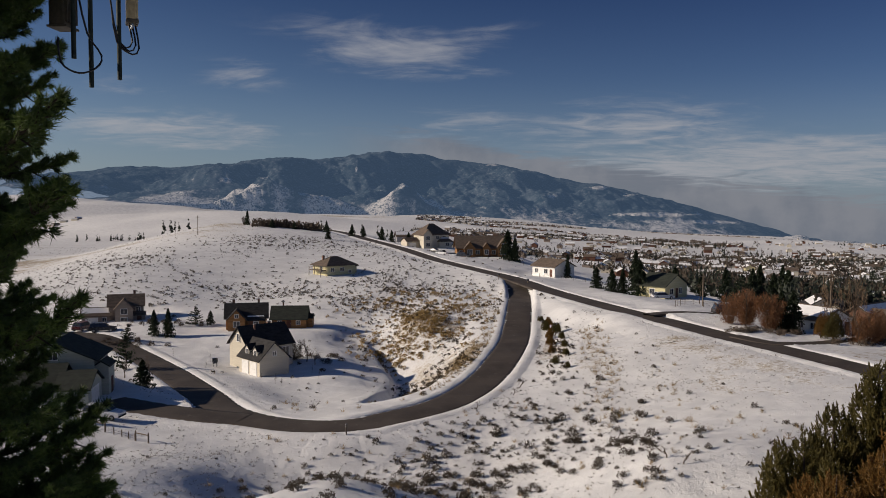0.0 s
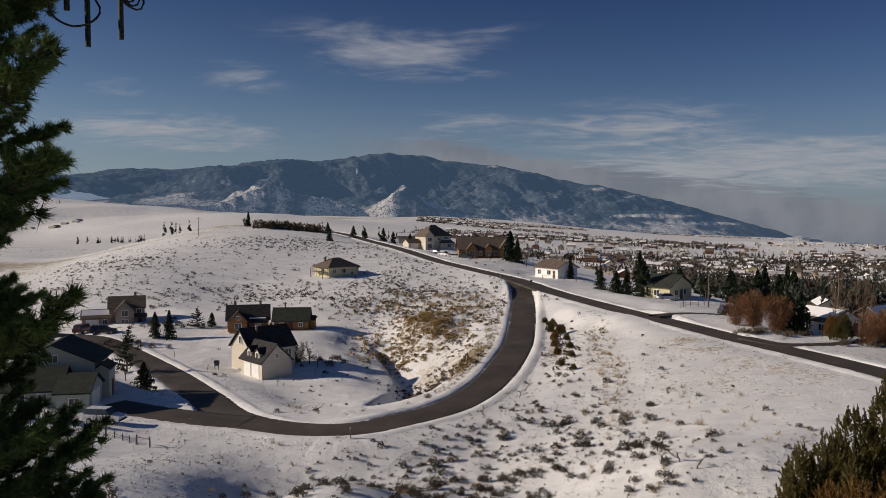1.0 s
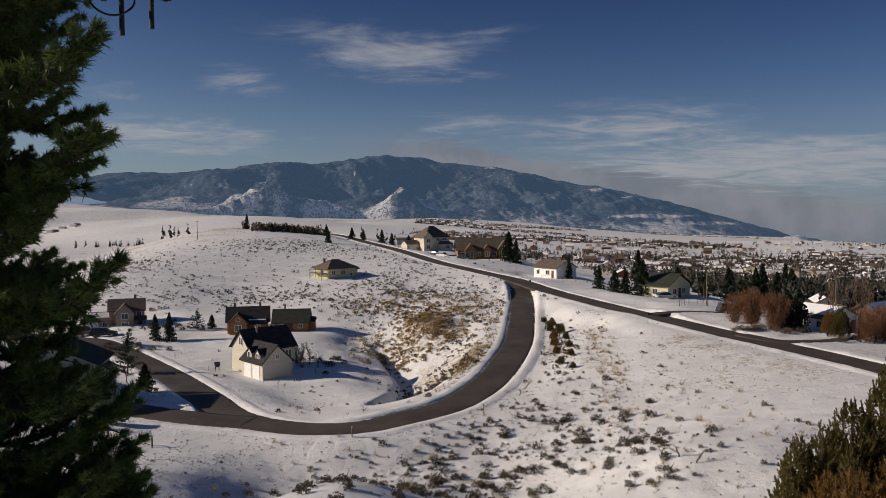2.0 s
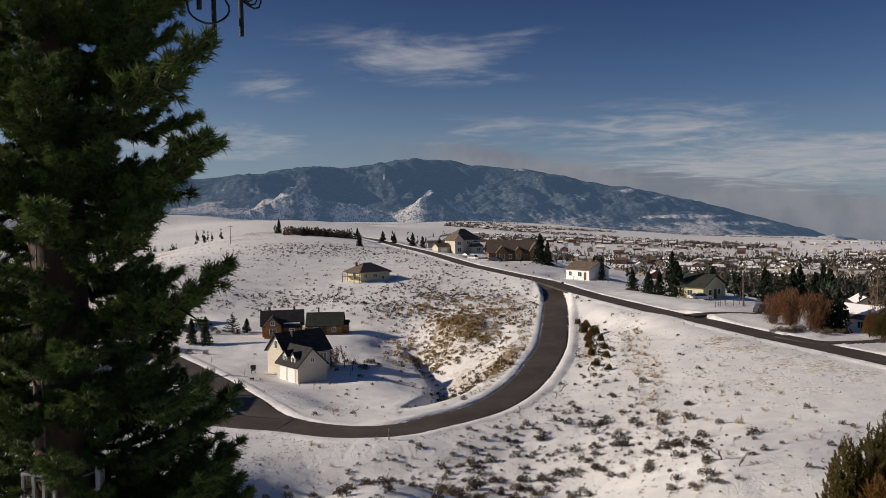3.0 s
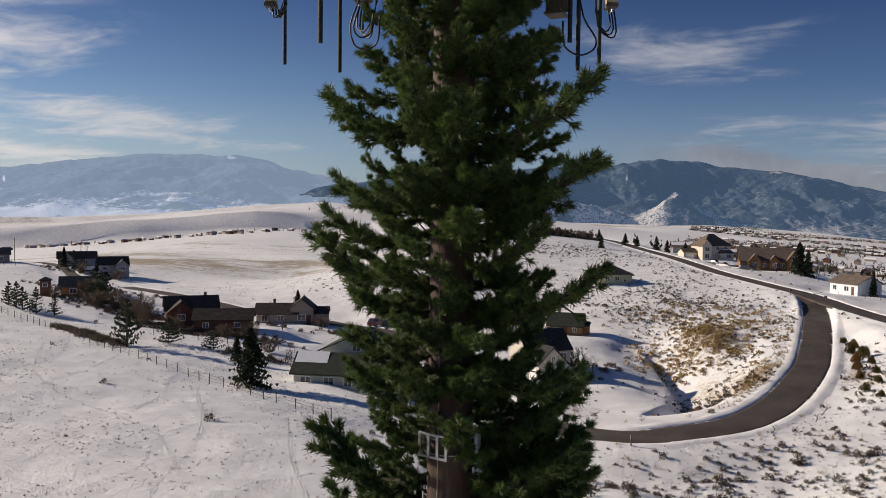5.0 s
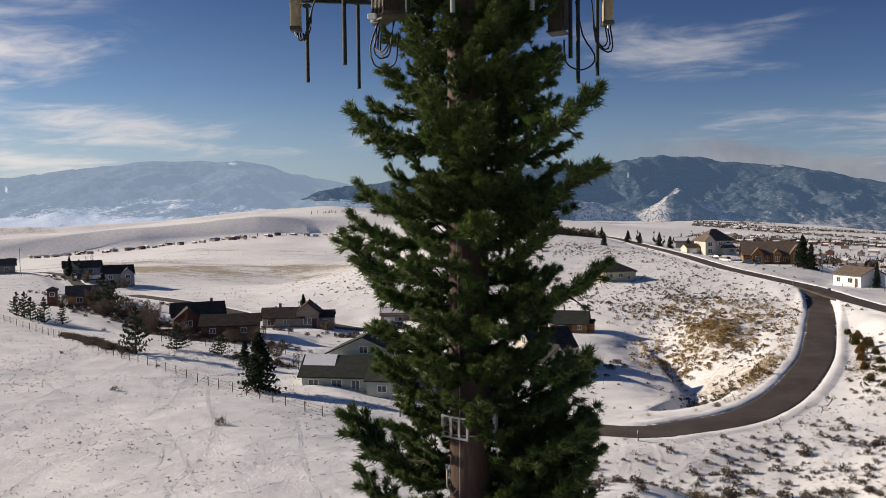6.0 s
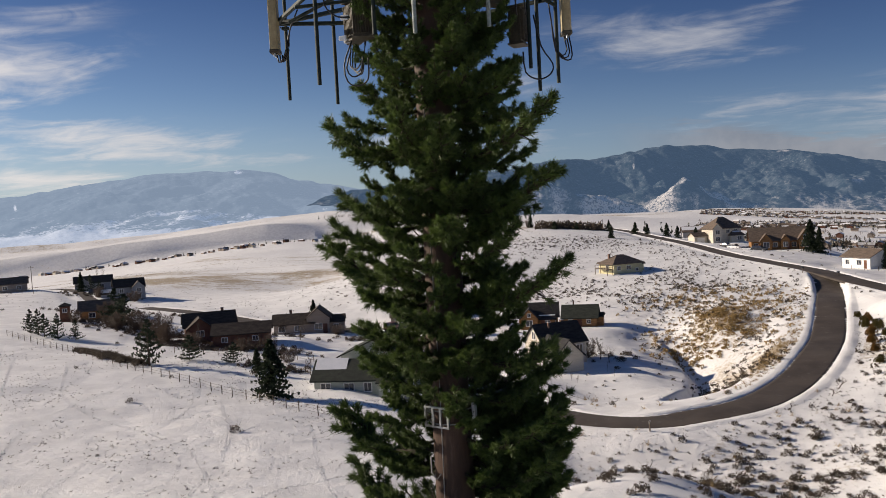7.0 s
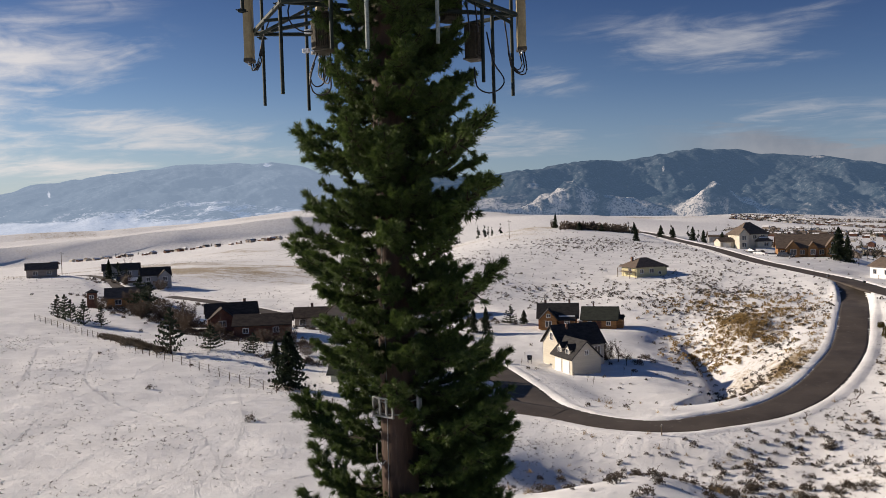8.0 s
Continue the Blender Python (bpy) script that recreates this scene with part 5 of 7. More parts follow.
house("house", "taupe two-storey house with gabled front and low garage wing", -58.8, 150.5, 20, TAUPE, SHINGLE_BROWN,
      [(1.6, 1.6, 7.4, 6.2, 4.4, 2.2, "x", G, 0.4), (1.2, -2.4, 3.8, 3.0, 4.0, 2.0, "y", G, 0.35), (-4.8, 0.4, 5.8, 5.4, 2.4, 1.5, "x", G, 0.35), (4.4, -1.8, 2.6, 1.8, 2.3, 0.6, "x", G, 0.2)],
      [(1, "f", 0, 3.3, 1.3, 1.2), (1, "f", 0, 1.3, 1.4, 1.2), (0, "f", 2.6, 3.4, 0.9, 1.2), (0, "r", 0, 3.2, 0.9, 1.2), (2, "f", 1.8, 1.4, 0.8, 1.0), (0, "l", 1.0, 3.6, 0.8, 1.0)],
      doors=[(3, "f", 0, 0.95, 2.0)], garages=[(2, "f", -0.8, 2.6, 2.0)], chimneys=[(3.4, 3.0, 5.4, 7.4, 0.5)], snow=[(2, "f")], size=0.86, zoff=-0.9)
house("house", "sage-green house with dark green-grey roof and white windows", -36.4, 83.1, 10, SAGE_WALL, SHINGLE_GREEN,
      [(0, 0, 3.4, 6.0, 2.3, 1.5, "x", G, 0.3), (-3.6, 6.5, 9.0, 7.0, 4.6, 2.0, "y", G, 0.55), (-6.0, 0.8, 8.6, 5.0, 2.6, 1.9, "x", G, 0.45), (1.6, 5.0, 1.6, 3.0, 3.6, 0.5, "y", G, 0.2)],
      [(0, "f", 0.2, 1.3, 1.0, 0.7), (2, "f", -2.8, 1.5, 1.2, 1.0), (2, "f", 0.2, 1.5, 1.2, 1.0), (2, "f", 2.6, 1.5, 0.9, 1.0), (1, "f", 0, 5.0, 1.0, 0.8), (1, "r", 2.2, 3.4, 0.9, 1.1), (2, "l", 0, 1.5, 1.0, 1.0)],
      doors=[(3, "r", 0.2, 0.95, 2.0)], garages=[(0, "r", 0, 3.4, 2.0)], snow=[(2, "l")])
house("house", "pale yellow house with brown hip roof on the hillside", -22.6, 201.5, 42, YELLOW, SHINGLE_BROWN,
      [(-0.5, 0, 10.0, 7.6, 3.1, 2.1, "x", H, 0.7), (4.4, 1.6, 5.2, 5.4, 2.4, 1.5, "x", H, 0.5)],
      [(0, "f", -3.2, 1.6, 1.1, 1.1), (0, "f", 0.2, 1.6, 1.4, 1.1), (0, "f", 3.0, 0.9, 0.9, 0.8), (0, "l", 0.6, 1.7, 1.5, 1.6), (1, "f", 0.4, 1.2, 1.0, 0.9)],
      chimneys=[(-3.4, 1.4, 3.6, 5.6, 0.6)], decks=[(-7.4, -5.5, -3.2, 3.0, 1.6)], size=0.87)
house("house", "tall cream house with dark pyramid roof beside the street", 1.5, 297.5, 30, CREAM, SHINGLE_BROWN,
      [(0, 0, 10.5, 8.6, 5.4, 3.6, "x", H, 0.6), (-4.4, -3.8, 3.6, 3.2, 5.2, 1.8, "y", G, 0.4), (3.0, -4.4, 5.0, 3.2, 2.7, 1.4, "x", H, 0.4), (-8.4, 1.5, 5.0, 4.6, 2.6, 1.2, "x", G, 0.3)],
      [(1, "f", 0, 3.8, 1.6, 1.4), (1, "f", 0, 1.4, 1.6, 1.4), (0, "f", 0.2, 4.0, 1.3, 1.2), (0, "f", 3.2, 4.0, 1.3, 1.2), (2, "f", 0.6, 1.4, 1.6, 1.2), (0, "l", 1.0, 3.8, 1.0, 1.2)], garages=[(3, "f", 0, 2.8, 2.0)], snow=[(2, "f")])
house("lodge", "large log lodge with brown roof and three gables", 19.0, 263.0, 4, LOG, SHINGLE_BROWN,
      [(0, 1, 17.5, 8.0, 3.2, 3.6, "x", G, 0.6), (-4.6, -3.4, 3.4, 2.8, 3.0, 2.0, "y", G, 0.4), (1.0, -3.2, 2.6, 2.4, 3.0, 1.6, "y", G, 0.4), (6.6, -3.6, 3.8, 3.0, 3.4, 2.6, "y", G, 0.4)],
      [(1, "f", 0, 1.6, 1.6, 1.6), (2, "f", 0, 1.6, 1.2, 1.4), (3, "f", 0, 1.7, 2.0, 1.8), (3, "f", 0, 3.9, 1.2, 1.2), (0, "f", -7.4, 1.5, 1.2, 1.2), (0, "f", -1.8, 1.5, 1.2, 1.2), (0, "f", 3.6, 1.5, 1.2, 1.2)], doors=[(2, "f", 0.9, 0.9, 2.0)], chimneys=[(-5, 2, 4.5, 7.6, 0.8)])
house("house", "white ranch house with olive-brown roof beside a hedge", 35.5, 210.0, 34, (WHITE,), SHINGLE_BROWN,
      [(0, 0, 7.0, 9.0, 2.9, 1.7, "y", G, 0.5)],
      [(0, "l", -2.8, 1.5, 1.1, 1.1), (0, "l", 1.0, 1.5, 1.4, 1.1), (0, "f", 1.6, 1.5, 1.0, 1.0)], doors=[(0, "l", 3.0, 0.9, 2.0)])
house("house", "pale yellow house with low dark roof beyond the street", 53.0, 163.5, 42, YELLOW, SHINGLE_GREEN,
      [(-1.0, 0, 8.4, 6.2, 2.8, 2.2, "y", G, 0.5), (3.6, 1.4, 6.0, 5.0, 2.3, 1.4, "x", G, 0.4)],
      [(0, "f", -1.8, 1.5, 1.2, 1.1), (0, "f", 1.6, 1.5, 1.0, 1.1), (0, "l", 0, 1.5, 1.2, 1.1), (1, "f", 1.0, 1.4, 0.9, 0.9)], doors=[(0, "f", 0.2, 0.9, 2.0)], snow=[(1, "b")])
house("house", "low white bungalow with snow on its roof", 60.6, 111.5, 24, (WHITE,), SHINGLE_BROWN,
      [(0, 0, 6.0, 7.6, 2.5, 1.5, "y", G, 0.45)], [(0, "f", -1.6, 1.5, 1.2, 1.0), (0, "f", 0.4, 1.5, 1.0, 1.0), (0, "l", 0, 1.5, 0.9, 0.9), (0, "l", 2.2, 1.5, 0.9, 0.9)], doors=[(0, "f", 2.0, 0.9, 1.95)], snow=[(0, "l"), (0, "r")])
house("house", "brick-red house with snowy roof behind bare trees", 69.5, 112.5, 35, (BRICK_RED,), SHINGLE_BROWN,
      [(0, 0, 8.4, 5.4, 2.6, 1.7, "x", G, 0.45), (-2, -2.6, 3.4, 2.4, 2.5, 1.3, "y", G, 0.35)], [(1, "f", 0, 1.5, 1.3, 1.1), (0, "f", 2.4, 1.5, 1.2, 1.0), (0, "l", 0, 1.5, 0.9, 0.9)], snow=[(0, "f")])
house("house", "dark brown low house among bare trees", -89.5, 118.5, 40, (BRICK_RED,), SHINGLE_DARK,
      [(0, 0.6, 9.0, 6.4, 2.8, 2.0, "x", G, 0.5), (-2.0, -3.0, 4.2, 3.0, 2.6, 1.7, "y", G, 0.4)], [(0, "f", 2.6, 1.5, 1.2, 1.0), (1, "f", 0, 1.5, 1.2, 1.0), (0, "l", 0, 1.6, 0.9, 1.0)], chimneys=[(2.6, 1.6, 3.4, 5.4, 0.5)])
house("barn", "long dark brown barn with low roof", -78.0, 112.0, 28, (BRICK_RED,), SHINGLE_DARK,
      [(0, 0, 9.6, 5.0, 2.3, 1.5, "x", G, 0.4)], [(0, "f", -2.8, 1.3, 0.9, 0.8), (0, "f", 2.4, 1.3, 0.9, 0.8)], doors=[(0, "f", 0, 1.6, 1.9)], category="barn")
house("house", "long grey-brown house with raised centre roof", -79.8, 137.6, 24, (TAUPE,), SHINGLE_DARK,
      [(-2.2, 0, 8.0, 5.6, 2.5, 1.6, "x", G, 0.5), (2.8, 0.2, 4.6, 6.2, 3.4, 1.9, "y", G, 0.45), (6.4, 0.3, 3.2, 4.6, 2.3, 1.1, "x", G, 0.3)],
      [(0, "f", -2.4, 1.4, 1.2, 1.0), (0, "f", 0.8, 1.4, 1.2, 1.0), (1, "f", 0, 1.6, 1.5, 1.2), (2, "f", 0, 1.3, 0.9, 0.9)], doors=[(1, "f", 1.4, 0.9, 2.0)], chimneys=[(-3, 0.8, 3.2, 4.9, 0.5)])
house("house", "ochre bungalow with brown roof", -129.0, 134.0, 42, (LOG,), SHINGLE_BROWN, [(0, 0, 8.8, 6.0, 2.6, 1.8, "x", G, 0.5)], [(0, "f", -2, 1.5, 1.2, 1.0), (0, "f", 2, 1.5, 1.2, 1.0), (0, "r", 0, 1.5, 1.0, 1.0)])
house("house", "grey two-storey house with pale gable on the far rise", -178.0, 199.0, 46, (GREY_WALL,), SHINGLE_DARK,
      [(0, 0, 8.8, 7.0, 4.4, 2.2, "x", G, 0.5), (2.6, -3.8, 3.8, 2.6, 4.0, 1.8, "y", G, 0.4), (-6, 0.4, 4.6, 5.4, 2.4, 1.3, "x", G, 0.3)], [(1, "f", 0, 3.1, 1.3, 1.2), (1, "f", 0, 1.3, 1.3, 1.2), (0, "f", -2.4, 3.1, 1.1, 1.1), (0, "r", 0, 3.1, 1.0, 1.1)], snow=[(2, "f")])
house("house", "dark low house on the far rise", -207.0, 215.0, 44, (GREY_WALL,), SHINGLE, [(0, 0, 12.0, 7.0, 2.9, 2.0, "x", G, 0.5), (-3, -3.6, 4, 2.6, 2.8, 1.6, "y", G, 0.4)], [(0, "f", 2.6, 1.5, 1.3, 1.1), (1, "f", 0, 1.5, 1.3, 1.1)])
house("house", "brown house with red shed roof on the far rise", -226.0, 198.0, 48, (TAUPE,), SHINGLE_BROWN, [(0, 0, 9.5, 6.4, 2.9, 1.9, "x", G, 0.5)], [(0, "f", -2, 1.5, 1.3, 1.1), (0, "f", 2.2, 1.5, 1.3, 1.1)])
house("house", "grey house with low roof near the ridge", -9.0, 336.0, 10, (GREY_WALL,), SHINGLE_BROWN, [(0, 0, 10, 6.6, 2.8, 1.9, "x", G, 0.5)], [(0, "f", -2, 1.5, 1.3, 1.1), (0, "f", 2.2, 1.5, 1.3, 1.1)], snow=[(0, "f")])
# little red-brown tower shed
shed = house("watch_shed", "narrow red-brown wooden tower shed with dark cap", -129.0, 123.5, 40, (BRICK_RED,), SHINGLE, [(0, 0, 1.9, 1.9, 3.9, 0.5, "x", H, 0.25)], [(0, "f", 0, 2.9, 0.8, 0.7)], category="shed")

# nearer houses of the town below the street
taken = [(s[0], s[1]) for s in SITES]
town_rng = np.random.default_rng(21)
TINTS = [(CREAM,), (GREY_WALL,), (TAUPE,), (WHITE,), (YELLOW,), (BRICK_RED,)]
for k in range(34):
    for _ in range(40):
        tx, ty = town_rng.uniform(70, 330), town_rng.uniform(140, 520)
        if tx > 0.16 * ty + 44 and tx < 0.62 * ty + 20 and all(math.hypot(tx - s[0], ty - s[1]) > 20 for s in taken):
            break
    taken.append((tx, ty))
    big = town_rng.uniform(7.5, 10.5)
    house("house", ["pale cream", "grey", "brown", "white", "light yellow", "dull red"][k % 6] + " single-storey town house with snow on its roof", tx, ty, town_rng.choice([0, 90]) + town_rng.uniform(-8, 8) - 15,
          TINTS[k % 6], SHINGLE_BROWN if k % 3 else SHINGLE, [(0, 0, big, 6.0, 2.6, 1.7, "x", G, 0.4), (big * 0.3, -3.2, 3.4, 2.0, 2.4, 1.2, "y", G, 0.3)],
          [(0, "f", -2.0, 1.4, 1.1, 1.0), (1, "f", 0, 1.4, 1.1, 1.0), (0, "l", 0, 1.4, 0.9, 0.9)], snow=[(0, "b"), (0, "f")] if k % 2 else [(0, "b")], group="town houses below the street")


# ---- trees and shrubs ----
def conifer_crown(seed, layers, per, droop, kites, open_=0.25, fat=1.0, leaf=1.0):
    """A crown one unit high and about one unit wide: whorls of drooping boughs set with needles."""
    r = np.random.default_rng(seed)
    starts, ways, lens = [], [], []
    for i in range(layers):
        h_ = 0.06 + 0.94 * (i / (layers - 1)) ** 0.9
        reach = 0.5 * fat * (1 - h_) ** 0.75 * r.uniform(0.75, 1.12) + 0.02
        for k in range(per):
            if r.random() < open_:
                continue
            t = r.uniform(0, 2 * math.pi)
            d = np.array([math.cos(t), math.sin(t), 0])
            b = reach * r.uniform(0.7, 1.15)
            for q in np.linspace(0.15, 1, kites):
                p = d * b * q + np.array([0, 0, h_ - droop * b * q + 0.10 * b * q * q]) + r.normal(size=3) * 0.012
                for _ in range(3):
                    w_ = d * 0.8 + r.normal(size=3) * 0.55
                    w_ /= np.linalg.norm(w_)
                    starts.append(p), ways.append(w_), lens.append(r.uniform(0.03, 0.075) * (1.25 - 0.5 * h_))
    tip = np.array([0, 0, 1.0])
    for _ in range(10):
        w_ = np.array([0, 0, 1.0]) + r.normal(size=3) * 0.3
        starts.append(tip - [0, 0, 0.05]), ways.append(w_ / np.linalg.norm(w_)), lens.append(0.05)
    n = len(starts)
    return spikes(np.array(starts), np.array(ways), np.array(lens), r.uniform(0.018, 0.036, n) * leaf, r)


def bushy_crown(seed, shoots=1500):
    """A dense crown one unit high and wide: rounded lobes set all over with short upright brushes."""
    r = np.random.default_rng(seed)
    lobes = [(0, 0, 0.98, 0.32)] + [(r.uniform(-0.26, 0.26), r.uniform(-0.26, 0.26), r.uniform(0.55, 0.95), r.uniform(0.16, 0.28)) for _ in range(9)]
    area = np.array([l[3] ** 2 for l in lobes])
    feet, ways_, longs = [], [], []
    for k in r.choice(len(lobes), shoots, p=area / area.sum()):
        cx, cy, top, rad = lobes[k]
        a_, q = r.uniform(0, 6.28), math.sqrt(r.random())
        z1 = top * (1 - 0.72 * q ** 2.4) * (1 - 0.5 * r.random() ** 3)
        feet.append((cx + math.cos(a_) * q * rad, cy + math.sin(a_) * q * rad, z1))
        ways_.append((math.cos(a_) * 0.8 * q + r.normal() * 0.22, math.sin(a_) * 0.8 * q + r.normal() * 0.22, 1.0))
        longs.append(r.uniform(0.05, 0.11))
    feet, ways_, longs = np.array(feet), np.array(ways_), np.array(longs)
    ways_ /= np.linalg.norm(ways_, axis=1)[:, None]
    starts, dirs, lens = [], [], []
    for s_ in np.linspace(0, 1, 6):
        for _ in range(4):
            d = ways_ * (0.5 + 0.6 * s_) + r.normal(size=ways_.shape) * 0.55 * (1.1 - 0.6 * s_)
            starts.append(feet + ways_ * (longs * (s_ - 0.8))[:, None])
            dirs.append(d / np.linalg.norm(d, axis=1)[:, None])
            lens.append(r.uniform(0.022, 0.042, shoots) * (1.15 - 0.45 * s_))
    starts = np.vstack(starts)
    starts[:, 2] = np.maximum(starts[:, 2], 0.03)
    return spikes(starts, np.vstack(dirs), np.concatenate(lens), r.uniform(0.010, 0.018, len(starts)), r)


def twiggy_crown(seed, stems=26, each=150):
    """A leafless crown one unit high and wide: many ascending stems from the ground, thick with fine upright twigs."""
    r = np.random.default_rng(seed)
    starts, dirs, lens = [], [], []
    for _ in range(stems):
        a_, out = r.uniform(0, 6.28), 0.46 * math.sqrt(r.random())
        top = (1.0 - 0.55 * out) * r.uniform(0.72, 1.0)
        s_ = r.uniform(0.07, 1.0, each) ** 0.85
        bow = s_ ** 0.55
        p = np.stack([math.cos(a_) * out * bow, math.sin(a_) * out * bow, top * s_ - 0.05], 1)
        p += r.normal(size=(each, 3)) * [0.045, 0.045, 0.03] * (0.5 + 0.7 * np.sin(math.pi * s_))[:, None]
        d = r.normal(size=(each, 3)) * 0.42 + [math.cos(a_) * out, math.sin(a_) * out, 0.9]
        starts.append(p)
        dirs.append(d / np.linalg.norm(d, axis=1)[:, None])
        lens.append(r.uniform(0.04, 0.10, each))
    starts = np.vstack(starts)
    starts[:, 2] = np.maximum(starts[:, 2], 0.03)
    return spikes(starts, np.vstack(dirs), np.concatenate(lens), r.uniform(0.006, 0.014, len(starts)), r)


def bare_tree(seed, spread=0.5, levels=4, lean=0.0):
    """A leafless tree one unit high, as one mesh of tapering limbs."""
    r = np.random.default_rng(seed)
    bm_ = bmesh.new()

    def limb(p, d, length, rad, level):
        pts, q = [p], p.copy()
        dd = d.copy()
        for _ in range(3):
            dd = dd + r.normal(size=3) * 0.12 + np.array([0, 0, 0.05])
            dd /= np.linalg.norm(dd)
            q = q + dd * length / 3
            pts.append(q.copy())
        tube(bm_, pts, np.linspace(rad, rad * 0.5, 4), 5 if level == 0 else 3, False)
        if level < levels:
            for k in range(3 if level else 5):
                f = r.uniform(0.35, 1.0)
                base_ = pts[0] * (1 - f) + pts[-1] * f
                nd = dd + r.normal(size=3) * spread + np.array([0, 0, 0.15])
                nd /= np.linalg.norm(nd)
                limb(base_, nd, length * r.uniform(0.5, 0.72), rad * 0.45, level + 1)

    limb(np.array([0, 0, -0.02]), np.array([lean, 0, 1.0]), 0.45, 0.022, 0)
    return bm_


def shrub(seed, n, flat_=0.6, size=(0.2, 0.5), width=0.06):
    """A twiggy clump half a unit in radius."""
    r = np.random.default_rng(seed)
    a_ = r.uniform(0, 2 * math.pi, n)
    e_ = np.arcsin(r.uniform(0.08, 1.0, n))
    d = np.stack([np.cos(a_) * np.cos(e_), np.sin(a_) * np.cos(e_), np.sin(e_) * flat_], 1)
    s_ = d * r.uniform(0.0, 0.25, n)[:, None]
    d = d + r.normal(size=(n, 3)) * 0.15
    d /= np.linalg.norm(d, axis=1)[:, None]
    return spikes(s_, d, r.uniform(*size, n), 1.4 * width * r.uniform(0.6, 1.4, n), r)


def clump(seed, n, tall=0.6, leaf=(0.16, 0.3), width=0.13):
    """A rounded bushy clump half a unit in radius, of small leaves turned every way."""
    r = np.random.default_rng(seed)
    d = r.normal(size=(n, 3))
    d /= np.linalg.norm(d, axis=1)[:, None]
    d[:, 2] = np.abs(d[:, 2])
    p = d * (r.uniform(0.25, 1.0, n) ** 0.6)[:, None] * [0.30, 0.30, tall * 0.6] * r.uniform(0.8, 1.15, (n, 1))
    w_ = d * 0.6 + r.normal(size=(n, 3)) * 0.7 + [0, 0, 0.25]
    w_ /= np.linalg.norm(w_, axis=1)[:, None]
    return blades(p, w_, r.uniform(*leaf, n), width * r.uniform(0.7, 1.4, n), r)


CROWNS = {}


def crown_mesh(kind, k):
    key = (kind, k)
    if key not in CROWNS:
        mat = {"fir": FIR, "juniper": JUNIPER, "ochre": OCHRE, "pine": FIR, "russet": RUSSET, "brown": BROWN_TWIG, "poplar": TAN_TWIG}[kind]
        if kind == "fir":
            v, f = conifer_crown(300 + k, 17, 13, 0.35, 5, 0.1, 1.0, 2.9)
        elif kind == "pine":
            v, f = conifer_crown(340 + k, 9, 10, -0.15, 6, 0.2, 1.15, 2.7)
        elif kind in ("russet", "brown"):
            v, f = twiggy_crown(380 + k)
        elif kind == "poplar":
            v, f = twiggy_crown(390 + k, 9, 80)
        else:
            v, f = bushy_crown(360 + k)
        CROWNS[key] = raw_mesh("crown", v, f, mat)
    return CROWNS[key]


TRUNK = mesh_of("trunk", tube(bmesh.new(), [(0, 0, -0.06), (0.004, 0, 0.3), (0, 0.004, 0.6), (0, 0, 0.97)], [0.026, 0.02, 0.012, 0.003], 8), BARK, True)
BOUGHS = {}


def tree(kind, label, x, y, h_, wide, k=0, group="", z=None):
    t = thing({"fir": "conifer_tree", "pine": "pine_tree", "juniper": "juniper_tree", "ochre": "juniper_tree", "russet": "russet_tree", "brown": "bare_tree", "poplar": "bare_tree"}[kind], label, "tree", x, y, height(x, y) if z is None else z, (x * 37 + y * 11) % 360, group)
    if kind in ("russet", "brown", "poplar"):
        key = 4 + k % 2
        if key not in BOUGHS:
            BOUGHS[key] = mesh_of("branchwork", bare_tree(500 + key, 0.45, 3), TWIG)
        share("branchwork", BOUGHS[key], t, Matrix.Diagonal((wide, wide, h_, 1)))
    else:
        share("trunk", TRUNK, t, Matrix.Diagonal((h_, h_, h_, 1)))
    share("crown", crown_mesh(kind, k % 3), t, Matrix.Diagonal((wide, wide, h_, 1)))
    return t


def leafless(label, x, y, h_, wide, k=0, name="bare_tree"):
    t = thing(name, label, "tree" if name == "bare_tree" else "shrub", x, y, height(x, y), (x * 53 + y * 17) % 360)
    if k % 4 not in BOUGHS:
        BOUGHS[k % 4] = mesh_of("branchwork", bare_tree(500 + k % 4, 0.55 if k % 4 < 2 else 0.28), TWIG)
    share("branchwork", BOUGHS[k % 4], t, Matrix.Diagonal((wide, wide, h_, 1)))
    return t


# lower right corner: junipers below the tower
for x, y, h_, wide, kind, label, k in [
        (23.2, 33.8, 5.4, 4.0, "juniper", "dense olive juniper on the snowy hilltop", 0), (26.2, 36.8, 6.1, 4.2, "juniper", "dense olive juniper beside its neighbours", 1),
        (29.8, 38.8, 7.6, 4.6, "juniper", "tall dark juniper at the edge of the clump", 2), (22.8, 29.6, 4.7, 3.6, "ochre", "rust-tinged juniper in front of greener ones", 0),
        (25.4, 30.4, 5.4, 4.4, "ochre", "rust-tinged juniper with dense upright sprays", 1), (28.8, 33.4, 7.0, 4.4, "ochre", "ochre juniper beside the tall dark one", 2), (33, 37, 7.4, 4.6, "juniper", "broad dark juniper in the clump", 0)]:
    tree(kind, label, x, y, h_ * 1.15, wide * 1.35, k, "junipers below the tower")
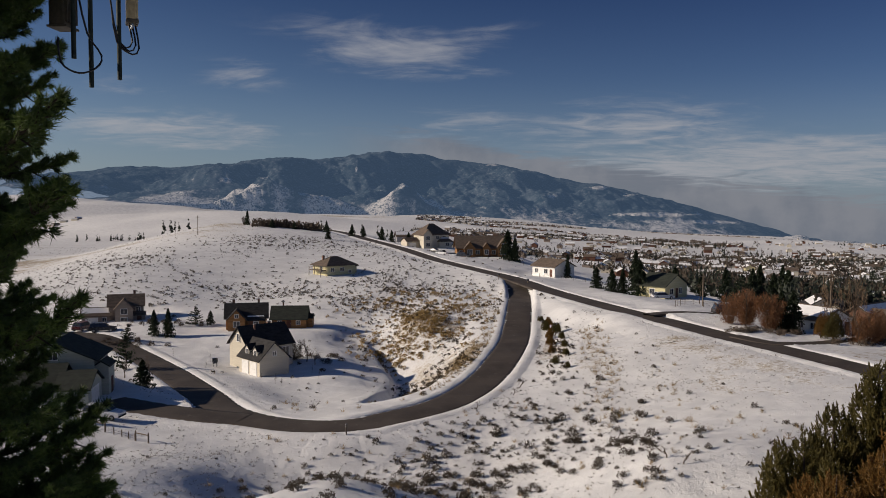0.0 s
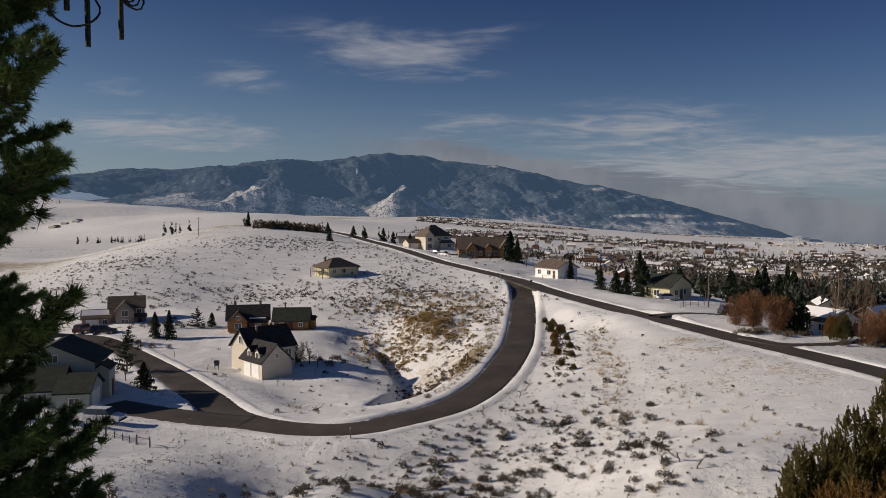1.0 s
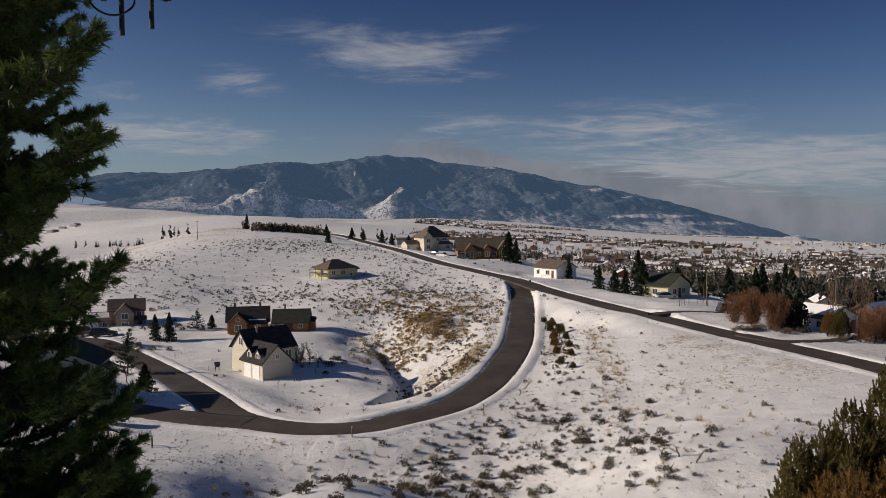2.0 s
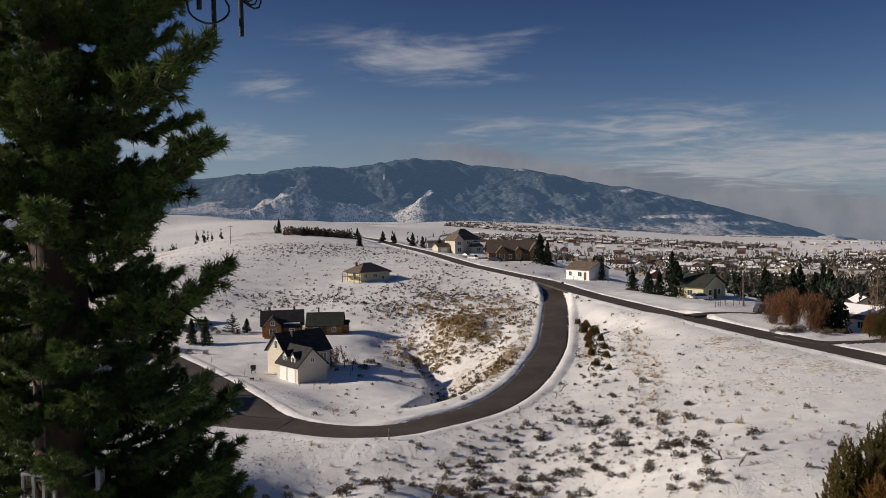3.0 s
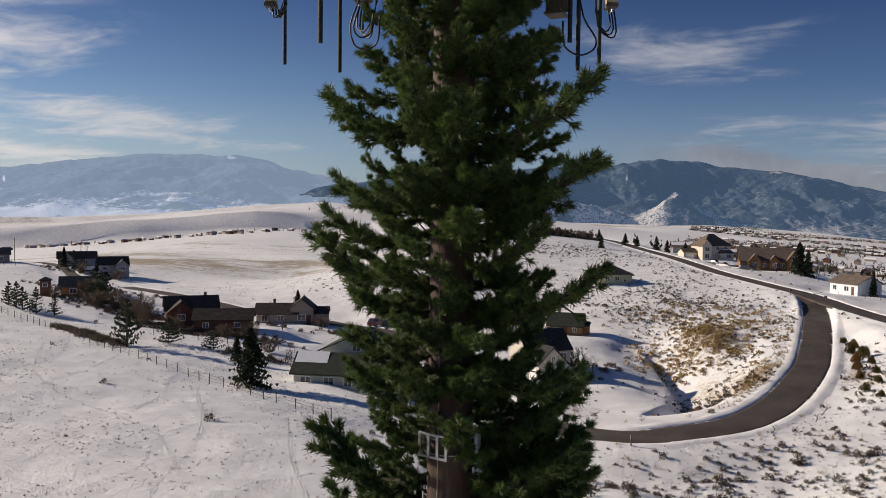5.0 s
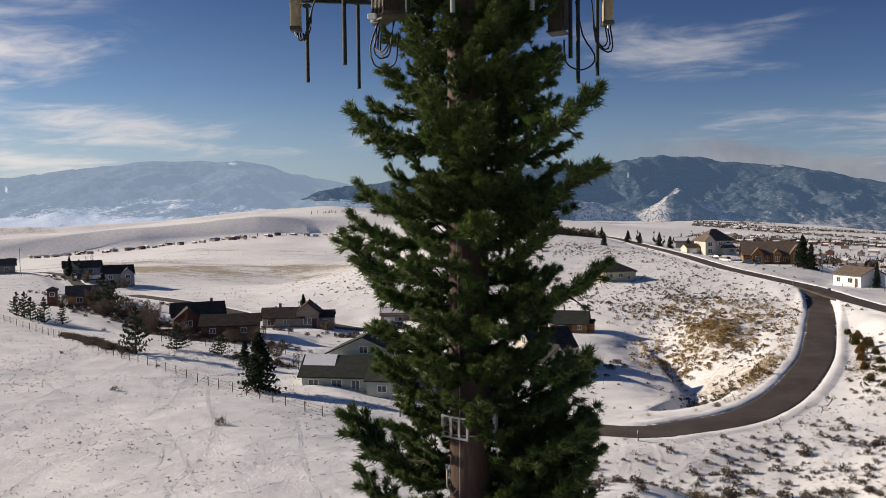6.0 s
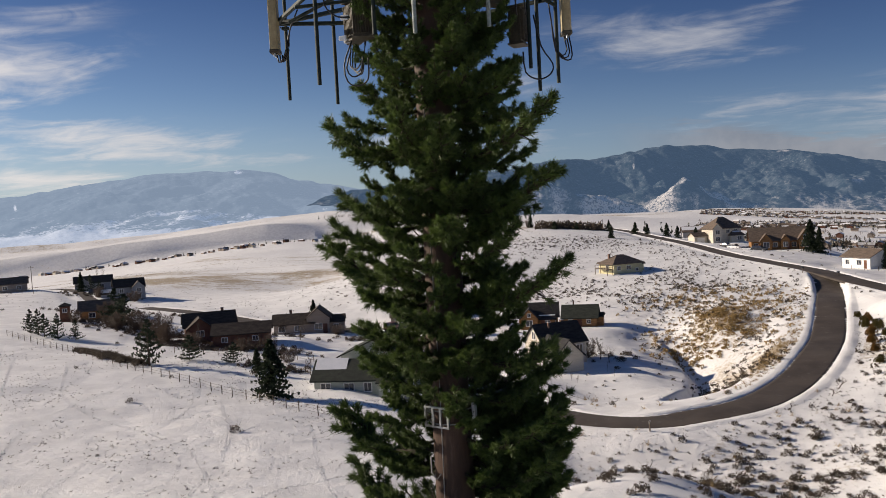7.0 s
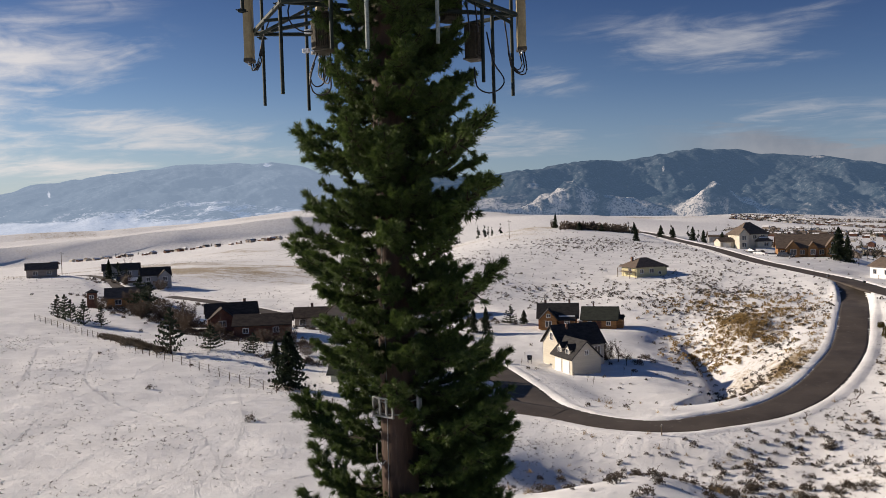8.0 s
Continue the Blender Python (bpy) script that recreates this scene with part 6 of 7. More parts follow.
# round the houses in the dip
for x, y, h_, wide, kind, label in [
        (-79, 342, 6.2, 3.0, "fir", "lone dark fir on the hill crest"), (-80.5, 343, 4.6, 2.6, "brown", "brown bare tree on the hill crest"), (-46.6, 135.6, 4.4, 2.6, "fir", "small dark fir beside the taupe house"), (-43.9, 135.2, 4.9, 2.8, "fir", "pointed dark fir beside the taupe house"), (-42.0, 145.0, 3.4, 3.2, "pine", "rounded dark pine at the foot of the slope"),
        (-39.6, 146.5, 2.6, 2.2, "fir", "small dark fir at the foot of the slope"), (-41.1, 108.6, 4.8, 3.8, "pine", "open dark pine beside the lane"), (-33.3, 94.1, 3.3, 3.2, "fir", "dense squat evergreen beside the driveway"),
        (-49.5, 131.0, 2.8, 2.6, "pine", "bushy dark pine in the yard"), (-74.5, 83.5, 6.4, 4.6, "pine", "open-crowned dark pine at the fence"), (-72.6, 90.0, 3.6, 4.0, "pine", "low spreading pine in the snow"),
        (-66.0, 91.5, 3.0, 3.2, "pine", "small spreading pine in the snow"), (-48.0, 72.8, 6.6, 5.6, "fir", "dense dark fir beside the sage-green house"), (-58.5, 86.0, 3.4, 2.6, "fir", "small dark fir in the yard"),
        (-115, 103, 4.6, 3.0, "pine", "thin dark pine in a row"), (-111.5, 101, 4.0, 3.0, "pine", "thin dark pine in a row"), (-108, 100.5, 4.4, 2.8, "pine", "thin dark pine in a row"), (-118.5, 104.5, 4.2, 2.8, "pine", "thin dark pine in a row"),
        (-105, 101.5, 3.4, 2.6, "pine", "small dark pine in a row"), (-119, 127, 7.0, 6.2, "pine", "broad dark pine beside the ochre bungalow"), (-114, 124, 6.4, 6.0, "pine", "broad dark pine among brown brush"),
        (-80.5, 142.5, 6.0, 3.4, "fir", "dark fir behind the long house"), (-203, 205, 6.5, 3.4, "fir", "dark fir beside far houses"), (-198, 204, 5.5, 4.2, "pine", "dark pine beside far houses"), (-186, 195, 5.0, 4.0, "pine", "dark pine beside far houses"),
        (26.6, 250.5, 9.2, 6.4, "fir", "big dark fir in front of the lodge"), (28.8, 249.0, 7.4, 4.6, "fir", "dark fir beside the lodge"), (38.6, 205.0, 6.0, 2.4, "fir", "slim dark fir beside the white house"),
        (42.0, 166, 4.8, 4.0, "fir", "broad dark fir across the street"), (47.2, 162.5, 7.6, 5.2, "fir", "tall dark fir beside the yellow house"), (44.8, 168, 5.2, 3.4, "fir", "dark fir beside the yellow house"), (57.5, 171, 5.4, 3.8, "fir", "dark conical fir behind the yellow house"),
        (55.4, 107.5, 5.8, 4.0, "fir", "dark fir beside russet trees"), (54.2, 108.6, 5.6, 3.8, "fir", "dark fir in front of the bungalow"), (56.4, 97.6, 4.0, 4.2, "juniper", "low olive juniper beside the street"), (55.2, 98.6, 3.4, 2.6, "ochre", "small rust-tinged juniper beside the street"), (-37.5, 296, 5.0, 3.0, "fir", "lone dark fir on the hill crest"),
        (39.6, 171, 4.6, 3.6, "fir", "broad dark fir across the street"), (49.6, 176, 9.0, 5.0, "fir", "tall dark fir behind the yellow house"), (60.5, 182, 6.5, 4.2, "fir", "dark conical fir in a snowy yard"), (66, 180, 5.6, 3.4, "fir", "dark conical fir in a snowy yard"),
        (71, 176, 7.0, 4.2, "fir", "dark fir in a dense belt"), (75, 172, 8.0, 4.6, "fir", "dark fir in a dense belt"), (79, 178, 9.0, 4.8, "fir", "tall dark fir in a dense belt"), (82, 170, 8.4, 5.0, "fir", "dark fir in a dense belt"), (74, 186, 7.6, 4.4, "fir", "dark fir in a dense belt"),
        (86, 182, 9.5, 5.0, "fir", "tall dark fir in a dense belt"), (68, 160, 6.4, 4.4, "pine", "dark pine in a dense belt"), (73, 156, 7.4, 4.8, "fir", "dark fir in a dense belt"), (78, 160, 8.2, 4.6, "fir", "dark fir in a dense belt"), (64, 152, 5.2, 4.4, "pine", "dark pine in a dense belt"),
        (-66, 331, 3.6, 3.4, "fir", "dark fir on the hill crest"), (-57, 334, 3.2, 2.8, "fir", "dark fir on the hill crest"), (-44, 338, 4.8, 3.2, "fir", "dark fir on the hill crest"), (-33, 338, 5.0, 4.0, "fir", "dark fir where the street tops the crest"), (-28, 337, 4.4, 3.0, "fir", "dark fir where the street tops the crest"),
        (-20, 336, 5.6, 4.0, "fir", "dark fir where the street tops the crest"), (-15, 322, 5.0, 3.6, "fir", "dark fir beside the street"), (-3, 318, 6.4, 4.6, "fir", "broad dark fir beside the street"), (-8, 321, 4.6, 3.4, "fir", "dark fir beside the street")]:
    tree(kind, label, x, y, h_, wide, int(abs(x * 3 + y)) % 3)
for i, (x, y, h_, wide) in enumerate([(48.6, 107.5, 7.2, 5.4), (51.0, 105.6, 7.0, 5.2), (52.6, 108.6, 6.6, 5.0), (50.0, 110.5, 6.6, 5.0), (46.8, 109.5, 5.8, 4.4), (58.4, 95.2, 4.6, 4.4), (60.4, 95.6, 5.6, 5.0), (62.5, 97.5, 6.0, 5.4)]):
    tree("russet", "russet-brown leafless tree with dense fine twigs", x, y, h_ * 0.9, wide * 0.92, i, "russet trees along the street")
for i, (x, y, h_, wide) in enumerate([(-99, 114, 4.6, 5.6), (-94, 111.5, 4.2, 5.0), (-101.5, 120, 5.0, 6.0), (-84.5, 106.5, 3.4, 4.4), (-108, 121, 4.8, 5.6), (-112, 119, 4.0, 5.0), (-122, 128, 5.0, 5.4), (-73, 104.5, 2.8, 3.6), (-69, 106, 3.4, 3.4),
                                       (-83, 134, 3.0, 4.0), (-70.5, 134, 2.6, 3.6), (-125, 121.5, 3.2, 3.6), (-60, 97, 2.6, 3.2), (-18.5, 119.5, 3.8, 4.2), (-184, 192, 4.4, 5.4), (-170, 192, 4.0, 5.0)]):
    tree("brown", "dense brown leafless tree beside a house", x, y, h_, wide, i, "brown bare trees round the houses")
for i, (x, y, h_, wide) in enumerate([(57.2, 99.5, 10.5, 3.4), (59.0, 98.0, 11.5, 3.8), (60.6, 100.5, 9.6, 3.6)]):
    tree("poplar", "tall bare poplar with upright twigs beside the street", x, y, h_, wide, i, "poplars beside the street")
for i, (x, y, h_, wide, label) in enumerate([
        (-16.5, 118.5, 4.8, 4.6, "bare shrubby tree beside the cream house"), (-14.8, 116.0, 3.4, 3.6, "bare shrub on the snowy bank"), (-38.5, 101.5, 3.6, 4.0, "small bare tree beside the driveway"), (-36.0, 104.0, 3.0, 3.0, "small bare tree beside the lane"),
        (54.5, 146, 6.0, 3.6, "bare tree beside the yellow house"),
        (30.5, 238, 8.0, 4.0, "bare tree near the white house"), (-98, 117, 5.0, 5.4, "bare brown tree beside the low house"), (-86, 110, 4.6, 5.0, "bare brown tree beside the barn"), (-71.5, 107.5, 4.0, 4.2, "bare tree at the end of the barn"),
        (-62, 98, 3.2, 3.4, "small bare tree in the yard"), (-70, 118, 4.2, 4.6, "bare tree beside the lane"), (-104, 121, 5.2, 5.4, "bare brown tree in brush"), (-215, 225, 11, 3.0, "tall bare poplar beside far houses"), (-213, 226, 12, 2.6, "tall bare poplar beside far houses"),
        (-55, 93, 3.0, 3.4, "reddish bare shrub in the yard"), (-52.5, 90, 2.6, 3.0, "reddish bare shrub in the yard")]):
    leafless(label, x, y, h_, wide, i)
for i, (x, y, h_) in enumerate([(-29.5, 108.5, 1.7), (-18.0, 101.5, 1.9), (-17.0, 100.5, 1.5), (-14.0, 108.0, 1.8), (-20.5, 104.0, 1.4), (-31.0, 116, 1.9), (-38, 120, 1.8), (-12.5, 104.5, 1.6)]):
    leafless("thin bare sapling standing in the snow", x, y, h_, h_ * 0.5, i, "sapling")

# ---- sagebrush, grass and far trees ----
srng = np.random.default_rng(5)


def sow(n, x0, x1, y0, y1, density):
    x, y = srng.uniform(x0, x1, n), srng.uniform(y0, y1, n)
    keep = srng.random(n) < density(x, y)
    x, y = x[keep], y[keep]
    ok = np.ones(len(x), bool)
    for way_ in WAYS:
        d, _ = near_way(x, y, way_)
        ok &= d > way_.width / 2 + 1.0
    for sx, sy, rad, _ in SITES:
        ok &= np.hypot(x - sx, y - sy) > rad * 0.9
    x, y = x[ok], y[ok]
    return np.stack([x, y, heights(x, y)], 1)


def spot(x, y, cx, cy, rx, ry, turn=0.0):
    c, s = math.cos(radians(turn)), math.sin(radians(turn))
    u, v = (x - cx) * c + (y - cy) * s, -(x - cx) * s + (y - cy) * c
    return np.exp(-(u / rx) ** 4 - (v / ry) ** 4)


def sage_density(x, y):
    clump = np.clip(0.5 + 1.6 * bumps(x, y, 7, 50, 3), 0, 1)
    slope_ = 0.85 * spot(x, y, 4, 160, 17, 36, 8) + 0.5 * spot(x, y, 3, 122, 7, 20, 12) + 0.5 * spot(x, y, -22, 166, 20, 14) + 0.5 * spot(x, y, -46, 176, 20, 12)
    front = 0.36 * spot(x, y, 9, 58, 15, 15) + 0.34 * spot(x, y, 20.5, 104, 2.2, 22, -8) + 0.4 * spot(x, y, 4, 112, 6, 15) + 0.35 * spot(x, y, 12, 76, 9, 5, 30) + 0.2 * spot(x, y, -6, 52, 9, 7)
    hill = 0.26 * spot(x, y, -48, 180, 44, 12, 6) + 0.6 * spot(x, y, -44, 272, 26, 22) + 0.5 * spot(x, y, -82, 205, 18, 20) + 0.1 * spot(x, y, -60, 220, 50, 34) + 0.28 * spot(x, y, -4, 212, 12, 22) + 0.16 * spot(x, y, -14, 250, 10, 18)
    return np.clip(slope_ + front + hill, 0, 1) * clump + 0.012


sage_at = np.vstack([sow(38000, -110, 30, 95, 300, sage_density), sow(11000, -20, 34, 40, 112, sage_density), sow(2600, -100, -12, 20, 110, lambda x, y: 0.03 * np.clip(0.5 + 2 * bumps(x, y, 12, 60, 2), 0, 1))])
near_ = np.hypot(sage_at[:, 0], sage_at[:, 1])


def mound(seed, leaves, twigs, leaf, width):
    """A low rounded bush half a unit in radius: a dense dark mass of small leaves with thin twigs standing out of it."""
    r = np.random.default_rng(seed)
    lobes = r.normal(size=(4, 2)) * 0.12
    at_ = lobes[r.integers(0, 4, leaves)]
    d = r.normal(size=(leaves, 3))
    d /= np.linalg.norm(d, axis=1)[:, None]
    d[:, 2] = np.abs(d[:, 2])
    p = d * (r.uniform(0.2, 1.0, leaves) ** 0.5)[:, None] * [0.26, 0.26, 0.36]
    p[:, :2] += at_
    w_ = d * 0.7 + r.normal(size=(leaves, 3)) * 0.6 + [0, 0, 0.2]
    w_ /= np.linalg.norm(w_, axis=1)[:, None]
    v1, f1 = blades(p, w_, r.uniform(*leaf, leaves), width * r.uniform(0.7, 1.4, leaves), r)
    a_ = r.uniform(0, 6.28, twigs)
    t_ = np.stack([np.cos(a_) * 0.6, np.sin(a_) * 0.6, r.uniform(0.5, 1.3, twigs)], 1)
    t_ /= np.linalg.norm(t_, axis=1)[:, None]
    v2, f2 = blades(t_ * 0.1, t_, r.uniform(0.3, 0.58, twigs), np.full(twigs, 0.014), r)
    return np.vstack([v1, v2]), np.vstack([f1, f2 + len(v1)])


protos = [mound(600 + k, 26, 3, (0.12, 0.24), 0.17) for k in range(6)]
fine_protos = [mound(620 + k, 170, 12, (0.05, 0.11), 0.06) for k in range(8)]
size_ = np.clip(srng.lognormal(0.14, 0.36, len(sage_at)), 0.5, 2.1) * np.where(srng.random(len(sage_at)) < 0.42, 0.40, 1.0) * np.where(near_ < 96, 0.85, 0.66)
for close, kinds in ((near_ < 96, fine_protos), (near_ >= 96, protos)):
    v, f = scatter(kinds, sage_at[close], size_[close], srng.uniform(0, 6.28, close.sum()))
    tagged(new("sagebrush", raw_mesh("sagebrush", v, f, SAGE)), "scattered dark sagebrush poking through the snow", "shrub", kind="stuff")
brush_at = sow(9000, -22, 18, 108, 180, lambda x, y: np.clip(0.5 + 1.8 * bumps(x, y, 4, 92, 2), 0, 1) * (0.8 * spot(x, y, -1, 136, 6.5, 9, 20) + 0.20 * spot(x, y, 2, 150, 14, 24, 10)))
v, f = scatter(protos, brush_at, np.clip(srng.lognormal(0.05, 0.3, len(brush_at)), 0.5, 1.8), srng.uniform(0, 6.28, len(brush_at)))
tagged(new("dry_brush", raw_mesh("dry_brush", v, f, STRAW)), "straw-yellow dry brush thick on the slope above the gully", "shrub", kind="stuff")

grass_at = np.vstack([sow(12000, -22, 16, 112, 184, lambda x, y: np.clip(0.35 + 2.2 * bumps(x, y, 6, 90, 3), 0.05, 1) * (0.8 * spot(x, y, 0, 137, 7, 10, 20) + 0.22 * spot(x, y, 3, 154, 15, 28, 10))),
                      sow(1500, 0, 18, 88, 130, lambda x, y: spot(x, y, 9.5, 108, 2.2, 17, -14)), sow(1800, 12, 36, 55, 125, lambda x, y: 0.8 * spot(x, y, 25, 96, 1.8, 26, -8)),
                      sow(2600, -14, 34, 42, 90, lambda x, y: 0.06 + 0 * x)])
tufts = [shrub(700 + k, 34, 1.5, (0.3, 0.6), 0.022) for k in range(4)]
tuft_v, tuft_f = scatter(tufts, grass_at, srng.uniform(0.4, 1.05, len(grass_at)), srng.uniform(0, 6.28, len(grass_at)))
tagged(new("dry_grass", raw_mesh("dry_grass", tuft_v, tuft_f, STRAW)), "straw-coloured dry grass tufts on the slope", "grass", kind="stuff")


# trails of animals across the field: pushed-up crumbs of snow on both sides of a trodden line
TRAILS = [[(-28, 30), (-33, 38), (-37, 47), (-42, 55), (-52, 68)], [(-40, 28), (-44, 36), (-47, 44), (-50, 58), (-58, 72)], [(-52, 36), (-57, 44), (-62, 52), (-66, 66), (-70, 76)], [(-30, 36), (-38, 45), (-45, 50), (-66, 60), (-84, 78)],
          [(-22, 38), (-26, 44), (-30, 50), (-36, 60)], [(-25, 26), (-27, 38), (-24, 48), (-30, 62)], [(-38, 24), (-36, 38), (-41, 48), (-39, 60)], [(-46, 30), (-60, 38), (-72, 52), (-88, 62)], [(-60, 34), (-70, 50), (-78, 62), (-96, 80)],
          [(20, 58), (26, 72), (30, 92), (36, 112)], [(34, 66), (31, 84), (33, 102)], [(16, 62), (22, 80), (24, 100), (27, 118)], [(22, 52), (31, 62), (36, 80)], [(20, 64), (32, 70), (41, 88)]]
trail_rng = np.random.default_rng(88)
crumb = np.array([(-0.5, 0, -0.4), (0, -0.5, -0.4), (0.5, 0, -0.4), (0, 0.5, -0.4), (0, 0, 0.5)])
crumb_f = np.array([(0, 1, 4), (1, 2, 4), (2, 3, 4), (3, 0, 4)])
spots_ = []
for k, line in enumerate(TRAILS):
    c = spline(line, 0.42)
    c = c + 0.5 * np.stack([bumps(c[:, 0], c[:, 1], 5, 300 + k, 2), bumps(c[:, 0], c[:, 1], 5, 330 + k, 2)], 1)
    for side in (-0.14, 0.14):
        spots_.append(c + trail_rng.normal(size=c.shape) * 0.05 + [side, 0])
spots_ = np.vstack(spots_)
spots_ = np.column_stack([spots_, heights(spots_[:, 0], spots_[:, 1]) + 0.02])
v, f = scatter([(crumb, crumb_f)], spots_, np.stack([trail_rng.uniform(0.14, 0.34, len(spots_))] * 2 + [trail_rng.uniform(0.07, 0.16, len(spots_))], 1), trail_rng.uniform(0, 6.28, len(spots_)))
tagged(new("snow_trails", raw_mesh("snow_trails", v, f, SNOW_GROUND)), "trodden animal trails of broken snow across the fields", "snow", kind="stuff")

# fine stalks that speckle the open snow
speck_at = np.vstack([sow(15000, -105, -10, 18, 100, lambda x, y: np.clip(0.35 + 2.2 * bumps(x, y, 9, 93, 3), 0.04, 1)), sow(9000, 10, 52, 40, 130, lambda x, y: np.clip(0.3 + 2.0 * bumps(x, y, 8, 94, 3), 0.04, 1) * (x < 20 + 0.26 * (130 - y) + 14)),
                      sow(3200, -130, -5, 150, 330, lambda x, y: np.clip(0.4 + 2.0 * bumps(x, y, 14, 95, 3), 0.05, 1)), sow(3000, -22, 20, 44, 74, lambda x, y: 0.4 + 0 * x), sow(16000, -420, -95, 150, 560, lambda x, y: np.clip(0.2 + 2.2 * bumps(x + 0.5 * y, y * 1.6, 40, 97, 4), 0.02, 0.8))])
stalks = [shrub(760 + k, 7, 1.0, (0.3, 0.7), 0.06) for k in range(5)]
v, f = scatter(stalks, speck_at, srng.uniform(0.16, 0.42, len(speck_at)) * np.where(np.hypot(speck_at[:, 0], speck_at[:, 1]) > 190, 1.8, 1.0), srng.uniform(0, 6.28, len(speck_at)))
tagged(new("grass_stalks", raw_mesh("grass_stalks", v, f, SAGE)), "sparse dead stalks speckling the open snow", "grass", kind="stuff")


def far_cone(seed, n=15):
    r = np.random.default_rng(seed)
    h_ = r.uniform(0.05, 1, n)
    t = r.uniform(0, 6.28, n)
    d = np.stack([np.cos(t), np.sin(t), np.full(n, -0.5)], 1)
    s_ = np.stack([0 * t, 0 * t, h_], 1)
    return spikes(s_, d / np.linalg.norm(d, axis=1)[:, None], 0.36 * (1.05 - h_) + 0.05, np.full(n, 0.32), r)


def far_round(seed, n=13):
    r = np.random.default_rng(seed)
    d = r.normal(size=(n, 3)) + [0, 0, 0.8]
    d /= np.linalg.norm(d, axis=1)[:, None]
    return spikes(r.normal(size=(n, 3)) * [0.16, 0.16, 0.14] + [0, 0, 0.45], d, r.uniform(0.2, 0.42, n), np.full(n, 0.15), r)


def in_town(x, y):
    east = x > 0.14 * y + 24
    near = (y < 330) & (x > 0.16 * y + 48)
    return np.where(y < 330, near, east) & (x < 0.75 * y + 80) | ((y > 420) & (x > -0.02 * y - 10) & (x < 0.75 * y))


def town_points(n, y0, y1, power=1.0):
    y = y0 + (y1 - y0) * srng.random(n) ** power
    x = srng.uniform(-0.05, 0.72, n) * y + srng.uniform(0, 60, n)
    k = in_town(x, y) & ((bumps(x * 0.7, y * 1.5, 190, 74, 3) > -0.03) | (srng.random(n) < 0.08)) & ((y < 1250) | (bumps(x * 0.22, y, 210, 75, 2) > 0.07))
    return np.stack([x[k], y[k]], 1)


def with_ground(p):
    return np.column_stack([p, rough_height(p[:, 0], p[:, 1])])


firs = town_points(23000, 150, 3300, 1.6)
wooded = bumps(firs[:, 0], firs[:, 1], 160, 71, 3)
firs = with_ground(firs[wooded > -0.06])
belt = np.stack([srng.uniform(62, 260, 1300), srng.uniform(118, 420, 1300)], 1)
belt = belt[(belt[:, 0] > 0.13 * belt[:, 1] + 46) & (bumps(belt[:, 0], belt[:, 1], 40, 72, 2) > 0.05)]
firs = np.vstack([firs, with_ground(np.array([p for p in belt if min(math.hypot(p[0] - q[0], p[1] - q[1]) for q in taken) > 8]))])
rows_ = [(-326, 722, -265, 752, 26), (-121, 362, -114, 367, 5), (-960, 1000, -640, 1230, 40), (-760, 1420, -690, 1460, 16), (-1500, 1900, -1250, 2050, 30), (-1100, 2400, -800, 2500, 30), (-110, 470, -60, 480, 10), (-40, 430, 20, 440, 16)]
for x0, y0, x1, y1, n in rows_:
    t = srng.random(n)
    firs = np.vstack([firs, with_ground(np.stack([x0 + (x1 - x0) * t + srng.normal(size=n) * 3, y0 + (y1 - y0) * t + srng.normal(size=n) * 5], 1))])
hs = srng.uniform(3.4, 7.2, len(firs))
v, f = scatter([far_cone(800 + k) for k in range(5)], firs, np.stack([hs * 0.8, hs * 0.8, hs], 1), srng.uniform(0, 6.28, len(firs)))
tagged(new("distant_conifers", raw_mesh("distant_conifers", v, f, FAR_FIR)), "dark conifers scattered through the town", "tree", kind="stuff")
crest = srng.random(110)
crest = with_ground(np.stack([-74 + 27 * crest + srng.normal(size=110) * 1.5, 338 + 6 * crest + srng.normal(size=110) * 4], 1))
v, f = scatter([clump(840 + k, 34, 1.0, (0.18, 0.34), 0.14) for k in range(4)], crest, np.stack([srng.uniform(2.6, 5, 110)] * 2 + [srng.uniform(2.2, 5.6, 110)], 1), srng.uniform(0, 6.28, 110))
tagged(new("crest_thicket", raw_mesh("crest_thicket", v, f, TWIG)), "brown leafless thicket along the crest of the hill", "shrub", kind="stuff")
leafy = with_ground(town_points(25000, 160, 3200, 1.5))
close_by = np.stack([srng.uniform(60, 300, 1500), srng.uniform(125, 440, 1500)], 1)
close_by = close_by[(close_by[:, 0] > 0.16 * close_by[:, 1] + 48) & (bumps(close_by[:, 0], close_by[:, 1], 60, 78, 3) > -0.02)]
close_by = np.array([p for p in close_by if min(math.hypot(p[0] - q[0], p[1] - q[1]) for q in taken) > 7])
leafy = np.vstack([leafy, with_ground(close_by)])
hs = srng.uniform(3.5, 7.5, len(leafy))
v, f = scatter([far_round(820 + k) for k in range(4)], leafy, np.stack([hs * 0.8, hs * 0.8, hs], 1), srng.uniform(0, 6.28, len(leafy)))
tagged(new("distant_bare_trees", raw_mesh("distant_bare_trees", v, f, SAGE)), "brown leafless trees among the town houses", "tree", kind="stuff")


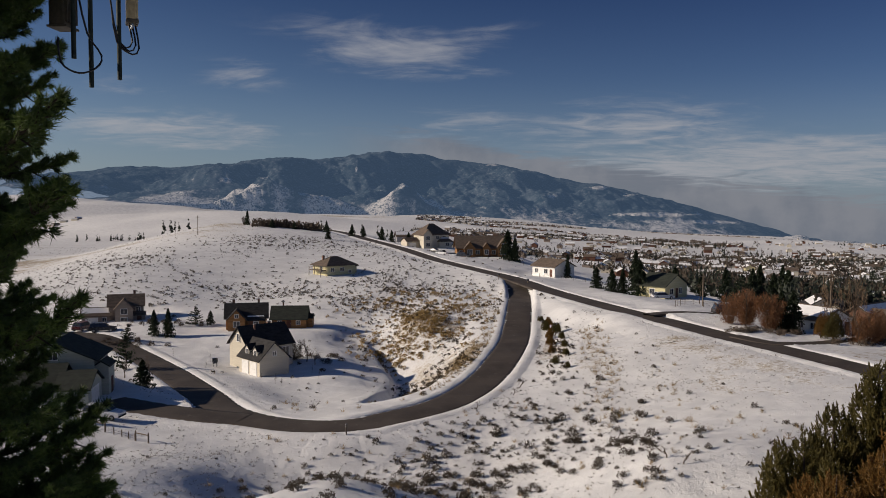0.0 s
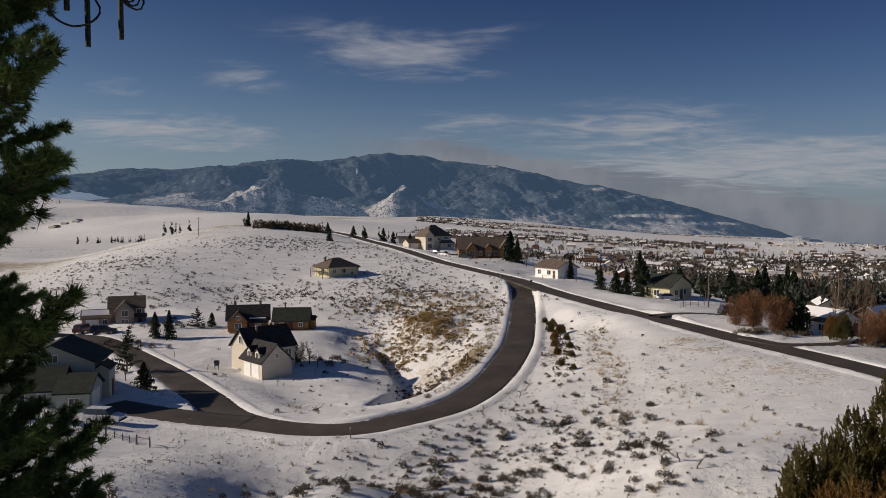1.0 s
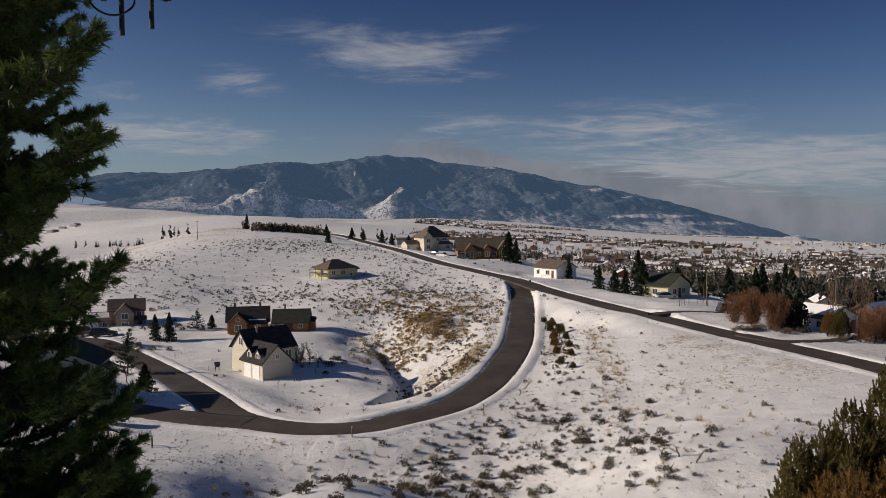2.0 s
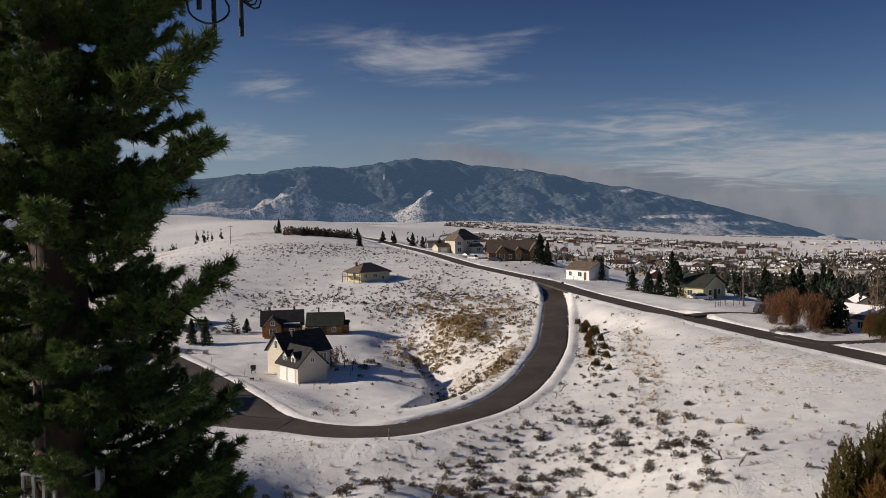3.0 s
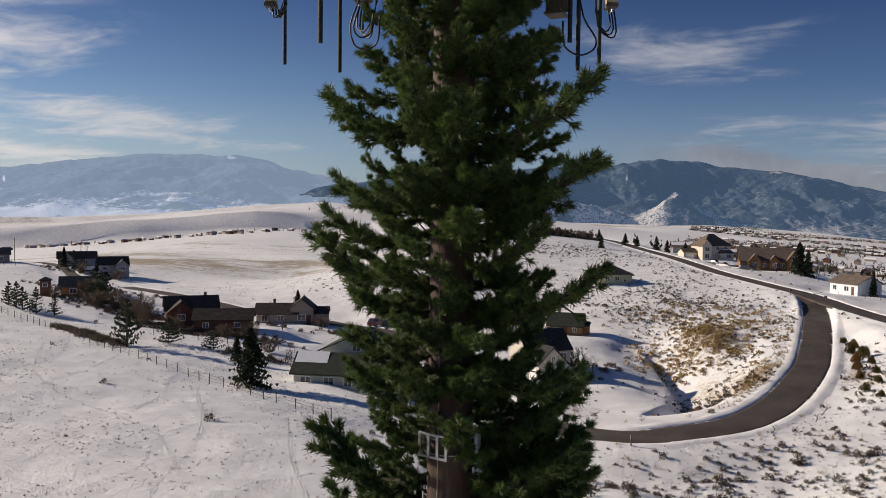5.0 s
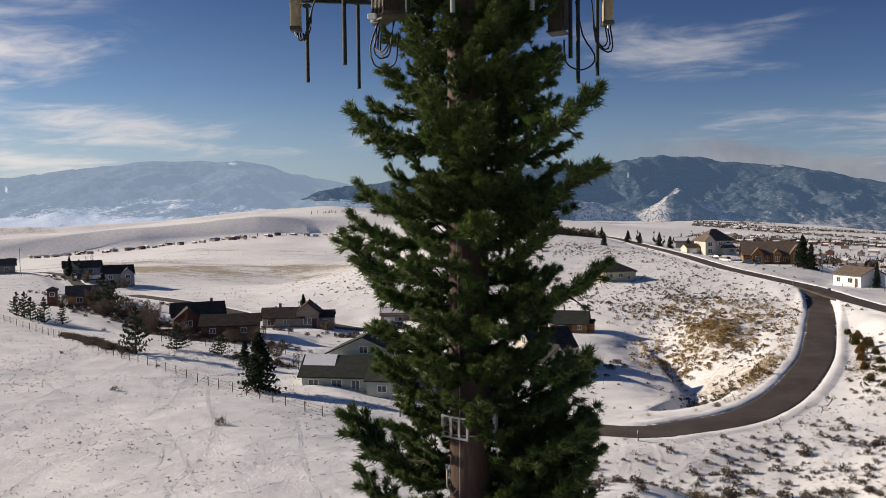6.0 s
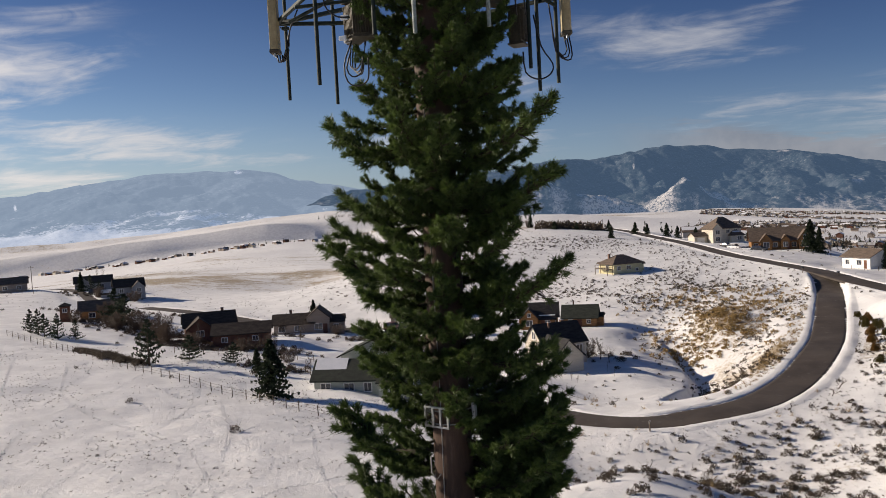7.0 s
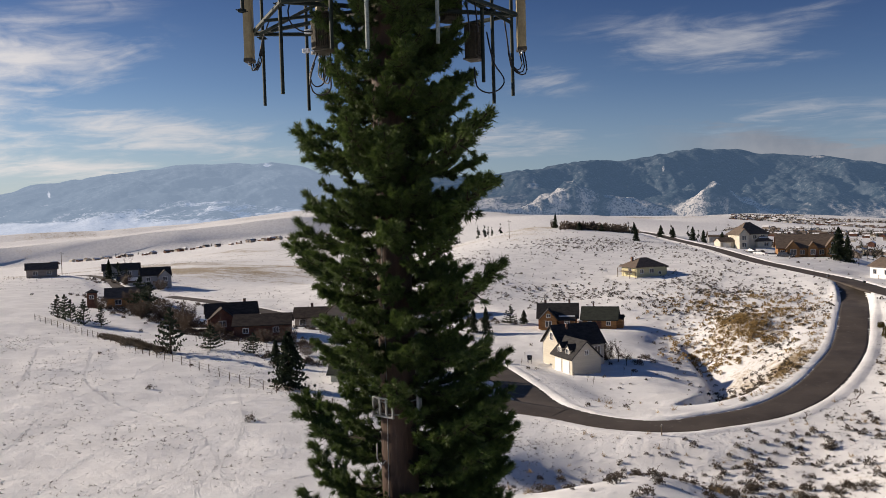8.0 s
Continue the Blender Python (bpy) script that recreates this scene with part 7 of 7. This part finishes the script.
def tiny_house(w_, d_, h_, rise):
    """Walls, then roof: verts, faces of four."""
    x, y = w_ / 2, d_ / 2
    v_ = np.array([(-x, -y, -1), (x, -y, -1), (x, y, -1), (-x, y, -1), (-x, -y, h_), (x, -y, h_), (x, y, h_), (-x, y, h_), (-x, 0, h_ + rise), (x, 0, h_ + rise),
                   (-x - .4, -y - .4, h_ - .1), (x + .4, -y - .4, h_ - .1), (x + .4, y + .4, h_ - .1), (-x - .4, y + .4, h_ - .1), (-x - .4, 0, h_ + rise + .12), (x + .4, 0, h_ + rise + .12)], float)
    walls = np.array([(0, 1, 5, 4), (1, 2, 6, 5), (2, 3, 7, 6), (3, 0, 4, 7), (5, 6, 9, 9), (7, 4, 8, 8)])
    roofs = np.array([(10, 11, 15, 14), (12, 13, 14, 15)])
    return v_, walls, roofs


spots = town_points(11000, 330, 3300, 1.3)
strip = np.stack([srng.uniform(-1020, -560, 80), srng.uniform(-55, 22, 80)], 1)
strip[:, 1] += 1215 + (strip[:, 0] + 640) * 0.75
keep, seen_ = [], set()
for x, y in np.vstack([spots, strip]):
    cell = (int(x // 11), int(y // 12))
    if cell not in seen_:
        seen_.add(cell)
        keep.append((x, y))
spots = with_ground(np.array(keep))
cast = srng.integers(0, 4, len(spots))
turns2 = np.where(srng.random(len(spots)) < 0.5, 0, math.pi / 2) + srng.normal(size=len(spots)) * 0.06 - 0.25
for which, mats, name, label in ((0, None, "distant_house_walls", "pale walls of small houses across the valley town"), (1, None, "distant_house_roofs", "snowy roofs of small houses across the valley town")):
    vs, fs, mi, base = [], [], [], 0
    for k in range(4):
        pv, wf, rf = tiny_house((7.5, 8.5, 6.5, 10)[k], (5.4, 5.6, 5, 6)[k], (2.2, 3.2, 2.0, 2.3)[k], (1.4, 1.6, 1.2, 1.5)[k])
        sel = cast == k
        v, f = scatter([(pv, wf if which == 0 else rf)], spots[sel], np.ones(sel.sum()), turns2[sel])
        vs.append(v), fs.append(f + base)
        base += len(v)
        mi.append(np.repeat(srng.integers(0, 3, sel.sum()), len(wf) if which == 0 else len(rf)))
    # triangles of the gables are folded quads: split into proper faces
    V, Fq, M = np.vstack(vs), np.vstack(fs), np.concatenate(mi)
    me = bpy.data.meshes.new(name)
    me.from_pydata(V.tolist(), [], [tuple(q) if q[2] != q[3] else tuple(q[:3]) for q in Fq.tolist()])
    for m_ in ((CREAM, TAUPE, BRICK_RED) if which == 0 else (SNOW, OLD_SNOW, SHINGLE_BROWN)):
        me.materials.append(m_)
    me.polygons.foreach_set("material_index", M.astype(np.int32))
    tagged(new(name, me), label, "house", kind="stuff")


# ---- vehicles ----
def wheel(parent, x, y, r=0.34, w_=0.22):
    bm_ = bmesh.new()
    tube(bm_, [(0, -w_ / 2, 0), (0, -w_ / 2 + 0.03, 0), (0, w_ / 2 - 0.03, 0), (0, w_ / 2, 0)], [r * 0.9, r, r, r * 0.9], 18)
    ob = part("wheel", bm_, TYRE, parent, "black rubber tyre", at=pose(x, y, r))
    rim = bmesh.new()
    tube(rim, [(0, -w_ / 2 - 0.012, 0), (0, w_ / 2 + 0.012, 0)], r * 0.58, 14)
    part("rim", rim, CHROME, ob)
    return ob


def profile_body(bm_, pts, half, inset=0.0):
    """A car-like body: a side outline drawn across the width, narrowed at the top."""
    top = max(p[1] for p in pts)
    low = min(p[1] for p in pts)
    rows2 = []
    for s_ in (-1, 1):
        rows2.append([bm_.verts.new((px, s_ * (half - inset * (pz - low) / max(top - low, 0.01)), pz)) for px, pz in pts])
    n = len(pts)
    bm_.faces.new(rows2[0])
    bm_.faces.new(rows2[1][::-1])
    for k in range(n):
        bm_.faces.new((rows2[0][k], rows2[1][k], rows2[1][(k + 1) % n], rows2[0][(k + 1) % n]))
    bmesh.ops.recalc_face_normals(bm_, faces=list(bm_.faces))
    bmesh.ops.bevel(bm_, geom=list(bm_.edges), offset=0.05, segments=2, affect="EDGES", profile=0.6)
    return bm_


def car(name, label, x, y, rz, paint, style, z=None, size=1.0):
    c = thing(name, label, "car", x, y, (height(x, y) if z is None else z) + 0.02, rz)
    c.scale = (size, size, size)
    hw = 0.92
    if style == "suv":
        body = [(-2.3, 0.35), (2.25, 0.35), (2.3, 0.85), (1.15, 1.05), (-2.3, 1.05)]
        cabin = [(-2.2, 1.0), (1.1, 1.0), (0.5, 1.68), (-1.95, 1.72)]
    else:
        body = [(-2.2, 0.32), (2.15, 0.32), (2.2, 0.7), (1.0, 0.92), (-2.2, 0.92)]
        cabin = [(-1.9, 0.88), (1.0, 0.88), (0.3, 1.42), (-1.2, 1.42)]
    part("body", profile_body(bmesh.new(), body, hw, 0.05), paint, c)
    part("cabin", profile_body(bmesh.new(), cabin, hw - 0.06, 0.18), GLASS_DARK, c, "dark tinted windows")
    rx0, rx1, rz_ = cabin[3][0], cabin[2][0], cabin[2][1]
    part("roof_panel", a_box(rx0 - 0.02, rx1 + 0.02, -hw + 0.24, hw - 0.24, rz_ - 0.02, rz_ + 0.04, bevel=0.015), paint, c)
    for wx in (-1.45, 1.45):
        for wy in (-hw + 0.1, hw - 0.1):
            wheel(c, wx, wy)
    for s_ in (-0.6, 0.6):
        part("headlight", a_box(body[2][0] - 0.06, body[2][0] + 0.02, s_ - 0.18, s_ + 0.18, body[2][1] - 0.2, body[2][1] - 0.06, bevel=0.01), PALE, c)
        part("tail_light", a_box(body[0][0] - 0.02, body[0][0] + 0.04, s_ - 0.12, s_ + 0.12, 0.7, 0.9, bevel=0.01), CAR_RED, c)
    part("front_bumper", a_box(body[1][0] - 0.05, body[1][0] + 0.09, -0.85, 0.85, 0.36, 0.54, bevel=0.03), TYRE, c)
    part("rear_bumper", a_box(body[0][0] - 0.09, body[0][0] + 0.05, -0.85, 0.85, 0.36, 0.54, bevel=0.03), TYRE, c)
    return c


car("car", "silver-white SUV parked in snow beside the driveway", -30.4, 75.4, -8, CAR_WHITE, "suv", size=0.88)
car("car", "dark SUV parked in front of the taupe house", -57.5, 139.8, 15, CAR_DARK, "suv")
car("car", "maroon car parked in front of the taupe house", -62.5, 143.0, 80, CAR_RED, "suv")
car("car", "white car parked near the street", 5.6, 262, -40, CAR_WHITE, "suv")
car("car", "dark car parked near the street", 3.2, 266, -45, CAR_DARK, "sedan")
car("car", "white sedan in front of the lodge", 9.2, 257, -20, CAR_WHITE, "sedan")
car("car", "dark SUV in front of the lodge", 12.6, 255.5, -25, CAR_DARK, "suv")
car("car", "silver sedan in the snowy yard", 48.8, 151, 10, CAR_WHITE, "sedan")
car("car", "black SUV at the end of the side drive", 51.0, 121.6, 5, CAR_DARK, "suv")
car("car", "dark car parked between far houses", -192, 200, 40, CAR_DARK, "suv")


# ---- fences, posts and small things ----
POST = mesh_of("post", tube(bmesh.new(), [(0, 0, -0.3), (0, 0, 1.0), (0.01, 0, 1.15)], [0.055, 0.05, 0.03], 7), WOOD)


def wire_fence(label, pts, gap, tall=1.0, wires=3):
    c = spline(pts, gap)
    f = thing("fence", label, "fence", *c[0], height(*c[0]))
    z0 = f.location.z
    zs = heights(c[:, 0], c[:, 1])
    for i, (x, y) in enumerate(c):
        share("post", POST, f, Matrix.Translation((x - c[0][0], y - c[0][1], zs[i] - z0)) @ Matrix.Rotation(0.05 * math.sin(i * 7), 4, "X") @ Matrix.Diagonal((1, 1, tall, 1)))
    for k in range(wires):
        bm_ = bmesh.new()
        tube(bm_, [(x - c[0][0], y - c[0][1], zs[i] - z0 + tall * (0.35 + 0.33 * k)) for i, (x, y) in enumerate(c)], 0.012, 4)
        part("wire", bm_, WOOD, f)
    return f


wire_fence("weathered wire fence with wooden posts along the field", [(-118, 99), (-94.4, 90), (-80, 82.5), (-67, 76.7), (-52, 70.5), (-40.4, 65.6), (-33, 63.5)], 2.2)
wire_fence("wire fence along the yard behind the barn", [(-80, 96), (-68, 98), (-58, 101)], 2.4)
wire_fence("thin fence around the snowy yard by the street", [(44.5, 128), (48, 134), (54, 136), (60, 133)], 1.9, 1.0, 3)
wire_fence("thin fence in front of the white house", [(30.5, 200), (36, 199), (42, 197)], 2.2, 0.9)
wire_fence("distant wire fence above the far houses", [(-232, 188), (-222, 186), (-208, 190)], 3.0)


def brace(x, y, rz, w_=1.7):
    b = thing("fence_brace", "H-shaped wooden fence brace standing in snow", "fence", x, y, height(x, y), rz)
    for s_ in (-w_ / 2, w_ / 2):
        share("post", POST, b, Matrix.Translation((s_, 0, 0)) @ Matrix.Diagonal((1.5, 1.5, 0.85, 1)))
    part("rail", tube(bmesh.new(), [(-w_ / 2, 0, 0.74), (w_ / 2, 0, 0.71)], 0.05, 7), WOOD, b)
    return b


brace(-28.8, 70.4, -28)
brace(-23.6, 67.6, -28)
wire_fence("fallen wire strung between wooden braces", [(-28.0, 70.0), (-26, 68.9), (-24.4, 68.0)], 2.4, 0.62, 2)

for x, y in ((18.6, 183.0), (24.8, 176.0), (-4.6, 69.5)):
    m = thing("mailbox" if y > 100 else "road_marker", "dark mailbox on a short wooden post" if y > 100 else "short marker post at the road edge", "mailbox" if y > 100 else "post", x, y, height(x, y), 20)
    share("post", POST, m, Matrix.Diagonal((1.2, 1.2, 0.9, 1)))
    part("box" if y > 100 else "marker_plate", a_box(-0.2, 0.2, -0.35, 0.35, 1.0, 1.4, bevel=0.08) if y > 100 else a_box(-0.06, 0.06, -0.02, 0.02, 0.7, 1.05, bevel=0.01), CAR_DARK if y > 100 else PALE, m)

# utility poles
for x, y, h_ in ((52.5, 138, 6.0), (66, 118, 8.5), (-88, 300, 7.5), (-235, 215, 9.0), (90, 170, 9)):
    p = thing("utility_pole", "weathered wooden utility pole with one crossarm", "utility pole", x, y, height(x, y), 30)
    part("pole", tube(bmesh.new(), [(0, 0, -0.5), (0, 0, h_)], [0.13, 0.09], 8), WOOD, p)
    part("crossarm", a_box(-0.9, 0.9, -0.05, 0.05, h_ - 0.7, h_ - 0.58, bevel=0.01), WOOD, p)
    for k in (-0.8, 0.0, 0.8):
        part("insulator", tube(bmesh.new(), [(k, 0, h_ - 0.58), (k, 0, h_ - 0.42)], [0.04, 0.03], 6), PALE, p)

# hedge at the field fence, and brush between the western houses
hedge_t = srng.random(170)
hedge_at = np.stack([-95 + 20 * hedge_t + srng.normal(size=170) * 0.5, 92 - 9.0 * hedge_t + srng.normal(size=170) * 0.5], 1)
hedge_at = np.column_stack([hedge_at, heights(hedge_at[:, 0], hedge_at[:, 1])])
v, f = scatter(fine_protos, hedge_at, srng.uniform(1.2, 2.1, 170), srng.uniform(0, 6.28, 170))
tagged(new("hedge", raw_mesh("hedge", v, f, SAGE)), "low dark leafless hedge along the fence", "hedge", kind="stuff")
brush = np.vstack([np.stack([srng.normal(cx, sx, n), srng.normal(cy, sy, n)], 1) for cx, cy, sx, sy, n in
                   ((-117, 126, 6, 3, 130), (-104, 119, 6, 2, 120), (-90, 112, 5, 1.5, 90), (-86, 124, 7, 2, 80), (-72, 107, 4, 1.5, 70), (-83, 106, 4, 1.5, 50), (-140, 150, 12, 4, 70), (-57, 92, 4, 2.5, 40), (-195, 200, 10, 4, 60), (-47, 146, 6, 2, 30), (-15, 120, 2.5, 3, 14), (-62, 130, 4, 1.5, 24), (-48, 129, 3, 1.5, 20), (64, 95, 5, 2, 60), (50, 103, 3, 1, 26))])
brush = np.column_stack([brush, heights(brush[:, 0], brush[:, 1])])
v, f = scatter(fine_protos, brush, srng.uniform(0.9, 2.2, len(brush)), srng.uniform(0, 6.28, len(brush)))
tagged(new("brush", raw_mesh("brush", v, f, TWIG)), "brown leafless brush around houses and gully", "shrub", kind="stuff")
# shrub row with tumbled dead wood on the field's edge
for i, (x, y, s_) in enumerate([(22.0, 131, 1.7), (22.9, 127.5, 2.4), (21.9, 124.2, 2.9), (23.4, 121, 2.7), (21.8, 117.4, 2.6), (23.2, 114.4, 1.9), (20.8, 111.4, 2.2), (22.4, 107.0, 1.8), (20.2, 104.5, 2.0), (21.6, 100, 1.5), (19.6, 97, 1.8), (20.6, 93, 1.3)]):
    b = thing("juniper_shrub", "dark juniper shrub in the snow beside the lane", "shrub", x, y, height(x, y), i * 50, "juniper shrubs beside the lane")
    share("crown", crown_mesh("ochre" if i in (1, 4, 6, 8) else "juniper", i % 3), b, Matrix.Diagonal((s_ * 0.75, s_ * 0.75, s_ * 0.66, 1)))
for i, (x, y, h_) in enumerate([(20.5, 49.0, 1.3), (19.6, 50.2, 1.0), (21.3, 47.6, 1.1), (14.0, 88.0, 1.4), (13.0, 84.5, 1.2), (-7.5, 53.0, 1.5), (-4.6, 52.0, 1.2), (1.5, 52.5, 1.4), (8.5, 79, 1.0)]):
    leafless("dead grey-brown shrub lying in the snow", x, y, h_, h_ * 2.2, i, "dead_shrub")

# barbecue and planters beside the cream house
for x, y, s_ in ((-29.6, 113.6, 1.0), (-29.2, 112.2, 0.8)):
    g = thing("grill", "dark covered grill standing in the snow", "grill", x, y, height(x, y), 25)
    part("hood", a_box(-0.4 * s_, 0.4 * s_, -0.3 * s_, 0.3 * s_, 0.55, 1.15 * s_, bevel=0.1), CAR_DARK, g)
    for k in (-0.3, 0.3):
        part("leg", a_box(k * s_ - 0.03, k * s_ + 0.03, -0.03, 0.03, -0.1, 0.6), CAR_DARK, g)
